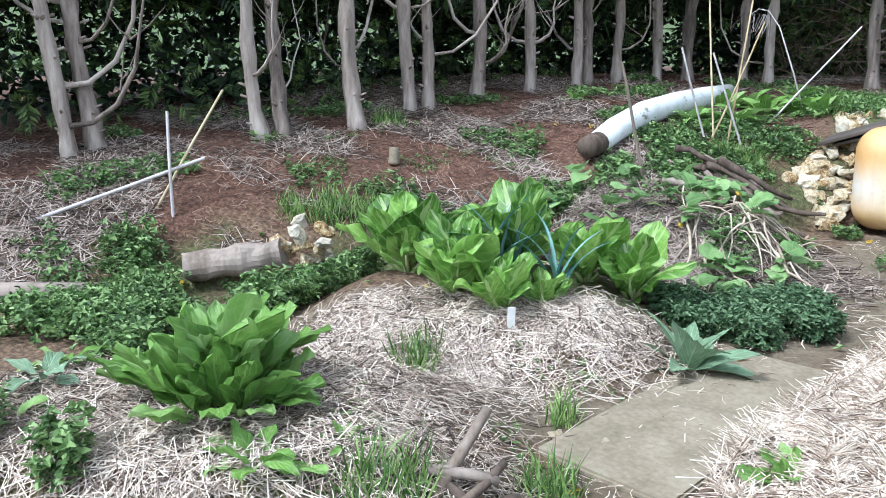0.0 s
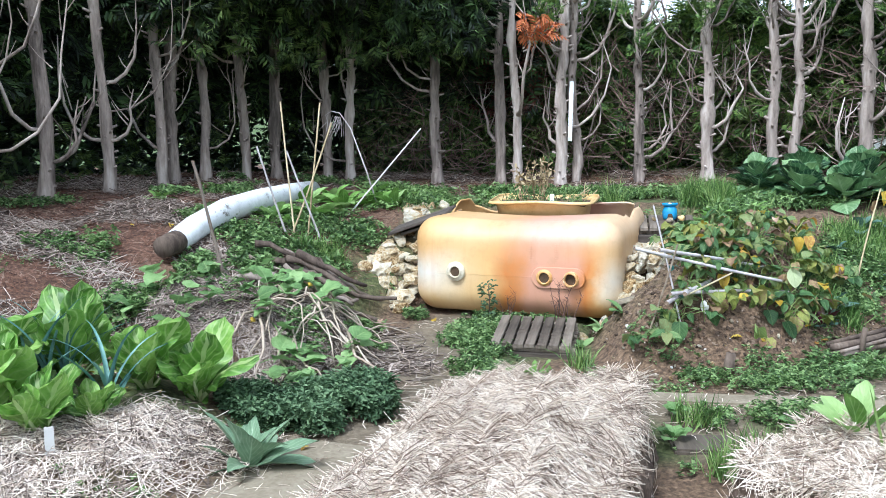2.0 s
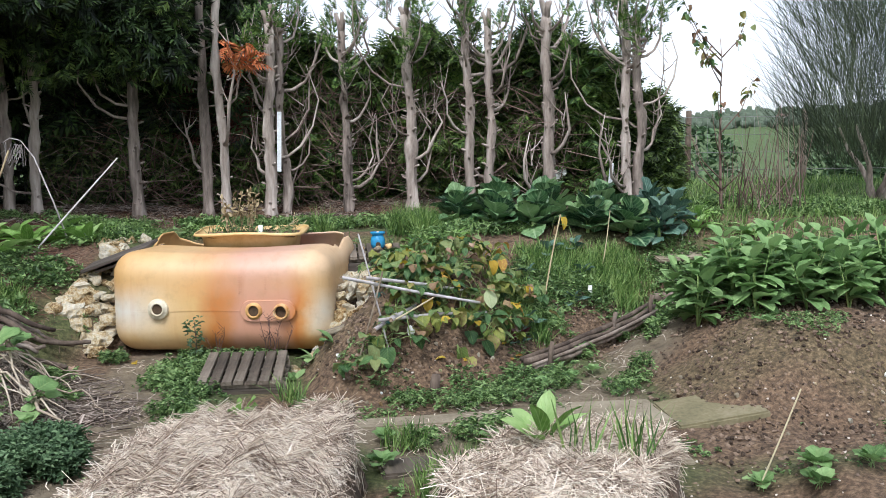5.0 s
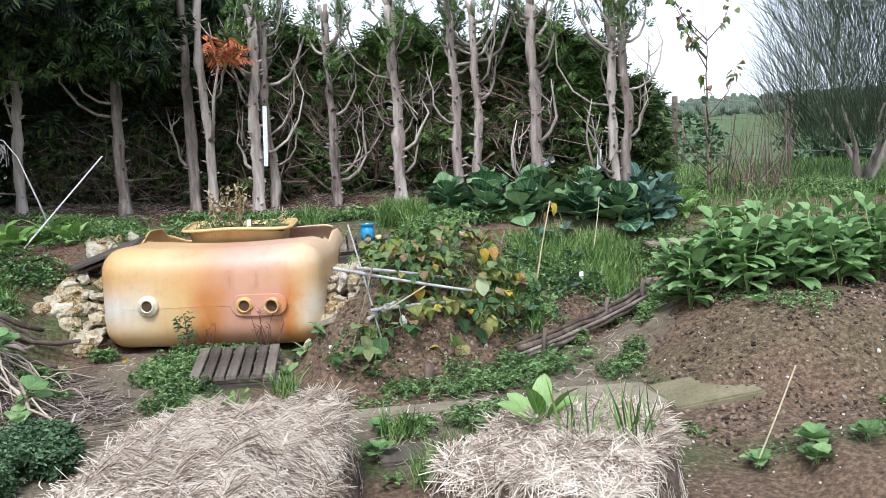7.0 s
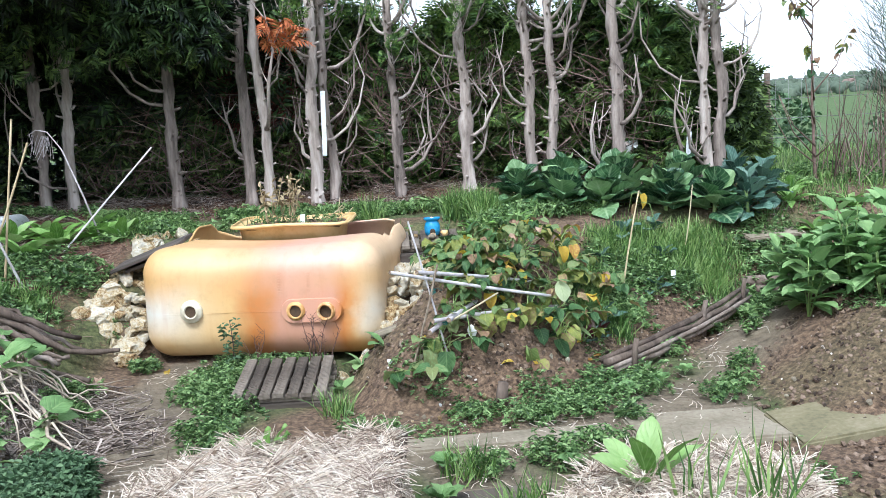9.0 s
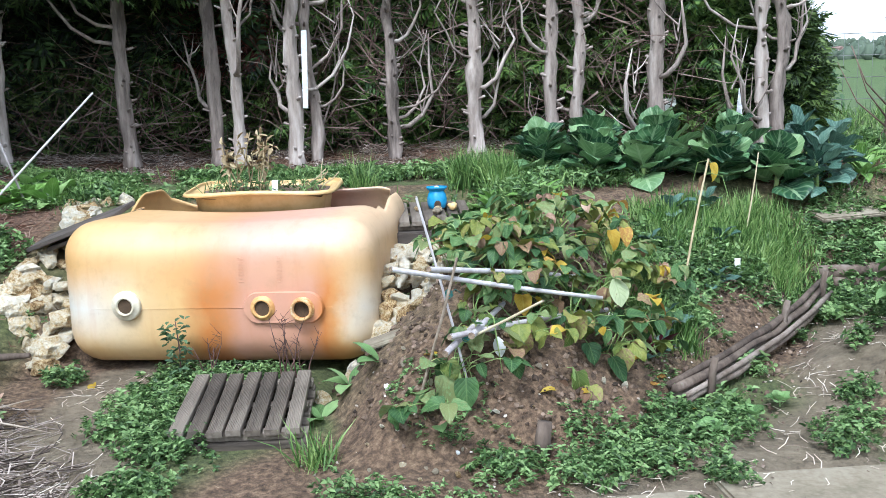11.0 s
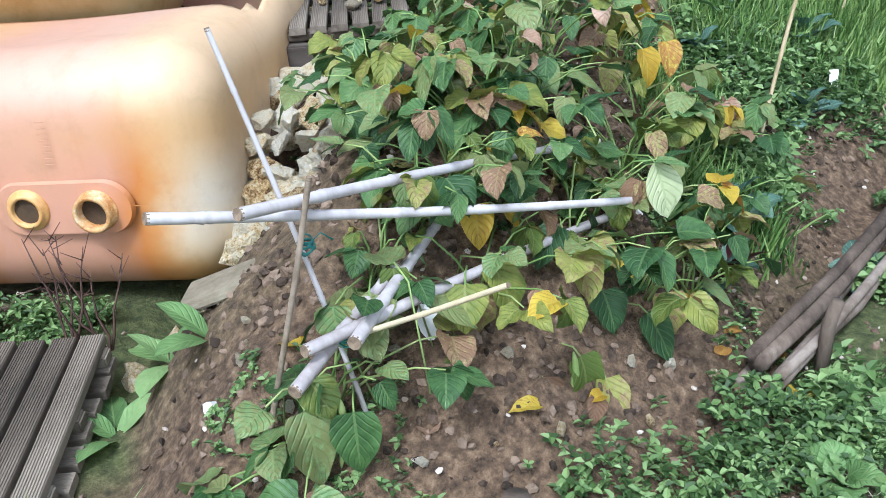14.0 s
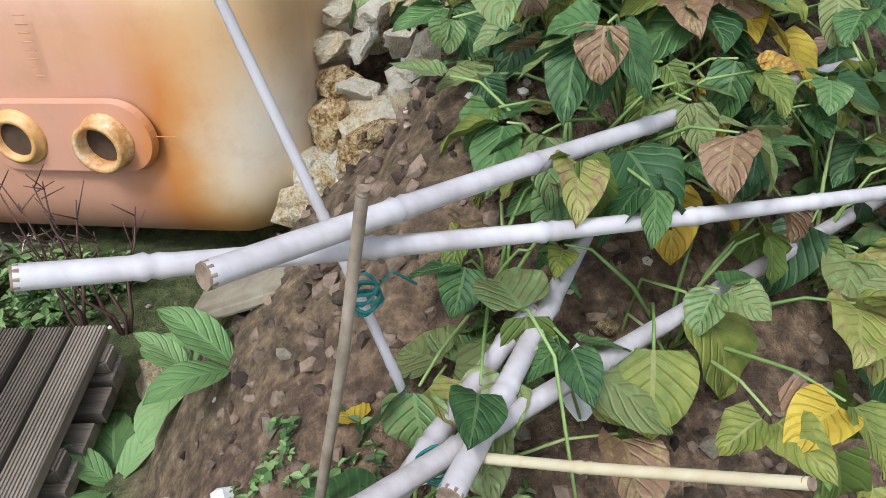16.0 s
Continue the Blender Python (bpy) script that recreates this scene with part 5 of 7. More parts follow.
for a, b, r in (((-0.3, 1.05, 0.08), (-0.2, 1.32, 0.33), 0.019), ((-0.32, 1.12, 0.2), (-0.12, 1.2, 0.16), 0.018), ((-0.25, 1.02, 0.1), (-0.12, 1.25, 0.2), 0.015), ((-0.42, 1.2, 0.2), (-0.15, 1.1, 0.12), 0.017), ((-0.2, 1.0, 0.12), (-0.05, 1.18, 0.13), 0.02)):
    thing("cut_stick", "short grey cut stick at the bed edge", "stick", mesh=Geo().add(*tube(bent(a, b, 4, 0.01), [r, r * 1.05, r * 0.95, r * 0.85], 8)).mesh("stick", DRIFT), group="cut sticks")


# ---- straw ----
def straw_piece(l, r, b):
    v = []
    for y, k in ((-l / 2, 0.0), (0, b), (l / 2, 0.0)):
        for a in (0.5, 2.6, 4.7):
            v.append((r * math.cos(a) + k, y, r * math.sin(a)))
    f = [(i * 3 + k, i * 3 + (k + 1) % 3, i * 3 + 3 + (k + 1) % 3, i * 3 + 3 + k) for i in range(2) for k in range(3)]
    return v, f, None


def lay_straw(place, count, material, lmin, lmax, r, steep=18):
    """Loose stalks, lying roughly flat on a surface."""
    g = Geo()
    at, up = [], []
    while len(at) < count:
        q = place()
        if q is not None:
            at.append(q[0])
            up.append(q[1])
    at, up = np.array(at), np.array(up)
    along_it = np.cross(up, np.random.normal(size=up.shape))
    along_it += up * np.random.uniform(-1, 1, (count, 1)) * math.tan(radians(steep)) * np.linalg.norm(along_it, axis=1, keepdims=True)
    along_it /= np.linalg.norm(along_it, axis=1, keepdims=True)
    side = np.cross(along_it, up)
    side /= np.linalg.norm(side, axis=1, keepdims=True)
    third = np.cross(side, along_it)
    at = at + up * np.random.uniform(0, 0.012, (count, 1))
    ln, th = np.random.uniform(lmin, lmax, (count, 1)), r * np.random.uniform(0.6, 1.3, (count, 1))
    m = np.stack([side * th, along_it * ln, third * th], -1)
    for k in range(4):
        g.many(straw_piece(1.0, 1.0, rand(-12, 12)), m[k::4], at[k::4])
    return g.mesh("straw", material, False)


def straw_bale(cx, cy, hu, hv, turn, h, count, label, seed):
    """A broken straw bale: a matted heap with steep ragged sides under loose straw."""
    random.seed(seed)
    base = ground(cx, cy) - 0.03
    root = thing("straw_bale", label, "straw bale", pose(cx, cy, base, 0, 0, turn), group="straw bales")

    def height(u, v):
        r = (abs(u) ** 6 + abs(v) ** 6) ** (1 / 6)
        k = soft((1.12 - r) / 0.2)
        bul = 0.74 + 0.24 * (1 - min(1, r)) ** 0.5 + 0.2 * noise.noise(Vector((u * 1.7 + seed, v * 1.7, 0))) + 0.08 * noise.noise(Vector((u * 6, v * 6, seed)))
        return h * k * bul

    n = 60
    v = []
    for j in range(n + 1):
        for i in range(n + 1):
            u, w = (i / n * 2 - 1) * 1.14, (j / n * 2 - 1) * 1.14
            z = height(u, w)
            pinch = 1 - 0.12 * noise.noise(Vector((u * 5, w * 5, z * 9)))
            v.append((u * hu * pinch, w * hv * pinch, z))
    f = [(j * (n + 1) + i, j * (n + 1) + i + 1, (j + 1) * (n + 1) + i + 1, (j + 1) * (n + 1) + i) for j in range(n) for i in range(n)]
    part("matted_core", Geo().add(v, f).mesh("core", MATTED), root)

    def place():
        u, w = rand(-1.12, 1.12), rand(-1.12, 1.12)
        z = height(u, w)
        e = 0.02
        nor = Vector(((height(u - e, w) - height(u + e, w)) / hu, (height(u, w - e) - height(u, w + e)) / hv, 2 * e)).normalized()
        # Steep sides get little straw, so the shade-dark core shows there.
        if rand(0, 1) > 0.12 + 1.1 * nor.z ** 1.5:
            return None
        return Vector((u * hu, w * hv, z)), nor

    tagged(part("loose_straw", lay_straw(place, count, STRAW, 0.06, 0.24, 0.0014, 11), root, None, "pale loose straw"), kind="stuff")
    return root


straw_bale(0.76, 1.74, 0.42, 1.15, -28, 0.43, 30000, "broken pale straw bale heaped as a planting bed", 41)
straw_bale(2.1, 1.68, 0.35, 0.45, -56, 0.35, 13000, "broken straw bale with grass growing from its top", 42)


def ground_patch(fn, x0, x1, y0, y1):
    def place():
        x, y = rand(x0, x1), rand(y0, y1)
        if rand(0, 1) > fn(x, y):
            return None
        return Vector(on_ground(x, y, 0.012)), slope(x, y)
    return place


random.seed(50)
chicory_straw = lambda x, y: min(1, mound(x, y, -1.25, 1.15, 1.05, 0.55, 20, 1)) * (0.35 + soft(noise.noise(Vector((x * 2, y * 2, 3))) + 0.5))
chard_straw = lambda x, y: min(1, mound(x, y, -0.72, 2.58, 0.76, 0.6, 20, 1)) * (0.35 + soft(noise.noise(Vector((x * 2.5, y * 2.5, 13))) * 2 + 0.6)) * soft((2.95 - y + 0.3 * x) / 0.5)
pump_straw = lambda x, y: min(1, mound(x, y, 0.0, 4.15, 0.75, 0.6, 10, 1)) * (0.3 + soft(noise.noise(Vector((x * 2, y * 2, 3))) + 0.3))
bank_straw = lambda x, y: soft(foot_distance(x, y) / 0.2) * soft((0.2 - x) / 0.5) * soft(noise.noise(Vector((x * 1.3, y * 1.9, 11))) * 3 + 0.35)
bank_all = lambda x, y: soft(foot_distance(x, y) / 0.2) * max(soft((1.0 - x) / 0.5), soft((0.8 - near_line(x, y, TRUNK_LINE)) / 0.3))
path_bits = lambda x, y: cover(x, y)[0] * (0.2 + soft(noise.noise(Vector((x * 3, y * 3, 8))) * 3))
for lb, fn, box, cnt, mt, l0, l1, r in (
        ("pale straw mulch under the chicory", chicory_straw, (-2.7, 0.1, 0.3, 2.1), 7500, STRAW, 0.05, 0.22, 0.0014),
        ("grey matted straw among the bed", chicory_straw, (-2.7, 0.1, 0.3, 2.1), 6500, HAY, 0.04, 0.18, 0.002),
        ("pale straw mulch under the chard", chard_straw, (-1.9, 0.4, 1.6, 3.3), 5600, STRAW, 0.05, 0.22, 0.0015),
        ("grey rotting straw under the chard", chard_straw, (-1.9, 0.4, 1.6, 3.3), 4200, HAY, 0.04, 0.18, 0.002),
        ("grey straw over the pumpkin heap", pump_straw, (-1.0, 1.0, 3.3, 5.0), 6500, HAY, 0.05, 0.2, 0.0025),
        ("scattered straw bits trodden into the path", path_bits, (-1.6, 5.2, 0.8, 5.0), 1500, STRAW, 0.02, 0.1, 0.0015),
        ("grey straw along the foot of the trunks", lambda x, y: soft((0.75 - near_line(x, y, TRUNK_LINE)) / 0.3) * soft(noise.noise(Vector((x * 2, y * 2, 5))) * 2 + 0.4), (-1.6, 6.2, 4.8, 9.0), 5000, HAY, 0.05, 0.2, 0.0026),
        ("grey dead grass heaps on the litter bank", bank_straw, (-4.6, 0.4, 1.5, 8.0), 26000, HAY, 0.06, 0.26, 0.0028),
        ("reddish brown conifer needle litter", bank_all, (-4.8, 6.2, 1.0, 8.9), 23000, NEEDLES, 0.03, 0.1, 0.0022)):
    thing("straw_mulch" if "straw" in lb else "dead_grass_litter" if "grass" in lb else "needle_litter", lb, "mulch", mesh=lay_straw(ground_patch(fn, *box), cnt, mt, l0, l1, r, 22), kind="stuff")


# ---- plants ----
def rosette(name, label, category, x, y, leaves, count, tilt, size, group="", stem=0.0, spread=0.02, lift=0.0, stalks=None, part_name="leaf", base=None):
    """A plant whose leaves rise all round from its foot; tilt: degrees above level of outer and inner leaves."""
    z = (ground(x, y) if base is None else base) + lift
    root = thing(name, label, category, pose(x, y, z), group=group)
    if stem:
        part("stem", Geo().add(*tube(bent((0, 0, -0.04), (rand(-.02, .02), rand(-.02, .02), stem), 4, 0.004), [0.02, 0.017, 0.015, 0.01], 7)).mesh("stem", STEM), root)
    for i in range(count):
        k = (i + 0.5) / count
        t = tilt[0] + (tilt[1] - tilt[0]) * k + rand(-9, 9)
        a = i * 137.5 + rand(-25, 25)
        s = size[0] + (size[1] - size[0]) * k
        m = pose(0, 0, stem * (0.15 + 0.85 * k), 0, 0, a) @ pose(0, spread * (1 - k), 0.0) @ pose(0, 0, 0, t, rand(-20, 20)) @ Matrix.Scale(s * rand(0.82, 1.15), 4)
        leaf = part(part_name, random.choice(leaves), root, m)
        if stalks:
            part("rib", stalks, leaf)
    return root


def leaf_set(name, material, n, **kw):
    out = []
    for i in range(n):
        q = {k: (rand(*v) if isinstance(v, tuple) else v) for k, v in kw.items()}
        out.append(leaf_mesh(name, material, **q))
    return out


random.seed(60)
chard_leaves = leaf_set("chard_leaf", CHARD, 9, length=(0.4, 0.46), width=(0.18, 0.25), shape="spoon", rows=16, curl=(0.05, 0.9), fold=(-0.1, 0.3), wave=(0.06, 0.14), sway=(-0.15, 0.15), crinkle=0.16)
chard_rib = Geo().add(*tube([(0, 0, -0.006), (0, 0.1, -0.004), (0, 0.2, -0.012)], [0.014, 0.012, 0.004], 6)).mesh("rib", CHARDRIB)
for x, y, n, s0, s1 in ((-1.2, 2.85, 11, 1.05, 1.0), (-1.0, 2.95, 8, 1.0, 0.9), (-0.82, 2.56, 11, 0.85, 0.95), (-0.55, 2.42, 8, 0.6, 0.75), (-0.7, 3.12, 9, 0.9, 1.1), (-0.3, 2.98, 10, 0.75, 0.9), (-0.1, 3.08, 7, 0.8, 0.85), (-0.38, 2.55, 6, 0.35, 0.5)):
    rosette("chard_plant", "green leafy chard with broad pale ribs in straw" if s0 > 0.7 else "small young chard plant in the straw", "chard", x, y, chard_leaves, n + 3, (40, 86), (s0, s1), "chard plants", stalks=chard_rib)
random.seed(61)
leek_leaves = leaf_set("leek_leaf", LEEK, 4, length=(0.4, 0.5), width=0.028, shape="strap", rows=9, curl=(0.5, 2.0), fold=0.5)
for x, y in ((-0.72, 2.93), (-0.66, 2.98), (-0.36, 2.68), (-0.78, 2.86)):
    rosette("leek_plant", "blue-green leek with narrow drooping leaves", "leek", x, y, leek_leaves, 8, (50, 84), (0.95, 0.85), "leeks", stem=0.1)
random.seed(62)
chic = leaf_set("chicory_leaf", CHICORY, 10, length=(0.3, 0.4), width=(0.11, 0.16), shape="spoon", rows=12, curl=(-0.1, 1.4), fold=(-0.1, 0.4), wave=(0.07, 0.15), sway=(-0.2, 0.2), crinkle=0.17)
rosette("chicory_plant", "large bushy bright green chicory in straw mulch", "chicory", -1.08, 1.17, chic, 64, (34, 95), (0.85, 1.1), spread=0.12)
rosette("chicory_plant", "small pale drooping green plant in straw", "chicory", -0.78, 0.92, chic, 12, (5, 60), (0.5, 0.5))
rosette("sorrel_plant", "small round-leaved green seedling in straw", "seedling", -0.58, 1.1, chic, 7, (15, 60), (0.28, 0.22))
for x, y, n, s in ((-1.85, 1.12, 8, 0.65), (-1.95, 1.3, 8, 0.6), (-1.7, 0.85, 7, 0.5)):
    rosette("leafy_weed", "dark green leafy weed with long leaves", "weed", x, y, leaf_set("weed_leaf", MULLEIN if s > 0.62 else CHICORY, 2, length=0.3, width=0.1, shape="spoon", rows=8, curl=1.0, fold=0.2, wave=0.12), n, (10, 55), (s, s))
random.seed(63)
mul = leaf_set("mullein_leaf", MULLEIN, 4, length=(0.2, 0.25), width=(0.085, 0.1), shape="lance", rows=8, curl=(0.2, 0.8), fold=(0.2, 0.4), wave=0.02)
rosette("mullein_plant", "grey-green felted mullein rosette beside the path", "mullein", 0.25, 2.5, mul, 16, (8, 74), (1.4, 1.15), spread=0.03)
rosette("young_plant", "young green plant growing from the straw bale", "seedling", 0.16, 1.12, chic, 13, (25, 80), (0.42, 0.36), base=0.36)
rosette("young_plant", "young green plant growing from the straw bale", "seedling", 1.12, 2.62, chic, 12, (20, 70), (0.42, 0.36), base=0.36)
rosette("young_plant", "young pale green plant on the straw bale", "seedling", 2.06, 1.75, leaf_set("pale_leaf", CHICORY, 3, length=0.22, width=0.08, shape="spoon", rows=7, curl=0.6, fold=0.3), 7, (40, 80), (0.8, 0.9), base=0.37)

# pumpkin vines
random.seed(64)
lobed = leaf_set("pumpkin_leaf", SAGE, 4, length=(0.12, 0.15), width=(0.14, 0.17), shape="heart", rows=7, curl=(0.3, 0.9), fold=(0.0, 0.25), wave=0.04, stalk=0.09)
for i in range(13):
    x, y = rand(-1.0, 0.45), rand(3.6, 4.95)
    root = thing("pumpkin_vine", "trailing pumpkin vine with broad mottled leaves", "pumpkin vine", pose(x, y, ground(x, y)), group="pumpkin vines")
    a = rand(0, 6.28)
    pts = []
    px, py = 0.0, 0.0
    for k in range(7):
        pts.append(Vector((px, py, ground(x + px, y + py) - ground(x, y) + 0.03 + 0.02 * math.sin(k * 2))))
        a += rand(-0.6, 0.6)
        px, py = px + 0.08 * math.cos(a), py + 0.08 * math.sin(a)
    part("stem", Geo().add(*tube(pts, 0.005, 5)).mesh("stem", STEM), root)
    for p in pts:
        for q in range(2):
            if rand(0, 1) < 0.75:
                part("leaf", random.choice(lobed), root, turned(p.x, p.y, p.z + rand(0.05, 0.13), rand(-5, 45), rand(-25, 25), rand(0, 360), rand(0.55, 1.0)))
for x, y in ((-0.78, 3.85), (0.28, 4.3), (0.02, 3.8)):
    thing("pumpkin_flower", "small yellow pumpkin flower among leaves", "flower", turned(x, y, ground(x, y) + 0.12, 40, 10, 50), Geo().add(*lathe([(0.003, 0), (0.006, 0.01), (0.016, 0.018), (0.018, 0.022)], 10)).mesh("flower", YELLOW))

# brassicas
random.seed(65)
cab = leaf_set("cabbage_leaf", CABBAGE, 6, length=(0.26, 0.32), width=(0.24, 0.3), shape="spoon", rows=8, curl=(-0.3, 1.2), fold=(0.1, 0.45), wave=(0.02, 0.05))
kale = leaf_set("kale_leaf", KALE, 4, length=(0.22, 0.3), width=(0.15, 0.2), shape="spoon", rows=8, curl=(0.3, 1.3), fold=(0.1, 0.4), wave=(0.05, 0.1))
for x, y, s in ((4.0, 5.85, 0.85), (4.2, 5.55, 0.88), (4.42, 5.85, 0.95), (4.5, 5.4, 0.82), (4.78, 5.6, 0.98), (4.98, 5.25, 0.9), (5.25, 5.4, 0.95), (5.3, 5.05, 0.85)):
    rosette("cabbage_plant", "large dark green cabbage plant with cupped leaves", "cabbage", x, y, cab, 30, (-5, 82), (s, s * 0.8), "cabbages", stem=0.22 * s, spread=0.05)
for x, y, s in ((5.55, 5.1, 0.95), (5.75, 5.0, 0.85), (5.5, 4.9, 0.8)):
    rosette("kale_plant", "bluish green kale plant beside the cabbages", "kale", x, y, kale, 22, (-10, 75), (s, s * 0.7), "kale plants", stem=0.3, spread=0.04)
for x, y, s in ((4.3, 4.9, 0.6), (4.45, 4.65, 0.5), (3.9, 4.6, 0.45), (4.15, 4.35, 0.45), (3.45, 3.95, 0.5), (3.75, 3.75, 0.42), (4.6, 4.95, 0.55), (3.3, 3.78, 0.45)):
    rosette("young_brassica", "young bluish green brassica in the bed", "brassica", x, y, kale, 8, (10, 60), (s, s * 0.7), "young brassicas", stem=0.06)
beet = leaf_set("beet_leaf", BEET, 3, length=0.22, width=0.05, shape="lance", rows=6, curl=0.6, fold=0.3)
rosette("beetroot_plant", "beetroot with dark red stalks and leaves", "beetroot", 3.28, 3.8, beet, 9, (45, 80), (0.75, 0.7))

# sage bed
random.seed(66)
sage = leaf_set("sage_leaf", SAGE, 5, length=(0.10, 0.13), width=(0.06, 0.075), shape="oval", rows=6, curl=(0.2, 0.9), fold=(0.15, 0.4), wave=0.02, stalk=0.02)
spots = [(4.2, 3.12), (4.32, 3.3), (4.45, 3.05), (4.42, 2.85), (4.6, 3.25), (4.65, 2.95), (4.72, 2.72), (4.85, 3.15), (4.9, 2.85), (4.95, 2.6), (5.05, 3.05), (5.15, 2.75), (5.25, 2.95), (5.25, 2.55), (5.4, 2.8), (5.5, 3.0), (5.55, 2.6), (5.7, 2.85), (5.85, 2.65), (5.05, 3.3), (5.3, 3.2), (5.6, 3.2), (4.75, 3.4), (6.0, 2.9)]
for x, y in spots:
    h = rand(0.3, 0.48)
    root = thing("sage_plant", "bushy green broad-leaved sage on the raised bed", "sage", pose(x, y, ground(x, y)), group="sage plants")
    for s in range(5):
        a = rand(0, 6.28)
        top = Vector((math.cos(a) * rand(0.03, 0.14), math.sin(a) * rand(0.03, 0.14), h * rand(0.65, 1.15)))
        pts = [Vector((0, 0, -0.02)), top * 0.5 + Vector((0, 0, 0.02)), top]
        part("stem", Geo().add(*tube(pts, [0.005, 0.004, 0.003], 5)).mesh("stem", STEM), root)
        for q in range(5):
            k = 0.25 + 0.75 * q / 4
            p = pts[0].lerp(pts[1], k * 2) if k < 0.5 else pts[1].lerp(pts[2], k * 2 - 1)
            for side in (0, 180):
                part("leaf", random.choice(sage), root, pose(p.x, p.y, p.z, 0, 0, q * 88 + side + rand(-20, 20)) @ pose(0, 0.02, 0, rand(-15, 40) + 25 * (k > 0.9)) @ Matrix.Scale(rand(0.9, 1.4) * (1.4 - 0.45 * k), 4))

# bean plants
random.seed(67)
bean = leaf_set("bean_leaf", BEAN, 6, length=(0.095, 0.12), width=(0.075, 0.095), shape="heart", rows=8, curl=(0.2, 0.9), fold=(0.05, 0.35), wave=(0.02, 0.05))
sick = leaf_set("bean_leaf", SPOTTED, 5, length=(0.085, 0.11), width=(0.06, 0.085), shape="heart", rows=8, curl=(0.4, 1.6), fold=(0.2, 0.6), wave=(0.04, 0.08))
gold = leaf_set("bean_leaf", YELLOW, 3, length=(0.085, 0.1), width=(0.06, 0.075), shape="heart", rows=8, curl=(0.3, 1.0), fold=(0.2, 0.5), wave=0.03)
dead = leaf_set("bean_leaf", BROWNLEAF, 4, length=(0.07, 0.1), width=(0.05, 0.07), shape="heart", rows=7, curl=(0.8, 2.4), fold=(0.3, 0.8), wave=0.08)


def bean_plant(x, y, h, n, mixw, label, lean=(0, 0), bare=0.0):
    """Thin stems that branch, each shoot ending in a hanging leaf of three."""
    x += 0.05 if x < 2.75 and y > 3.9 else 0.0
    z = ground(x, y)
    if y > 4.1 and x - 0.35 * (y - 4) < 2.75:
        h *= 0.6
    root = thing("bean_plant", label, "bean plant", pose(x, y, z), group="bean plants")
    for i in range(int(n * 1.6)):
        a = rand(0, 6.28)
        rr = rand(0.03, 0.22)
        top = Vector((math.cos(a) * rr + lean[0], math.sin(a) * rr + lean[1], h * rand(0.25, 0.78)))
        pts = [Vector((rand(-.02, .02), rand(-.02, .02), -0.02)), Vector((top.x * 0.35, top.y * 0.35, top.z * 0.6)), Vector((top.x * 0.75, top.y * 0.75, top.z * 0.95)), top]
        part("stem", Geo().add(*tube(pts, [0.0032, 0.0026, 0.002, 0.0015], 5)).mesh("stem", STEM if rand(0, 1) > bare else DRYSTEM), root)
        pick = random.choices((bean, sick, gold, dead), mixw)[0]
        face = math.degrees(a) - 90
        s = rand(0.5, 1.0)
        for da in ((0, -75, 75) if rand(0, 1) < 0.7 else (0,)):
            part("leaf", random.choice(pick if rand(0, 1) < 0.8 else random.choice((bean, sick))), root, pose(top.x, top.y, top.z, 0, 0, face + da + rand(-15, 15)) @ pose(0, 0.01, 0, rand(-65, 15), rand(-25, 25)) @ Matrix.Scale(s * rand(0.85, 1.1), 4))
    return root


green = "bean plant with mottled green leaves and thin stems"
old = "withering bean plant with spotted yellowing leaves"
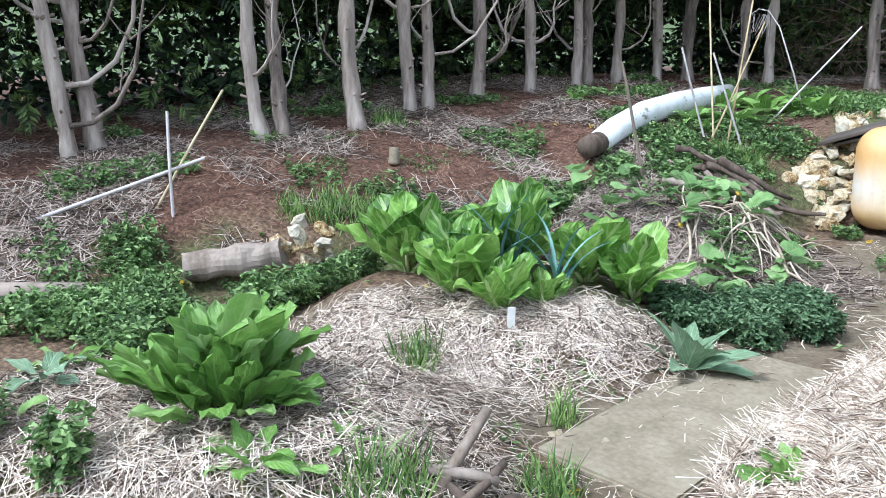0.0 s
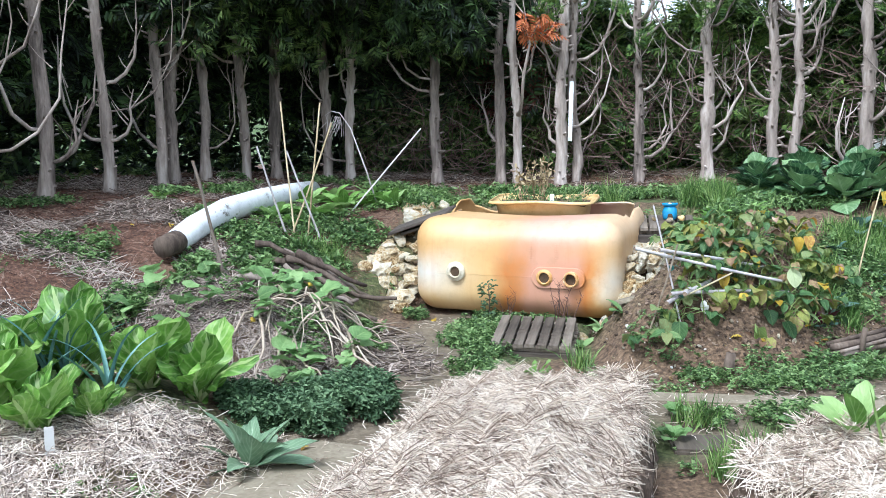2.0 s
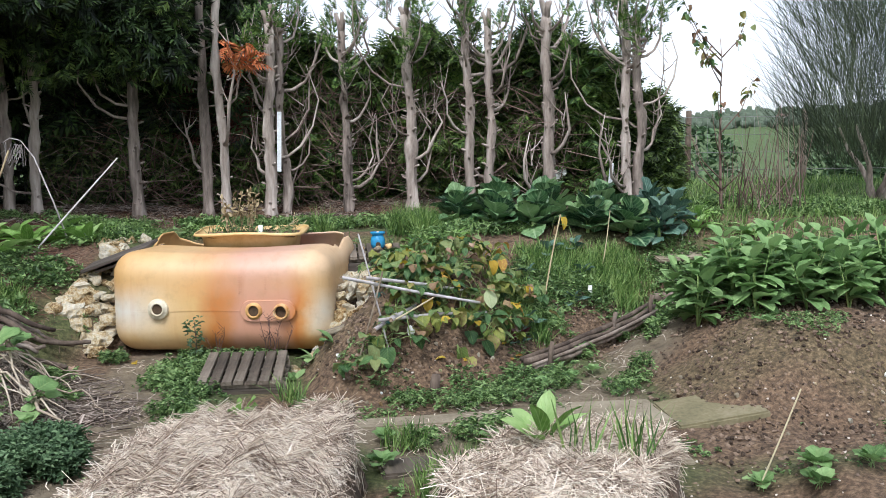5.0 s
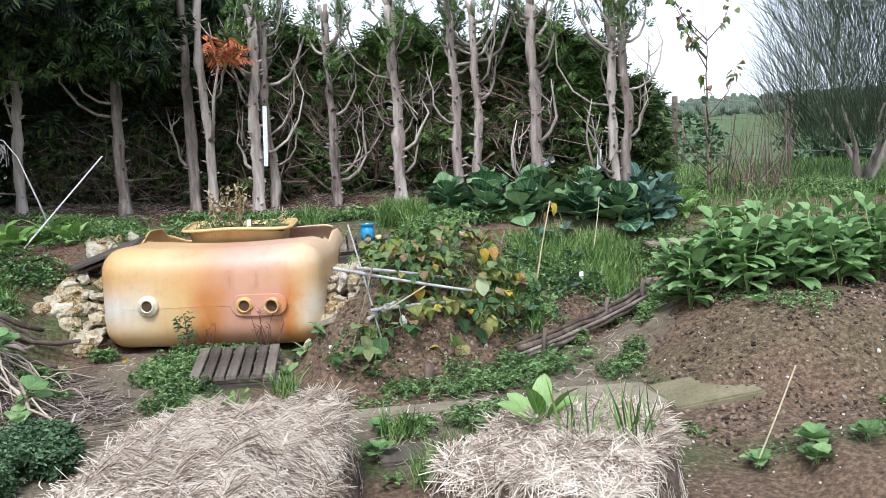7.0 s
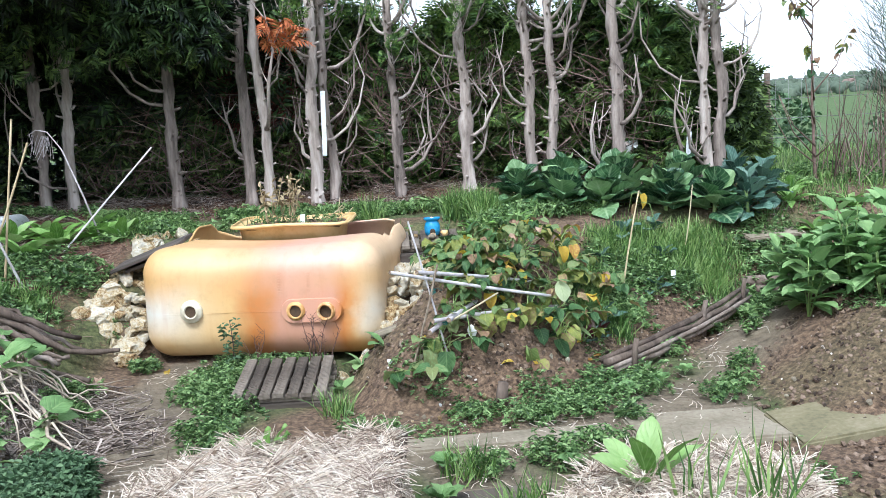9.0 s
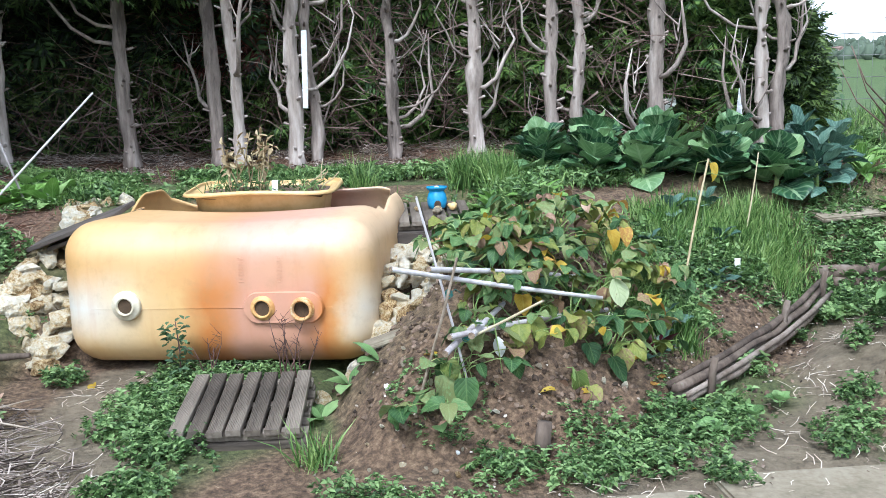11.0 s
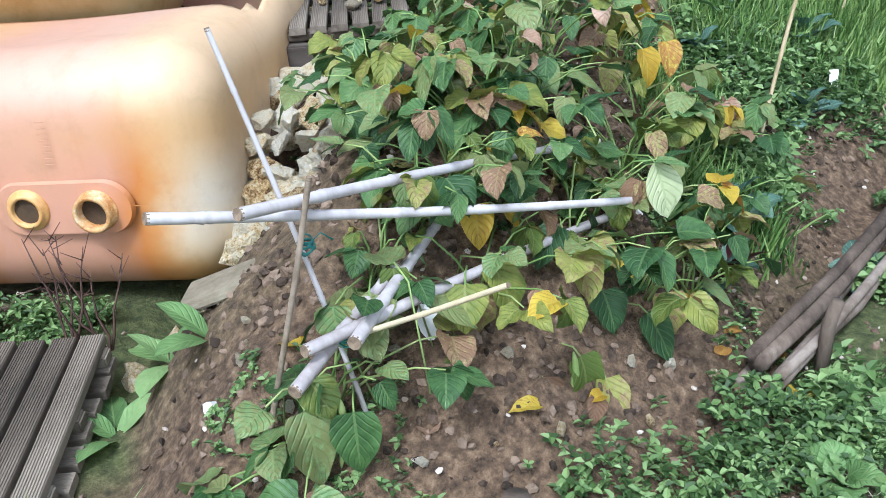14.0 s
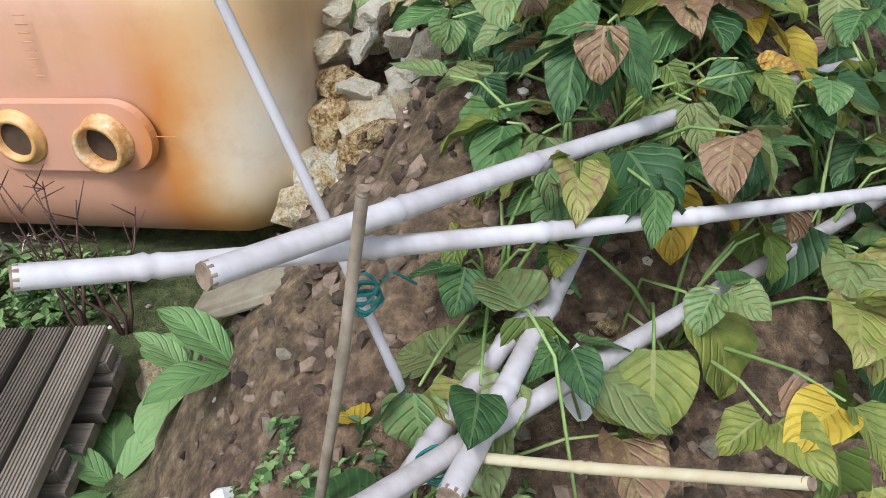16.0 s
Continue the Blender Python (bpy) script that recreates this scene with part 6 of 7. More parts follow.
for x, y, h, n, w, lb in ((2.6, 4.18, 0.40, 11, (5, 4, .3, 1), old), (2.55, 4.25, 0.45, 12, (7, 3, .3, 1), green), (2.7, 4.05, 0.36, 10, (6, 3, .5, 1), green), (2.75, 4.4, 0.42, 12, (6, 3, .2, 1.2), green), (2.95, 4.2, 0.36, 10, (6, 3, .5, 1), green),
                          (3.0, 4.5, 0.28, 11, (7, 2, .2, 1.2), green), (3.15, 4.4, 0.34, 9, (5, 3, .5, 1.4), old), (3.1, 3.95, 0.30, 9, (6, 3, .5, .6), green), (2.85, 3.82, 0.26, 8, (7, 3, .6, .5), green), (3.35, 4.2, 0.34, 8, (2, 4, 3, 1.2), old), (3.28, 4.65, 0.26, 9, (6, 3, .3, 1), green),
                          (2.68, 4.32, 0.36, 10, (7, 3, .1, 1), green), (2.5, 3.92, 0.3, 8, (7, 3, .5, .5), green), (3.05, 4.72, 0.22, 8, (7, 2, 0, 1), green), (3.42, 4.45, 0.36, 8, (2, 4, 1.5, 2), old), (2.72, 4.52, 0.3, 7, (6, 4, 0, 1), green), (3.0, 3.75, 0.2, 6, (5, 4, .6, .6), old),
                          (2.85, 4.1, 0.34, 9, (8, 2, .2, .6), green), (2.62, 3.98, 0.3, 9, (8, 2, .3, .5), green), (3.05, 4.3, 0.3, 9, (7, 3, .3, .8), green), (3.2, 4.1, 0.3, 8, (7, 3, .5, .6), green), (2.95, 3.9, 0.28, 8, (8, 2, .3, .5), green), (2.5, 4.3, 0.34, 8, (8, 2, 0, .5), green), (3.45, 4.0, 0.24, 7, (6, 3, .6, .8), green), (3.15, 3.75, 0.24, 7, (7, 3, .4, .5), green), (2.78, 3.92, 0.26, 8, (8, 2, .3, .4), green), (2.42, 3.86, 0.22, 7, (8, 2, .2, .4), green), (3.55, 4.2, 0.24, 7, (5, 3, 1.5, 1), old), (2.26, 3.72, 0.22, 6, (9, 1, 0, 0), "low dark green bean plant tangled round canes"), (2.2, 3.66, 0.14, 4, (9, 0, 0, 0), "low dark green bean plant tangled round canes"), (2.6, 3.76, 0.2, 5, (5, 4, .8, .5), old)):
    bean_plant(x, y, h, n, w, lb, (0, -0.03))


def hanging(x, y, z, pick, s, turn, tilt, drop=0.12):
    """One shoot that hangs forward, with its leaf."""
    root = thing("bean_shoot", "hanging bean shoot with a single leaf", "bean shoot", pose(x, y, z, 0, 0, turn), group="bean shoots")
    part("stem", Geo().add(*tube([(0, -0.14, -0.08 - drop), (0, -0.08, 0.0), (0, -0.02, 0.012), (0, 0, 0)], 0.002, 5)).mesh("stem", STEM), root)
    part("leaf", random.choice(pick), root, pose(0, 0, 0, tilt) @ Matrix.Scale(s, 4))


random.seed(68)
for x, y, z, p, s, a, t in ((2.60, 3.70, 0.55, sick, 1.15, 200, -40), (2.52, 3.66, 0.55, sick, 1.1, 150, -35), (2.56, 3.70, 0.50, sick, 0.95, 180, -70), (2.36, 3.66, 0.57, bean, 1.1, 120, -30), (2.44, 3.66, 0.56, bean, 1.05, 230, -30), (2.40, 3.72, 0.60, bean, 0.9, 0, 10),
                            (2.64, 3.84, 0.62, gold, 1.0, 160, -40), (2.7, 3.84, 0.60, gold, 0.9, 230, -45), (2.72, 3.90, 0.72, gold, 0.9, 190, -50), (2.18, 3.62, 0.42, bean, 1.25, 190, -75), (2.26, 3.6, 0.40, bean, 1.2, 160, -80), (2.22, 3.66, 0.45, bean, 1.1, 100, -60),
                            (2.75, 3.62, 0.34, sick, 1.1, 190, -60), (2.8, 3.6, 0.28, sick, 1.15, 170, -40), (2.95, 3.66, 0.36, bean, 1.1, 200, -50), (3.02, 3.68, 0.38, sick, 1.0, 160, -50), (2.66, 3.62, 0.32, dead, 1.2, 180, -80), (2.86, 3.70, 0.42, bean, 1.0, 180, -40), (3.02, 3.74, 0.66, [leaf_mesh("pale_leaf", PALELEAF, length=0.12, width=0.11, shape="oval", rows=8, curl=0.5, fold=0.1)], 1.0, 190, -60),
                            (2.92, 4.02, 0.70, gold, 1.0, 200, -35), (3.28, 4.12, 0.80, gold, 1.1, 190, -60), (3.38, 4.15, 0.80, gold, 1.05, 170, -60), (3.33, 4.2, 0.86, gold, 0.8, 60, -30), (3.88, 4.12, 1.08, gold, 1.0, 190, -70), (3.84, 4.12, 1.02, sick, 0.9, 40, -60)):
    hanging(x, y, z, p, s, a, t)
for x, y, z in ((2.72, 3.6, 0.36), (2.24, 3.62, 0.42), (2.5, 4.1, 0.7), (2.78, 4.15, 0.66)):
    thing("bean_pod", "plump green bean pod hanging from a stem", "bean pod", pose(x, y, z), Geo().add(*tube([(0, 0, 0.01), (0.004, 0, -0.01), (0.008, 0.004, -0.05), (0.004, 0.006, -0.1), (-0.006, 0.004, -0.13), (-0.01, 0, -0.145)], [0.002, 0.006, 0.009, 0.009, 0.006, 0.001], 7)).mesh("pod", STEM), "bean pods")
for x, y, lf, tilt in ((1.87, 4.13, 3, 35), (2.02, 4.22, 3, 30), (2.16, 3.62, 2, 20), (2.1, 4.05, 3, 25)):
    rosette("broadleaf_seedling", "seedling with broad smooth grey-green leaves", "seedling", x, y, leaf_set("leaf", SAGE, 2, length=0.15, width=0.07, shape="oval", rows=7, curl=0.7, fold=0.2), lf + 1, (tilt - 20, tilt + 30), (1.0, 0.8), "broadleaf seedlings")
for x, y, r in ((1.83, 4.52, 0.4), (1.9, 4.5, 0.34), (1.55, 4.78, 0.22)):
    weed = thing("dead_weed", "dark dead weed stalks in front of the tank", "dead weed", pose(x, y, ground(x, y)), group="dead weeds")
    for i in range(4):
        pts = bent((0, 0, -0.02), (rand(-0.09, 0.09), rand(-0.06, 0.06), r * rand(0.6, 1.1)), 5, 0.01)
        stalk = part("stalk", Geo().add(*tube(pts, [0.004, 0.0035, 0.003, 0.002, 0.001], 4)).mesh("stalk", DARKSTEM), weed)
        for q in range(5):
            p = pts[2].lerp(pts[4], rand(0, 1))
            part("twig", Geo().add(*tube([p, p + Vector((rand(-.05, .05), rand(-.04, .04), rand(0.01, 0.06)))], [0.0016, 0.001], 3)).mesh("twig", DARKSTEM), stalk)
g = Geo()
for i in range(90):
    a, k = rand(0, 6.28), rand(0.05, 0.3)
    g.add(*oval_leaf(0.035, 0.02), turned(math.cos(a) * 0.07 * (0.4 + k), math.sin(a) * 0.07, k, rand(-30, 50), rand(-30, 30), rand(0, 360), rand(0.7, 1.2)))
weed = thing("grey_weed", "small blue-grey leafy weed by the tank", "weed", pose(1.42, 4.82, ground(1.42, 4.82)))
tagged(part("foliage", g.mesh("leaves", NETTLE, False), weed), kind="stuff")
part("stem", Geo().add(*tube([(0, 0, -0.02), (0.01, 0, 0.15), (0, 0.01, 0.3)], [0.005, 0.004, 0.002], 5)).mesh("stem", DARKSTEM), weed)
thing("white_scrap", "torn white plastic scrap on the soil", "scrap", pose(2.47, 3.72, ground(2.47, 3.72) + 0.02, 60, 0, -20), leaf_mesh("scrap", TAG, length=0.09, width=0.05, shape="oval", rows=5, curl=0.5, fold=0.3, wave=0.1))
thing("white_scrap", "torn white plastic scrap on the litter", "scrap", pose(-0.32, 5.35, ground(-0.32, 5.35) + 0.02, 30, 0, 40), leaf_mesh("scrap", TAG, length=0.09, width=0.07, shape="oval", rows=5, curl=1.2, fold=0.5, wave=0.1))
p = on_ground(-2.0, 4.32)
thing("plastic_cup", "upturned clear grey plastic cup in the litter", "cup", pose(*p), Geo().add(*lathe([(0.04, 0), (0.042, 0.02), (0.036, 0.06), (0.033, 0.11), (0.03, 0.115)], 16)).mesh("cup", PAVE))

# fallen leaves and pebbles that can be told apart
random.seed(69)
for i in range(46):
    if i < 16:
        x, y = rand(2.0, 3.4), rand(3.42, 3.75)
    elif i < 26:
        x, y = rand(-1.6, 0.9), rand(0.8, 3.0)
    else:
        x, y = rand(-3.2, 3.6), rand(2.4, 5.6)
    if in_tank(x, y, 0.1):
        continue
    lf = random.choice(gold if i % 3 else dead)
    thing("fallen_leaf", "yellow fallen leaf lying on the ground" if i % 3 else "curled brown fallen leaf lying on the ground", "leaf", turned(x, y, ground(x, y) + 0.02, rand(-20, 20), rand(-20, 20), rand(0, 360), rand(0.4, 0.75)), lf, "fallen leaves")
random.seed(70)
small = [Geo().add(*rock(1, rand(0.7, 0.9), rand(0.5, 0.8), 60 + i, 1)).mesh("pebble", m, False) for i, m in enumerate((STONE, STONE, PAVE, TAG, STONE, PAVE))]
for i in range(110):
    if i < 60:
        x, y = rand(1.75, 3.4), rand(3.38, 4.0)
    else:
        x, y = rand(3.6, 5.2), rand(1.6, 3.4)
    r = rand(0.008, 0.024)
    thing("small_stone", "small pale stone in the bare soil", "stone", turned(x, y, ground(x, y) + r * 0.4 + 0.004, rand(0, 90), rand(0, 90), 0, r), random.choice(small), "small stones")


# ---- weeds and grass ----
def cover_stuff(name, label, fn, box, count, shape, material, size, tilt=(-20, 60), lift=(0.0, 0.06)):
    at = []
    x0, x1, y0, y1 = box
    tries = 0
    while len(at) < count and tries < count * 60:
        tries += 1
        x, y = rand(x0, x1), rand(y0, y1)
        if rand(0, 1) < fn(x, y) and not in_tank(x, y, 0.05):
            at.append((x, y, ground(x, y) + rand(*lift)))
    g = Geo()
    n = len(at)
    for k in range(3):
        part_at = at[k::3]
        g.many(shape(), turns(len(part_at), tilt, (-25, 25), (0, 360), size), part_at)
    return thing(name, label, "weeds", mesh=g.mesh(name, material, False), kind="stuff")


def clump(px):
    """Weight round several spots given as (x, y, radius)."""
    return lambda x, y: max(soft(1.3 - math.hypot(x - a, y - b) / r) for a, b, r in px)


def tuft(h=0.16):
    def make():
        return grass_blade(h * rand(0.6, 1.3))
    return make


def small_leaf(l, w):
    return lambda: oval_leaf(l * rand(0.8, 1.2), w * rand(0.8, 1.2))


def sprig():
    """A little three-leaved sprig on a stalk."""
    v, f = [], []
    for a, z in ((0, 0.03), (120, 0.025), (240, 0.035), (60, 0.012), (180, 0.015)):
        w, q, _ = oval_leaf(0.035, 0.022)
        m = np.array(turned(0, 0, z, rand(0, 35), 0, a))
        n = len(v)
        v += [tuple(p) for p in (np.array(w) @ m[:3, :3].T + m[:3, 3])]
        f += [tuple(i + n for i in face) for face in q]
    return v, f, None


random.seed(71)
np.random.seed(71)
near_path = clump([(1.2, 4.35, 0.2), (1.25, 4.1, 0.16), (1.1, 3.75, 0.14), (1.5, 4.78, 0.22), (1.3, 4.6, 0.2), (1.8, 4.72, 0.16), (1.05, 3.4, 0.12), (0.55, 4.7, 0.16), (0.95, 5.1, 0.1), (0.3, 3.9, 0.14), (0.62, 4.25, 0.12)])
cover_stuff("path_weeds", "low green weeds between path and decking", near_path, (0.1, 2.1, 3.2, 5.2), 3000, sprig, WEED, (0.3, 0.8))
cover_stuff("path_weeds", "low green weeds along the bean bed edge", clump([(2.7, 3.28, 0.22), (2.95, 3.3, 0.2), (3.2, 3.32, 0.16), (2.3, 3.35, 0.14), (2.5, 3.2, 0.14), (1.75, 3.35, 0.15), (3.1, 3.45, 0.14), (2.9, 2.98, 0.1), (2.35, 2.75, 0.14), (2.05, 2.75, 0.1), (2.6, 2.75, 0.12), (3.45, 2.98, 0.12), (3.62, 3.05, 0.12), (3.8, 3.2, 0.1)]), (1.5, 4.3, 2.4, 3.7), 2300, sprig, WEED, (0.28, 0.75))
cover_stuff("bank_weeds", "green weeds beside the pole edging", clump([(3.35, 3.42, 0.1), (3.75, 3.72, 0.08), (4.25, 3.98, 0.1), (4.7, 4.15, 0.16), (5.1, 4.2, 0.3), (3.7, 4.2, 0.25), (4.0, 4.5, 0.28), (4.4, 4.5, 0.25), (5.4, 4.5, 0.35), (4.15, 3.42, 0.1), (4.45, 3.5, 0.12)]), (3.2, 6.0, 3.4, 5.2), 3600, sprig, WEED, (0.35, 1.0))
upper = lambda x, y: soft((foot_distance(x, y) - 1.0) / 0.5) * soft((x - 0.4) / 0.6) * soft(0.55 + noise.noise(Vector((x * 1.4, y * 1.4, 4))) * 1.4) * soft((near_line(x, y, TRUNK_LINE) - 0.45) / 0.4) * soft((8.0 - 0.42 * x - y + 0.9) / 0.5)
cover_stuff("bank_weeds", "mixed green weeds on the upper ground", upper, (0.4, 8.5, 4.4, 8.6), 9500, sprig, WEED, (0.5, 1.3))
cover_stuff("bank_grass", "short green grass on the upper ground", upper, (0.4, 9.5, 4.0, 8.6), 9000, tuft(0.075), GRASS, (0.7, 1.6), (-30, 30), (0, 0.01))
cover_stuff("grass_clump", "thick green grass above the pole edging", clump([(4.45, 4.75, 0.3), (4.75, 4.65, 0.3), (4.15, 4.75, 0.22), (4.95, 4.75, 0.25), (3.6, 4.35, 0.16), (3.5, 3.95, 0.14), (3.45, 4.05, 0.12)]), (3.2, 5.4, 3.7, 5.2), 6500, tuft(0.1), GRASS, (0.7, 1.4), (-40, 40), (0, 0.01))
cover_stuff("bank_grass", "rough green grass beyond the sage bed", lambda x, y: soft((foot_distance(x, y) - 0.3) / 0.5), (5.4, 10.5, 3.2, 7.0), 8000, tuft(0.11), GRASS, (0.7, 1.6), (-35, 35), (0, 0.01))
cover_stuff("grass_clump", "tall bright green grass behind the decking", clump([(3.42, 5.8, 0.13), (3.52, 5.62, 0.12), (2.72, 5.9, 0.06)]), (2.5, 3.9, 5.3, 6.6), 1500, tuft(0.17), GRASS, (0.7, 1.4), (-30, 30), (0, 0.01))
cover_stuff("bank_weeds", "low green weeds on the dark soil beside the stones", clump([(-0.3, 5.6, 0.28), (0.2, 5.45, 0.25), (0.45, 5.95, 0.25), (0.0, 6.1, 0.3), (-0.55, 5.0, 0.18), (-0.9, 4.5, 0.2), (-0.2, 5.2, 0.2)]), (-1.4, 1.0, 4.0, 6.7), 2600, sprig, WEED, (0.4, 1.1), (-20, 60), (0.0, 0.05))
cover_stuff("grass_clump", "green grass tufts among the mulch", clump([(-0.76, 2.0, 0.1), (-0.35, 1.08, 0.09), (-0.45, 1.0, 0.08), (-0.1, 1.85, 0.06), (0.0, 1.35, 0.1), (-2.1, 3.62, 0.16), (-2.3, 3.5, 0.1), (-2.4, 5.0, 0.14), (-1.85, 3.75, 0.16), (0.3, 5.55, 0.12), (0.1, 5.6, 0.1), (1.72, 3.72, 0.08), (1.85, 2.2, 0.12), (2.0, 2.35, 0.1), (1.95, 2.75, 0.1)]), (-2.8, 2.3, 0.8, 6.0), 3000, tuft(0.11), GRASS, (0.6, 1.4), (-40, 40), (0, 0.01))
cover_stuff("grass_clump", "tall grass sprouting from the straw bale", clump([(2.15, 1.62, 0.09), (2.3, 1.5, 0.08)]), (1.9, 2.5, 1.3, 1.9), 42, lambda: grass_blade(0.24, 0.009), GRASS, (0.6, 1.2), (-30, 30), (0.28, 0.33))
cover_stuff("nettle_patch", "grey-green nettle-like weeds beside the path", clump([(0.35, 3.05, 0.2), (0.55, 3.2, 0.2), (0.2, 3.05, 0.14), (0.1, 3.2, 0.14), (0.5, 2.9, 0.1), (0.65, 3.35, 0.16), (0.75, 3.1, 0.1)]), (-0.3, 1.1, 2.5, 3.8), 5600, sprig, NETTLE, (0.4, 0.95), (-20, 60), (0.0, 0.11))
cover_stuff("weed_patch", "leafy green weeds at the foot of the bank", clump([(-2.55, 2.1, 0.3), (-2.8, 2.0, 0.25), (-2.25, 2.05, 0.2), (-2.6, 2.45, 0.2), (-2.85, 2.65, 0.18), (-2.1, 1.75, 0.16), (-1.75, 2.75, 0.2), (-1.6, 2.95, 0.18), (-1.9, 2.6, 0.2), (-1.75, 0.7, 0.15), (-1.3, 0.7, 0.1)]), (-3.3, -1.2, 0.4, 3.3), 4200, sprig, WEED, (0.4, 1.1), (-20, 60), (0.0, 0.15))
cover_stuff("bank_weeds", "scattered green weeds on the needle litter", lambda x, y: bank_all(x, y) * soft(noise.noise(Vector((x * 1.9, y * 1.9, 21))) * 4 - 0.9), (-4.5, 0.9, 1.5, 8.4), 3600, sprig, WEED, (0.4, 1.2), (-20, 60), (0.0, 0.05))
cover_stuff("path_weeds", "small weeds and moss over bare soil", lambda x, y: soft(noise.noise(Vector((x * 2.6, y * 2.6, 31))) * 3 - 0.5) * (1 - cover(x, y)[0]) * 0.8, (-3.0, 6.5, 0.2, 5.0), 7000, sprig, WEED, (0.25, 0.6), (-20, 40), (0.0, 0.008))
cover_stuff("soil_clods", "crumbly brown soil clods in the beds", lambda x, y: (1 - cover(x, y)[0]) * (soft(foot_distance(x, y) / 0.2) * soft((x - 1.6) / 0.3) * soft((5.0 - y) / 0.5) + min(1, mound(x, y, 5.0, 2.4, 1.7, 1.1, -18, 1, 5))), (1.6, 6.5, 0.8, 5.0), 11000, lambda: rock(1, rand(0.7, 1), rand(0.6, 0.9), random.randint(0, 99), 1, 0.9), CLOD, (0.003, 0.022), (0, 360), (-0.004, 0.006))
cover_stuff("gravel", "small pale gravel bits in the soil", lambda x, y: (1 - 0.6 * cover(x, y)[0]) * soft((x - 1.5) / 0.3), (1.5, 6.5, 0.8, 4.6), 1600, lambda: rock(1, rand(0.7, 1), rand(0.6, 0.9), random.randint(0, 99), 1), PEBBLE, (0.004, 0.011), (0, 360), (0.0, 0.006))

# docks on the upper ground
random.seed(72)
dock = leaf_set("dock_leaf", CHICORY, 3, length=(0.26, 0.3), width=(0.09, 0.11), shape="lance", rows=7, curl=(0.5, 1.1), fold=0.25, wave=0.03)
for x, y, s in ((-0.25, 6.15, 1.0), (0.1, 6.4, 1.05), (0.3, 6.75, 1.1), (0.55, 6.9, 1.05), (0.75, 6.85, 0.9), (-0.05, 6.85, 1.0), (0.15, 7.15, 0.9), (0.9, 7.1, 0.8), (0.55, 7.35, 0.8), (-0.1, 6.0, 0.7), (6.0, 4.95, 0.8), (6.25, 5.2, 0.8), (5.9, 4.6, 0.7), (6.4, 4.7, 0.7), (3.35, 5.35, 0.8), (3.2, 5.2, 0.9), (3.5, 5.1, 0.7), (-1.3, 6.6, 0.6), (-1.0, 7.4, 0.6), (2.0, 7.2, 0.5), (3.1, 6.9, 0.6)):
    rosette("dock_plant", "leafy green dock weed on the upper ground", "weed", x, y, dock, 13, (10, 70), (s, s * 0.9), "dock weeds", spread=0.05)
for x, y, s in ((3.25, 1.5, 0.55), (3.05, 1.6, 0.45), (3.4, 1.35, 0.5), (3.15, 1.4, 0.5), (3.55, 3.35, 0.35), (4.25, 2.62, 0.3), (3.1, 3.25, 0.45), (3.35, 3.3, 0.4), (1.9, 2.85, 0.4), (1.75, 2.55, 0.45), (2.35, 2.6, 0.35)):
    rosette("leafy_weed", "green broad-leaved weed at the path edge", "weed", x, y, lobed, 9, (15, 60), (s, s * 0.9), "path edge weeds", spread=0.04, lift=0.04)
cane((3.05, 1.62, 0.05), (3.15, 1.5, 0.5), 0.004, "thin pale dry stalk beside the path", TANCANE, "dry stalks", 0.4, "dry_stalk")


# ---- beyond the hedge ----
random.seed(73)
np.random.seed(73)


def broom(x, y, h, spread, count, seed):
    root = thing("broom_bush", "tall dark green broom bush with thin upright stems", "bush", pose(x, y, ground(x, y) - 0.05))
    for i in range(6):
        a = i * 1.05
        part("limb", Geo().add(*tube(bent((0, 0, 0), (math.cos(a) * 0.4, math.sin(a) * 0.4, 0.9), 5, 0.04), [0.035, 0.03, 0.025, 0.02, 0.012], 7)).mesh("limb", BARK), root)
    g = Geo()
    kinds = [tube([(0, 0, 0), (0.02, bend * 0.4, 0.5), (0.0, bend, 1.0)], [0.0055, 0.0045, 0.002], 3, False) for bend in (0.05, 0.18, 0.3, -0.1)]
    for shape in kinds:
        at, spin = [], []
        for i in range(count // 4):
            a, k = rand(0, 6.28), rand(0, 1) ** 0.55
            zz = 0.45 + (h - 0.95) * rand(0, 1)
            rr = spread * k * (0.3 + 0.7 * math.sin(min(1, zz / h + 0.12) * 2.4)) * (1 + 0.3 * noise.noise(Vector((a * 1.5, zz * 1.5, seed))))
            at.append((rr * math.cos(a), rr * math.sin(a), zz))
            out = math.degrees(math.atan2(0.45 * k, 1.0))
            m = Matrix.Rotation(a - math.pi / 2, 3, 'Z') @ Matrix.Rotation(radians(-out + rand(-28, 28)), 3, 'X') @ Matrix.Rotation(radians(rand(-25, 25)), 3, 'Y')
            spin.append(np.array(m) * rand(0.2, 0.6))
        g.many(shape, np.array(spin), at)
    tagged(part("crown", g.mesh("crown", BROOM, False), root, None, "dense thin green stems"), kind="stuff")


broom(8.75, 5.05, 3.0, 1.05, 7600, 1)
sap = thing("sapling", "thin bare sapling with a few brown-green leaves", "tree", pose(6.58, 5.2, ground(6.58, 5.2) - 0.03))
part("trunk", Geo().add(*tube(bent((0, 0, 0), (0.05, 0.1, 1.75), 8, 0.02), [0.017, 0.015, 0.013, 0.011, 0.009, 0.007, 0.005, 0.003], 6)).mesh("trunk", TWIG), sap)
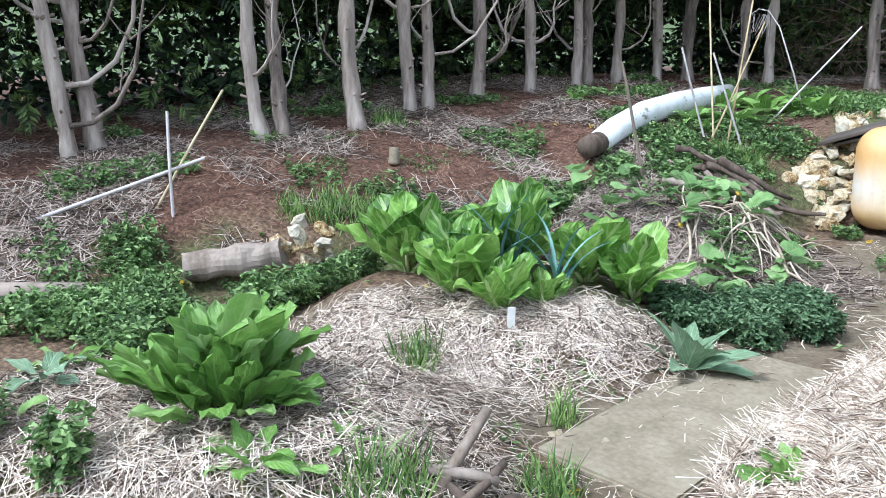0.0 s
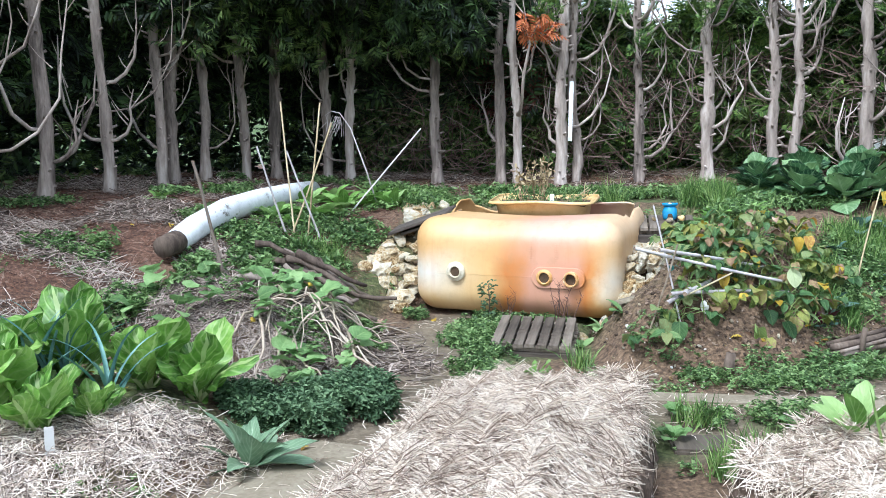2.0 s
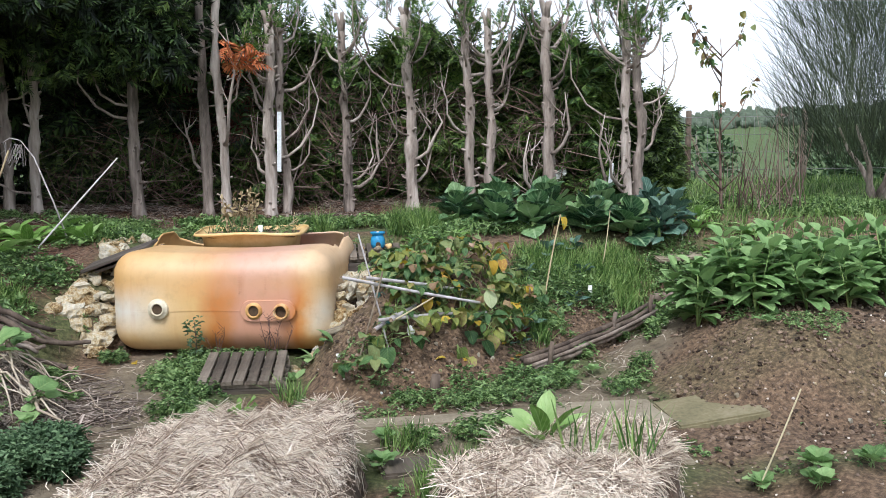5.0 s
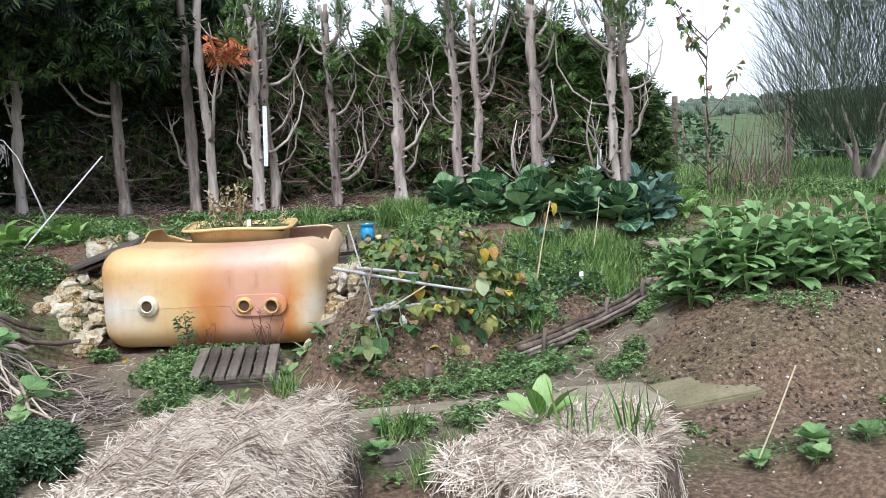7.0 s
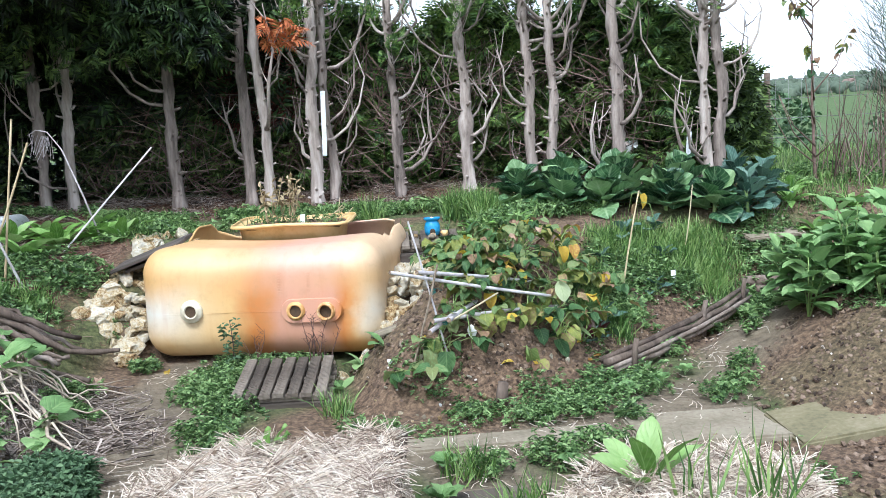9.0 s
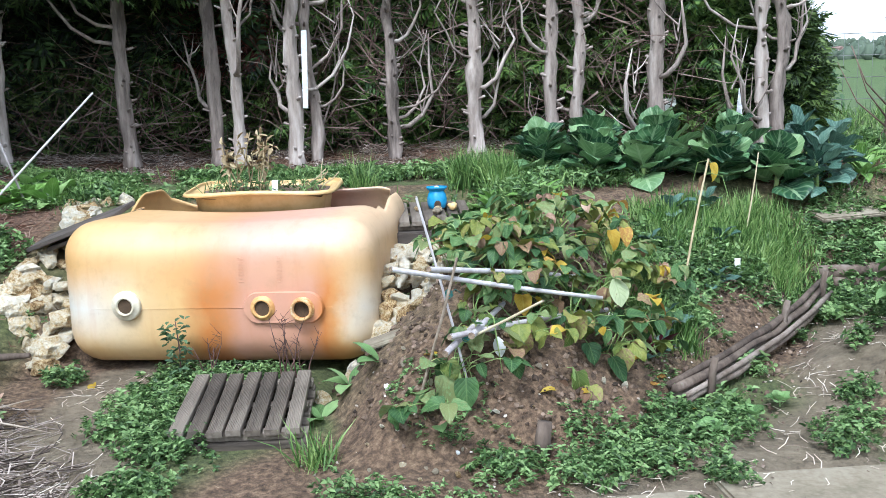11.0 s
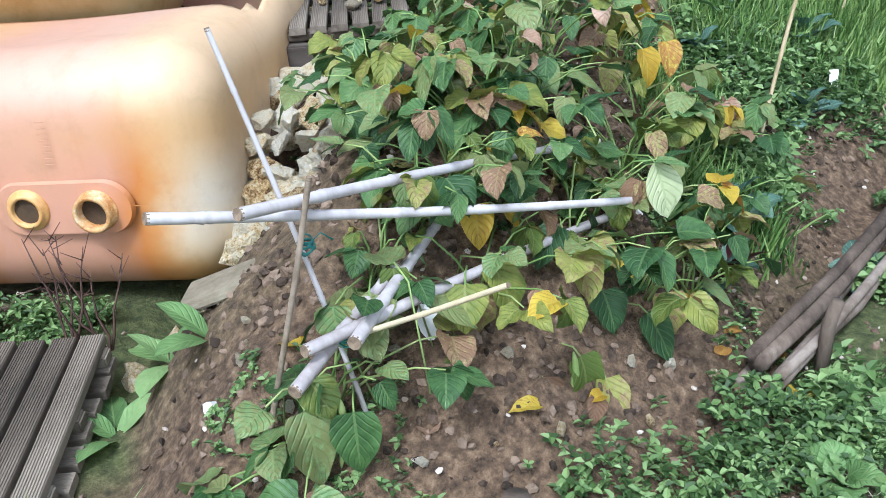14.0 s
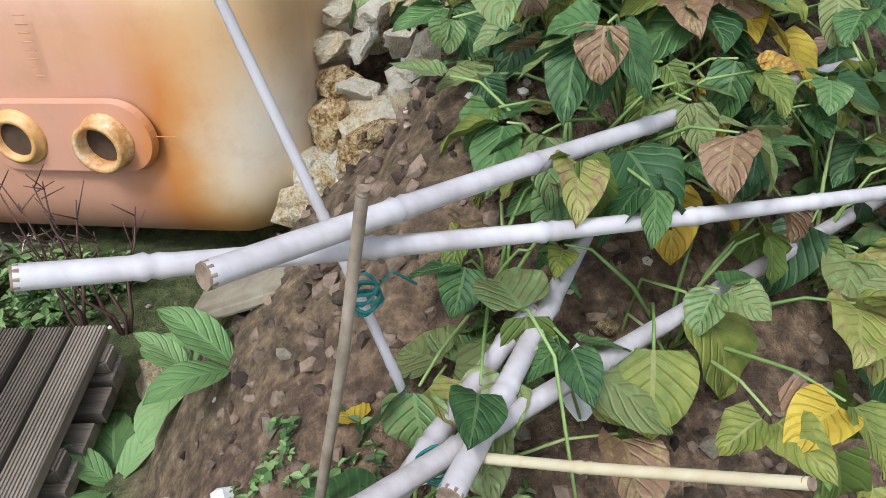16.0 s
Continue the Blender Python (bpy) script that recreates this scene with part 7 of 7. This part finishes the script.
for i in range(13):
    z = rand(0.15, 1.6)
    a = rand(0, 6.28)
    ln = rand(0.3, 0.65)
    pts = [Vector((0.03 * z, 0.05 * z, z)), Vector((math.cos(a) * ln * 0.4, math.sin(a) * ln * 0.4, z + ln * 0.35)), Vector((math.cos(a) * ln * 0.65, math.sin(a) * ln * 0.65, z + ln * 0.85))]
    br = part("branch", Geo().add(*tube(pts, [0.008, 0.005, 0.002], 5)).mesh("branch", TWIG), sap)
    if z > 0.75:
        for q in range(10):
            p = pts[1].lerp(pts[2], rand(0, 1.1))
            part("leaf", random.choice(sick + bean + dead), br, turned(p.x + rand(-.05, .05), p.y + rand(-.05, .05), p.z + rand(-.04, .04), rand(-80, 30), rand(-40, 40), rand(0, 360), rand(0.5, 0.9)))
g = Geo()
for i in range(70):
    b = Vector((rand(6.8, 7.5), rand(4.9, 5.5), 0))
    b.z = ground(b.x, b.y)
    e = b + Vector((rand(-0.35, 0.35), rand(-0.3, 0.3), rand(0.35, 1.1)))
    g.add(*tube([b, b.lerp(e, 0.5) + Vector((rand(-.04, .04), 0, 0)), e], [0.005, 0.004, 0.0015], 3, False))
thing("bare_shrub", "thicket of thin bare brown twigs", "shrub", mesh=g.mesh("shrub", TWIG, False), kind="stuff")


def bush(name, label, x, y, rx, ry, h, count, material, shape=None, size=1.0):
    at = []
    z0 = ground(x, y)
    for i in range(count):
        a, k = rand(0, 6.28), rand(0.35, 1) ** 0.5
        zz = rand(0.02, 1)
        w = math.sin(math.pi * (0.2 + 0.78 * zz)) ** 0.6 * k * (1 + 0.25 * noise.noise(Vector((a * 1.2, zz * 3, x))))
        at.append((rx * w * math.cos(a), ry * w * math.sin(a), zz * h))
    root = thing(name, label, "bush", pose(x, y, z0))
    part("trunk", Geo().add(*tube([(0, 0, -0.05), (0.02, 0, h * 0.5), (0, 0.02, h * 0.85)], [0.04, 0.03, 0.01], 7)).mesh("trunk", BARK), root)
    tagged(part("crown", Geo().many(shape or frond(), turns(count, (-60, 60), (-40, 40), (0, 360), (0.7 * size, 1.4 * size)), at).mesh("crown", material, False), root), kind="stuff")


bush("conifer_bush", "rounded dark green conifer bush at the hedge end", 6.45, 6.15, 0.36, 0.36, 1.1, 2200, HEDGE)
bush("conifer_bush", "rounded dark green conifer bush at the hedge end", 6.15, 6.4, 0.4, 0.4, 1.4, 2000, HEDGE)
for x, y, h in ((13.5, 12.5, 1.1), (17.0, 12.0, 1.0), (12.5, 8.0, 0.6)):
    bush("field_shrub", "low green shrub at the field edge", x, y, h * 0.9, h * 0.8, h, 900, NETTLE, oval_leaf(0.1, 0.07), 1.2)
fence = thing("wire_fence", "wire mesh fence on grey posts before the field", "fence")
ends = []
for i in range(9):
    x, y = 7.6 + 1.5 * i, 9.0 - 0.75 * i
    z = land(x, y)
    ends.append((x, y, z))
    part("post", Geo().add(*tube([(x, y, z - 0.2), (x, y, z + 0.55), (x + 0.01, y, z + 1.05)], [0.045, 0.043, 0.04], 8)).mesh("post", DRIFT), fence)
for h in (0.2, 0.45, 0.7, 0.95):
    part("wire", Geo().add(*tube([(x, y - 0.04, z + h) for x, y, z in ends], 0.004, 4)).mesh("wire", WIRE), fence)
g = Geo()
for a, b in zip(ends, ends[1:]):
    for k in np.arange(0.05, 1, 0.1):
        p = Vector(a).lerp(Vector(b), k)
        g.add(*tube([(p.x, p.y - 0.04, p.z), (p.x, p.y - 0.04, p.z + 0.95)], 0.0025, 3))
tagged(part("mesh_wire", g.mesh("mesh_wire", WIRE), fence), kind="stuff")

# pale strip and dead foliage on the trunks
thing("white_board_strip", "white peeling strip fixed to a trunk", "strip", pose(2.86, 7.52, ground(2.86, 7.52) + 0.45, 0, 1.5, -24), slab_mesh("strip", WHITE, 0.042, 0.012, 0.6, 0.002, 0.004, 9))
thing("white_board_strip", "white peeling board among the trunks", "strip", pose(5.62, 5.72, ground(5.62, 5.72) + 0.3, 0, 4, -30), slab_mesh("strip", WHITE, 0.04, 0.012, 0.2, 0.002, 0.004, 12))
thing("white_scrap", "pale torn sheet caught low in the hedge", "scrap", pose(5.38, 6.3, ground(5.38, 6.3) + 0.25, 70, 20, -30), leaf_mesh("scrap", TAG, length=0.28, width=0.16, shape="oval", rows=7, curl=0.9, fold=0.4, wave=0.1))
at = []
for i in range(26):
    at.append((2.38 + rand(-0.06, 0.22), 7.42 + rand(-0.08, 0.08), 2.55 + rand(-0.08, 0.14)))
thing("dead_bough", "orange-brown dead conifer bough on a trunk", "bough", mesh=Geo().many(frond(), turns(26, (-60, 40), (-40, 40), (0, 360), (0.8, 1.2)), at).mesh("bough", RUSTY, False))

# far hill: woods and houses
random.seed(74)
for i in range(10):
    x, y = 505 + 46 * i * 0.55 + rand(-9, 9), 560 - 30 * i * 0.55 + rand(-14, 14)
    z = land(x, y)
    s = rand(0.7, 1.2)
    root = thing("far_house", "distant pale house with a brown roof", "house", pose(x, y, z - 1, 0, 0, rand(0, 90)), group="far houses")
    v = [(a * 5 * s, b * 4 * s, c) for c in (0, 5.5) for a, b in ((-1, -1), (1, -1), (1, 1), (-1, 1))]
    part("wall", Geo().add(v, [(0, 1, 5, 4), (1, 2, 6, 5), (2, 3, 7, 6), (3, 0, 4, 7)]).mesh("wall", HOUSE, False), root)
    v = [(-5.5 * s, -4.5 * s, 5.3), (5.5 * s, -4.5 * s, 5.3), (5.5 * s, 4.5 * s, 5.3), (-5.5 * s, 4.5 * s, 5.3), (-5.5 * s, 0, 8.3), (5.5 * s, 0, 8.3)]
    part("roof", Geo().add(v, [(0, 1, 5, 4), (2, 3, 4, 5), (1, 2, 5), (3, 0, 4)]).mesh("roof", ROOF, False), root)
at = []
for i in range(2600):
    r, a = rand(420, 1100), rand(-0.1, 1.2)
    if r > 640 or noise.noise(Vector((r * 0.01, a * 9, 3))) > 0.28:
        x, y = r * math.cos(a), r * math.sin(a)
        at.append((x, y, land(x, y) + rand(0.5, 4)))
thing("far_woods", "distant woods along the hill", "woods", mesh=Geo().many(rock(1, 0.95, 0.85, 7, 2, 0.6), turns(len(at), (-20, 20), (-20, 20), (0, 360), (3.5, 8)), at).mesh("woods", FIELD), kind="stuff")

# ---- the west side, turned about the tank's corner to fit the camera's view ----
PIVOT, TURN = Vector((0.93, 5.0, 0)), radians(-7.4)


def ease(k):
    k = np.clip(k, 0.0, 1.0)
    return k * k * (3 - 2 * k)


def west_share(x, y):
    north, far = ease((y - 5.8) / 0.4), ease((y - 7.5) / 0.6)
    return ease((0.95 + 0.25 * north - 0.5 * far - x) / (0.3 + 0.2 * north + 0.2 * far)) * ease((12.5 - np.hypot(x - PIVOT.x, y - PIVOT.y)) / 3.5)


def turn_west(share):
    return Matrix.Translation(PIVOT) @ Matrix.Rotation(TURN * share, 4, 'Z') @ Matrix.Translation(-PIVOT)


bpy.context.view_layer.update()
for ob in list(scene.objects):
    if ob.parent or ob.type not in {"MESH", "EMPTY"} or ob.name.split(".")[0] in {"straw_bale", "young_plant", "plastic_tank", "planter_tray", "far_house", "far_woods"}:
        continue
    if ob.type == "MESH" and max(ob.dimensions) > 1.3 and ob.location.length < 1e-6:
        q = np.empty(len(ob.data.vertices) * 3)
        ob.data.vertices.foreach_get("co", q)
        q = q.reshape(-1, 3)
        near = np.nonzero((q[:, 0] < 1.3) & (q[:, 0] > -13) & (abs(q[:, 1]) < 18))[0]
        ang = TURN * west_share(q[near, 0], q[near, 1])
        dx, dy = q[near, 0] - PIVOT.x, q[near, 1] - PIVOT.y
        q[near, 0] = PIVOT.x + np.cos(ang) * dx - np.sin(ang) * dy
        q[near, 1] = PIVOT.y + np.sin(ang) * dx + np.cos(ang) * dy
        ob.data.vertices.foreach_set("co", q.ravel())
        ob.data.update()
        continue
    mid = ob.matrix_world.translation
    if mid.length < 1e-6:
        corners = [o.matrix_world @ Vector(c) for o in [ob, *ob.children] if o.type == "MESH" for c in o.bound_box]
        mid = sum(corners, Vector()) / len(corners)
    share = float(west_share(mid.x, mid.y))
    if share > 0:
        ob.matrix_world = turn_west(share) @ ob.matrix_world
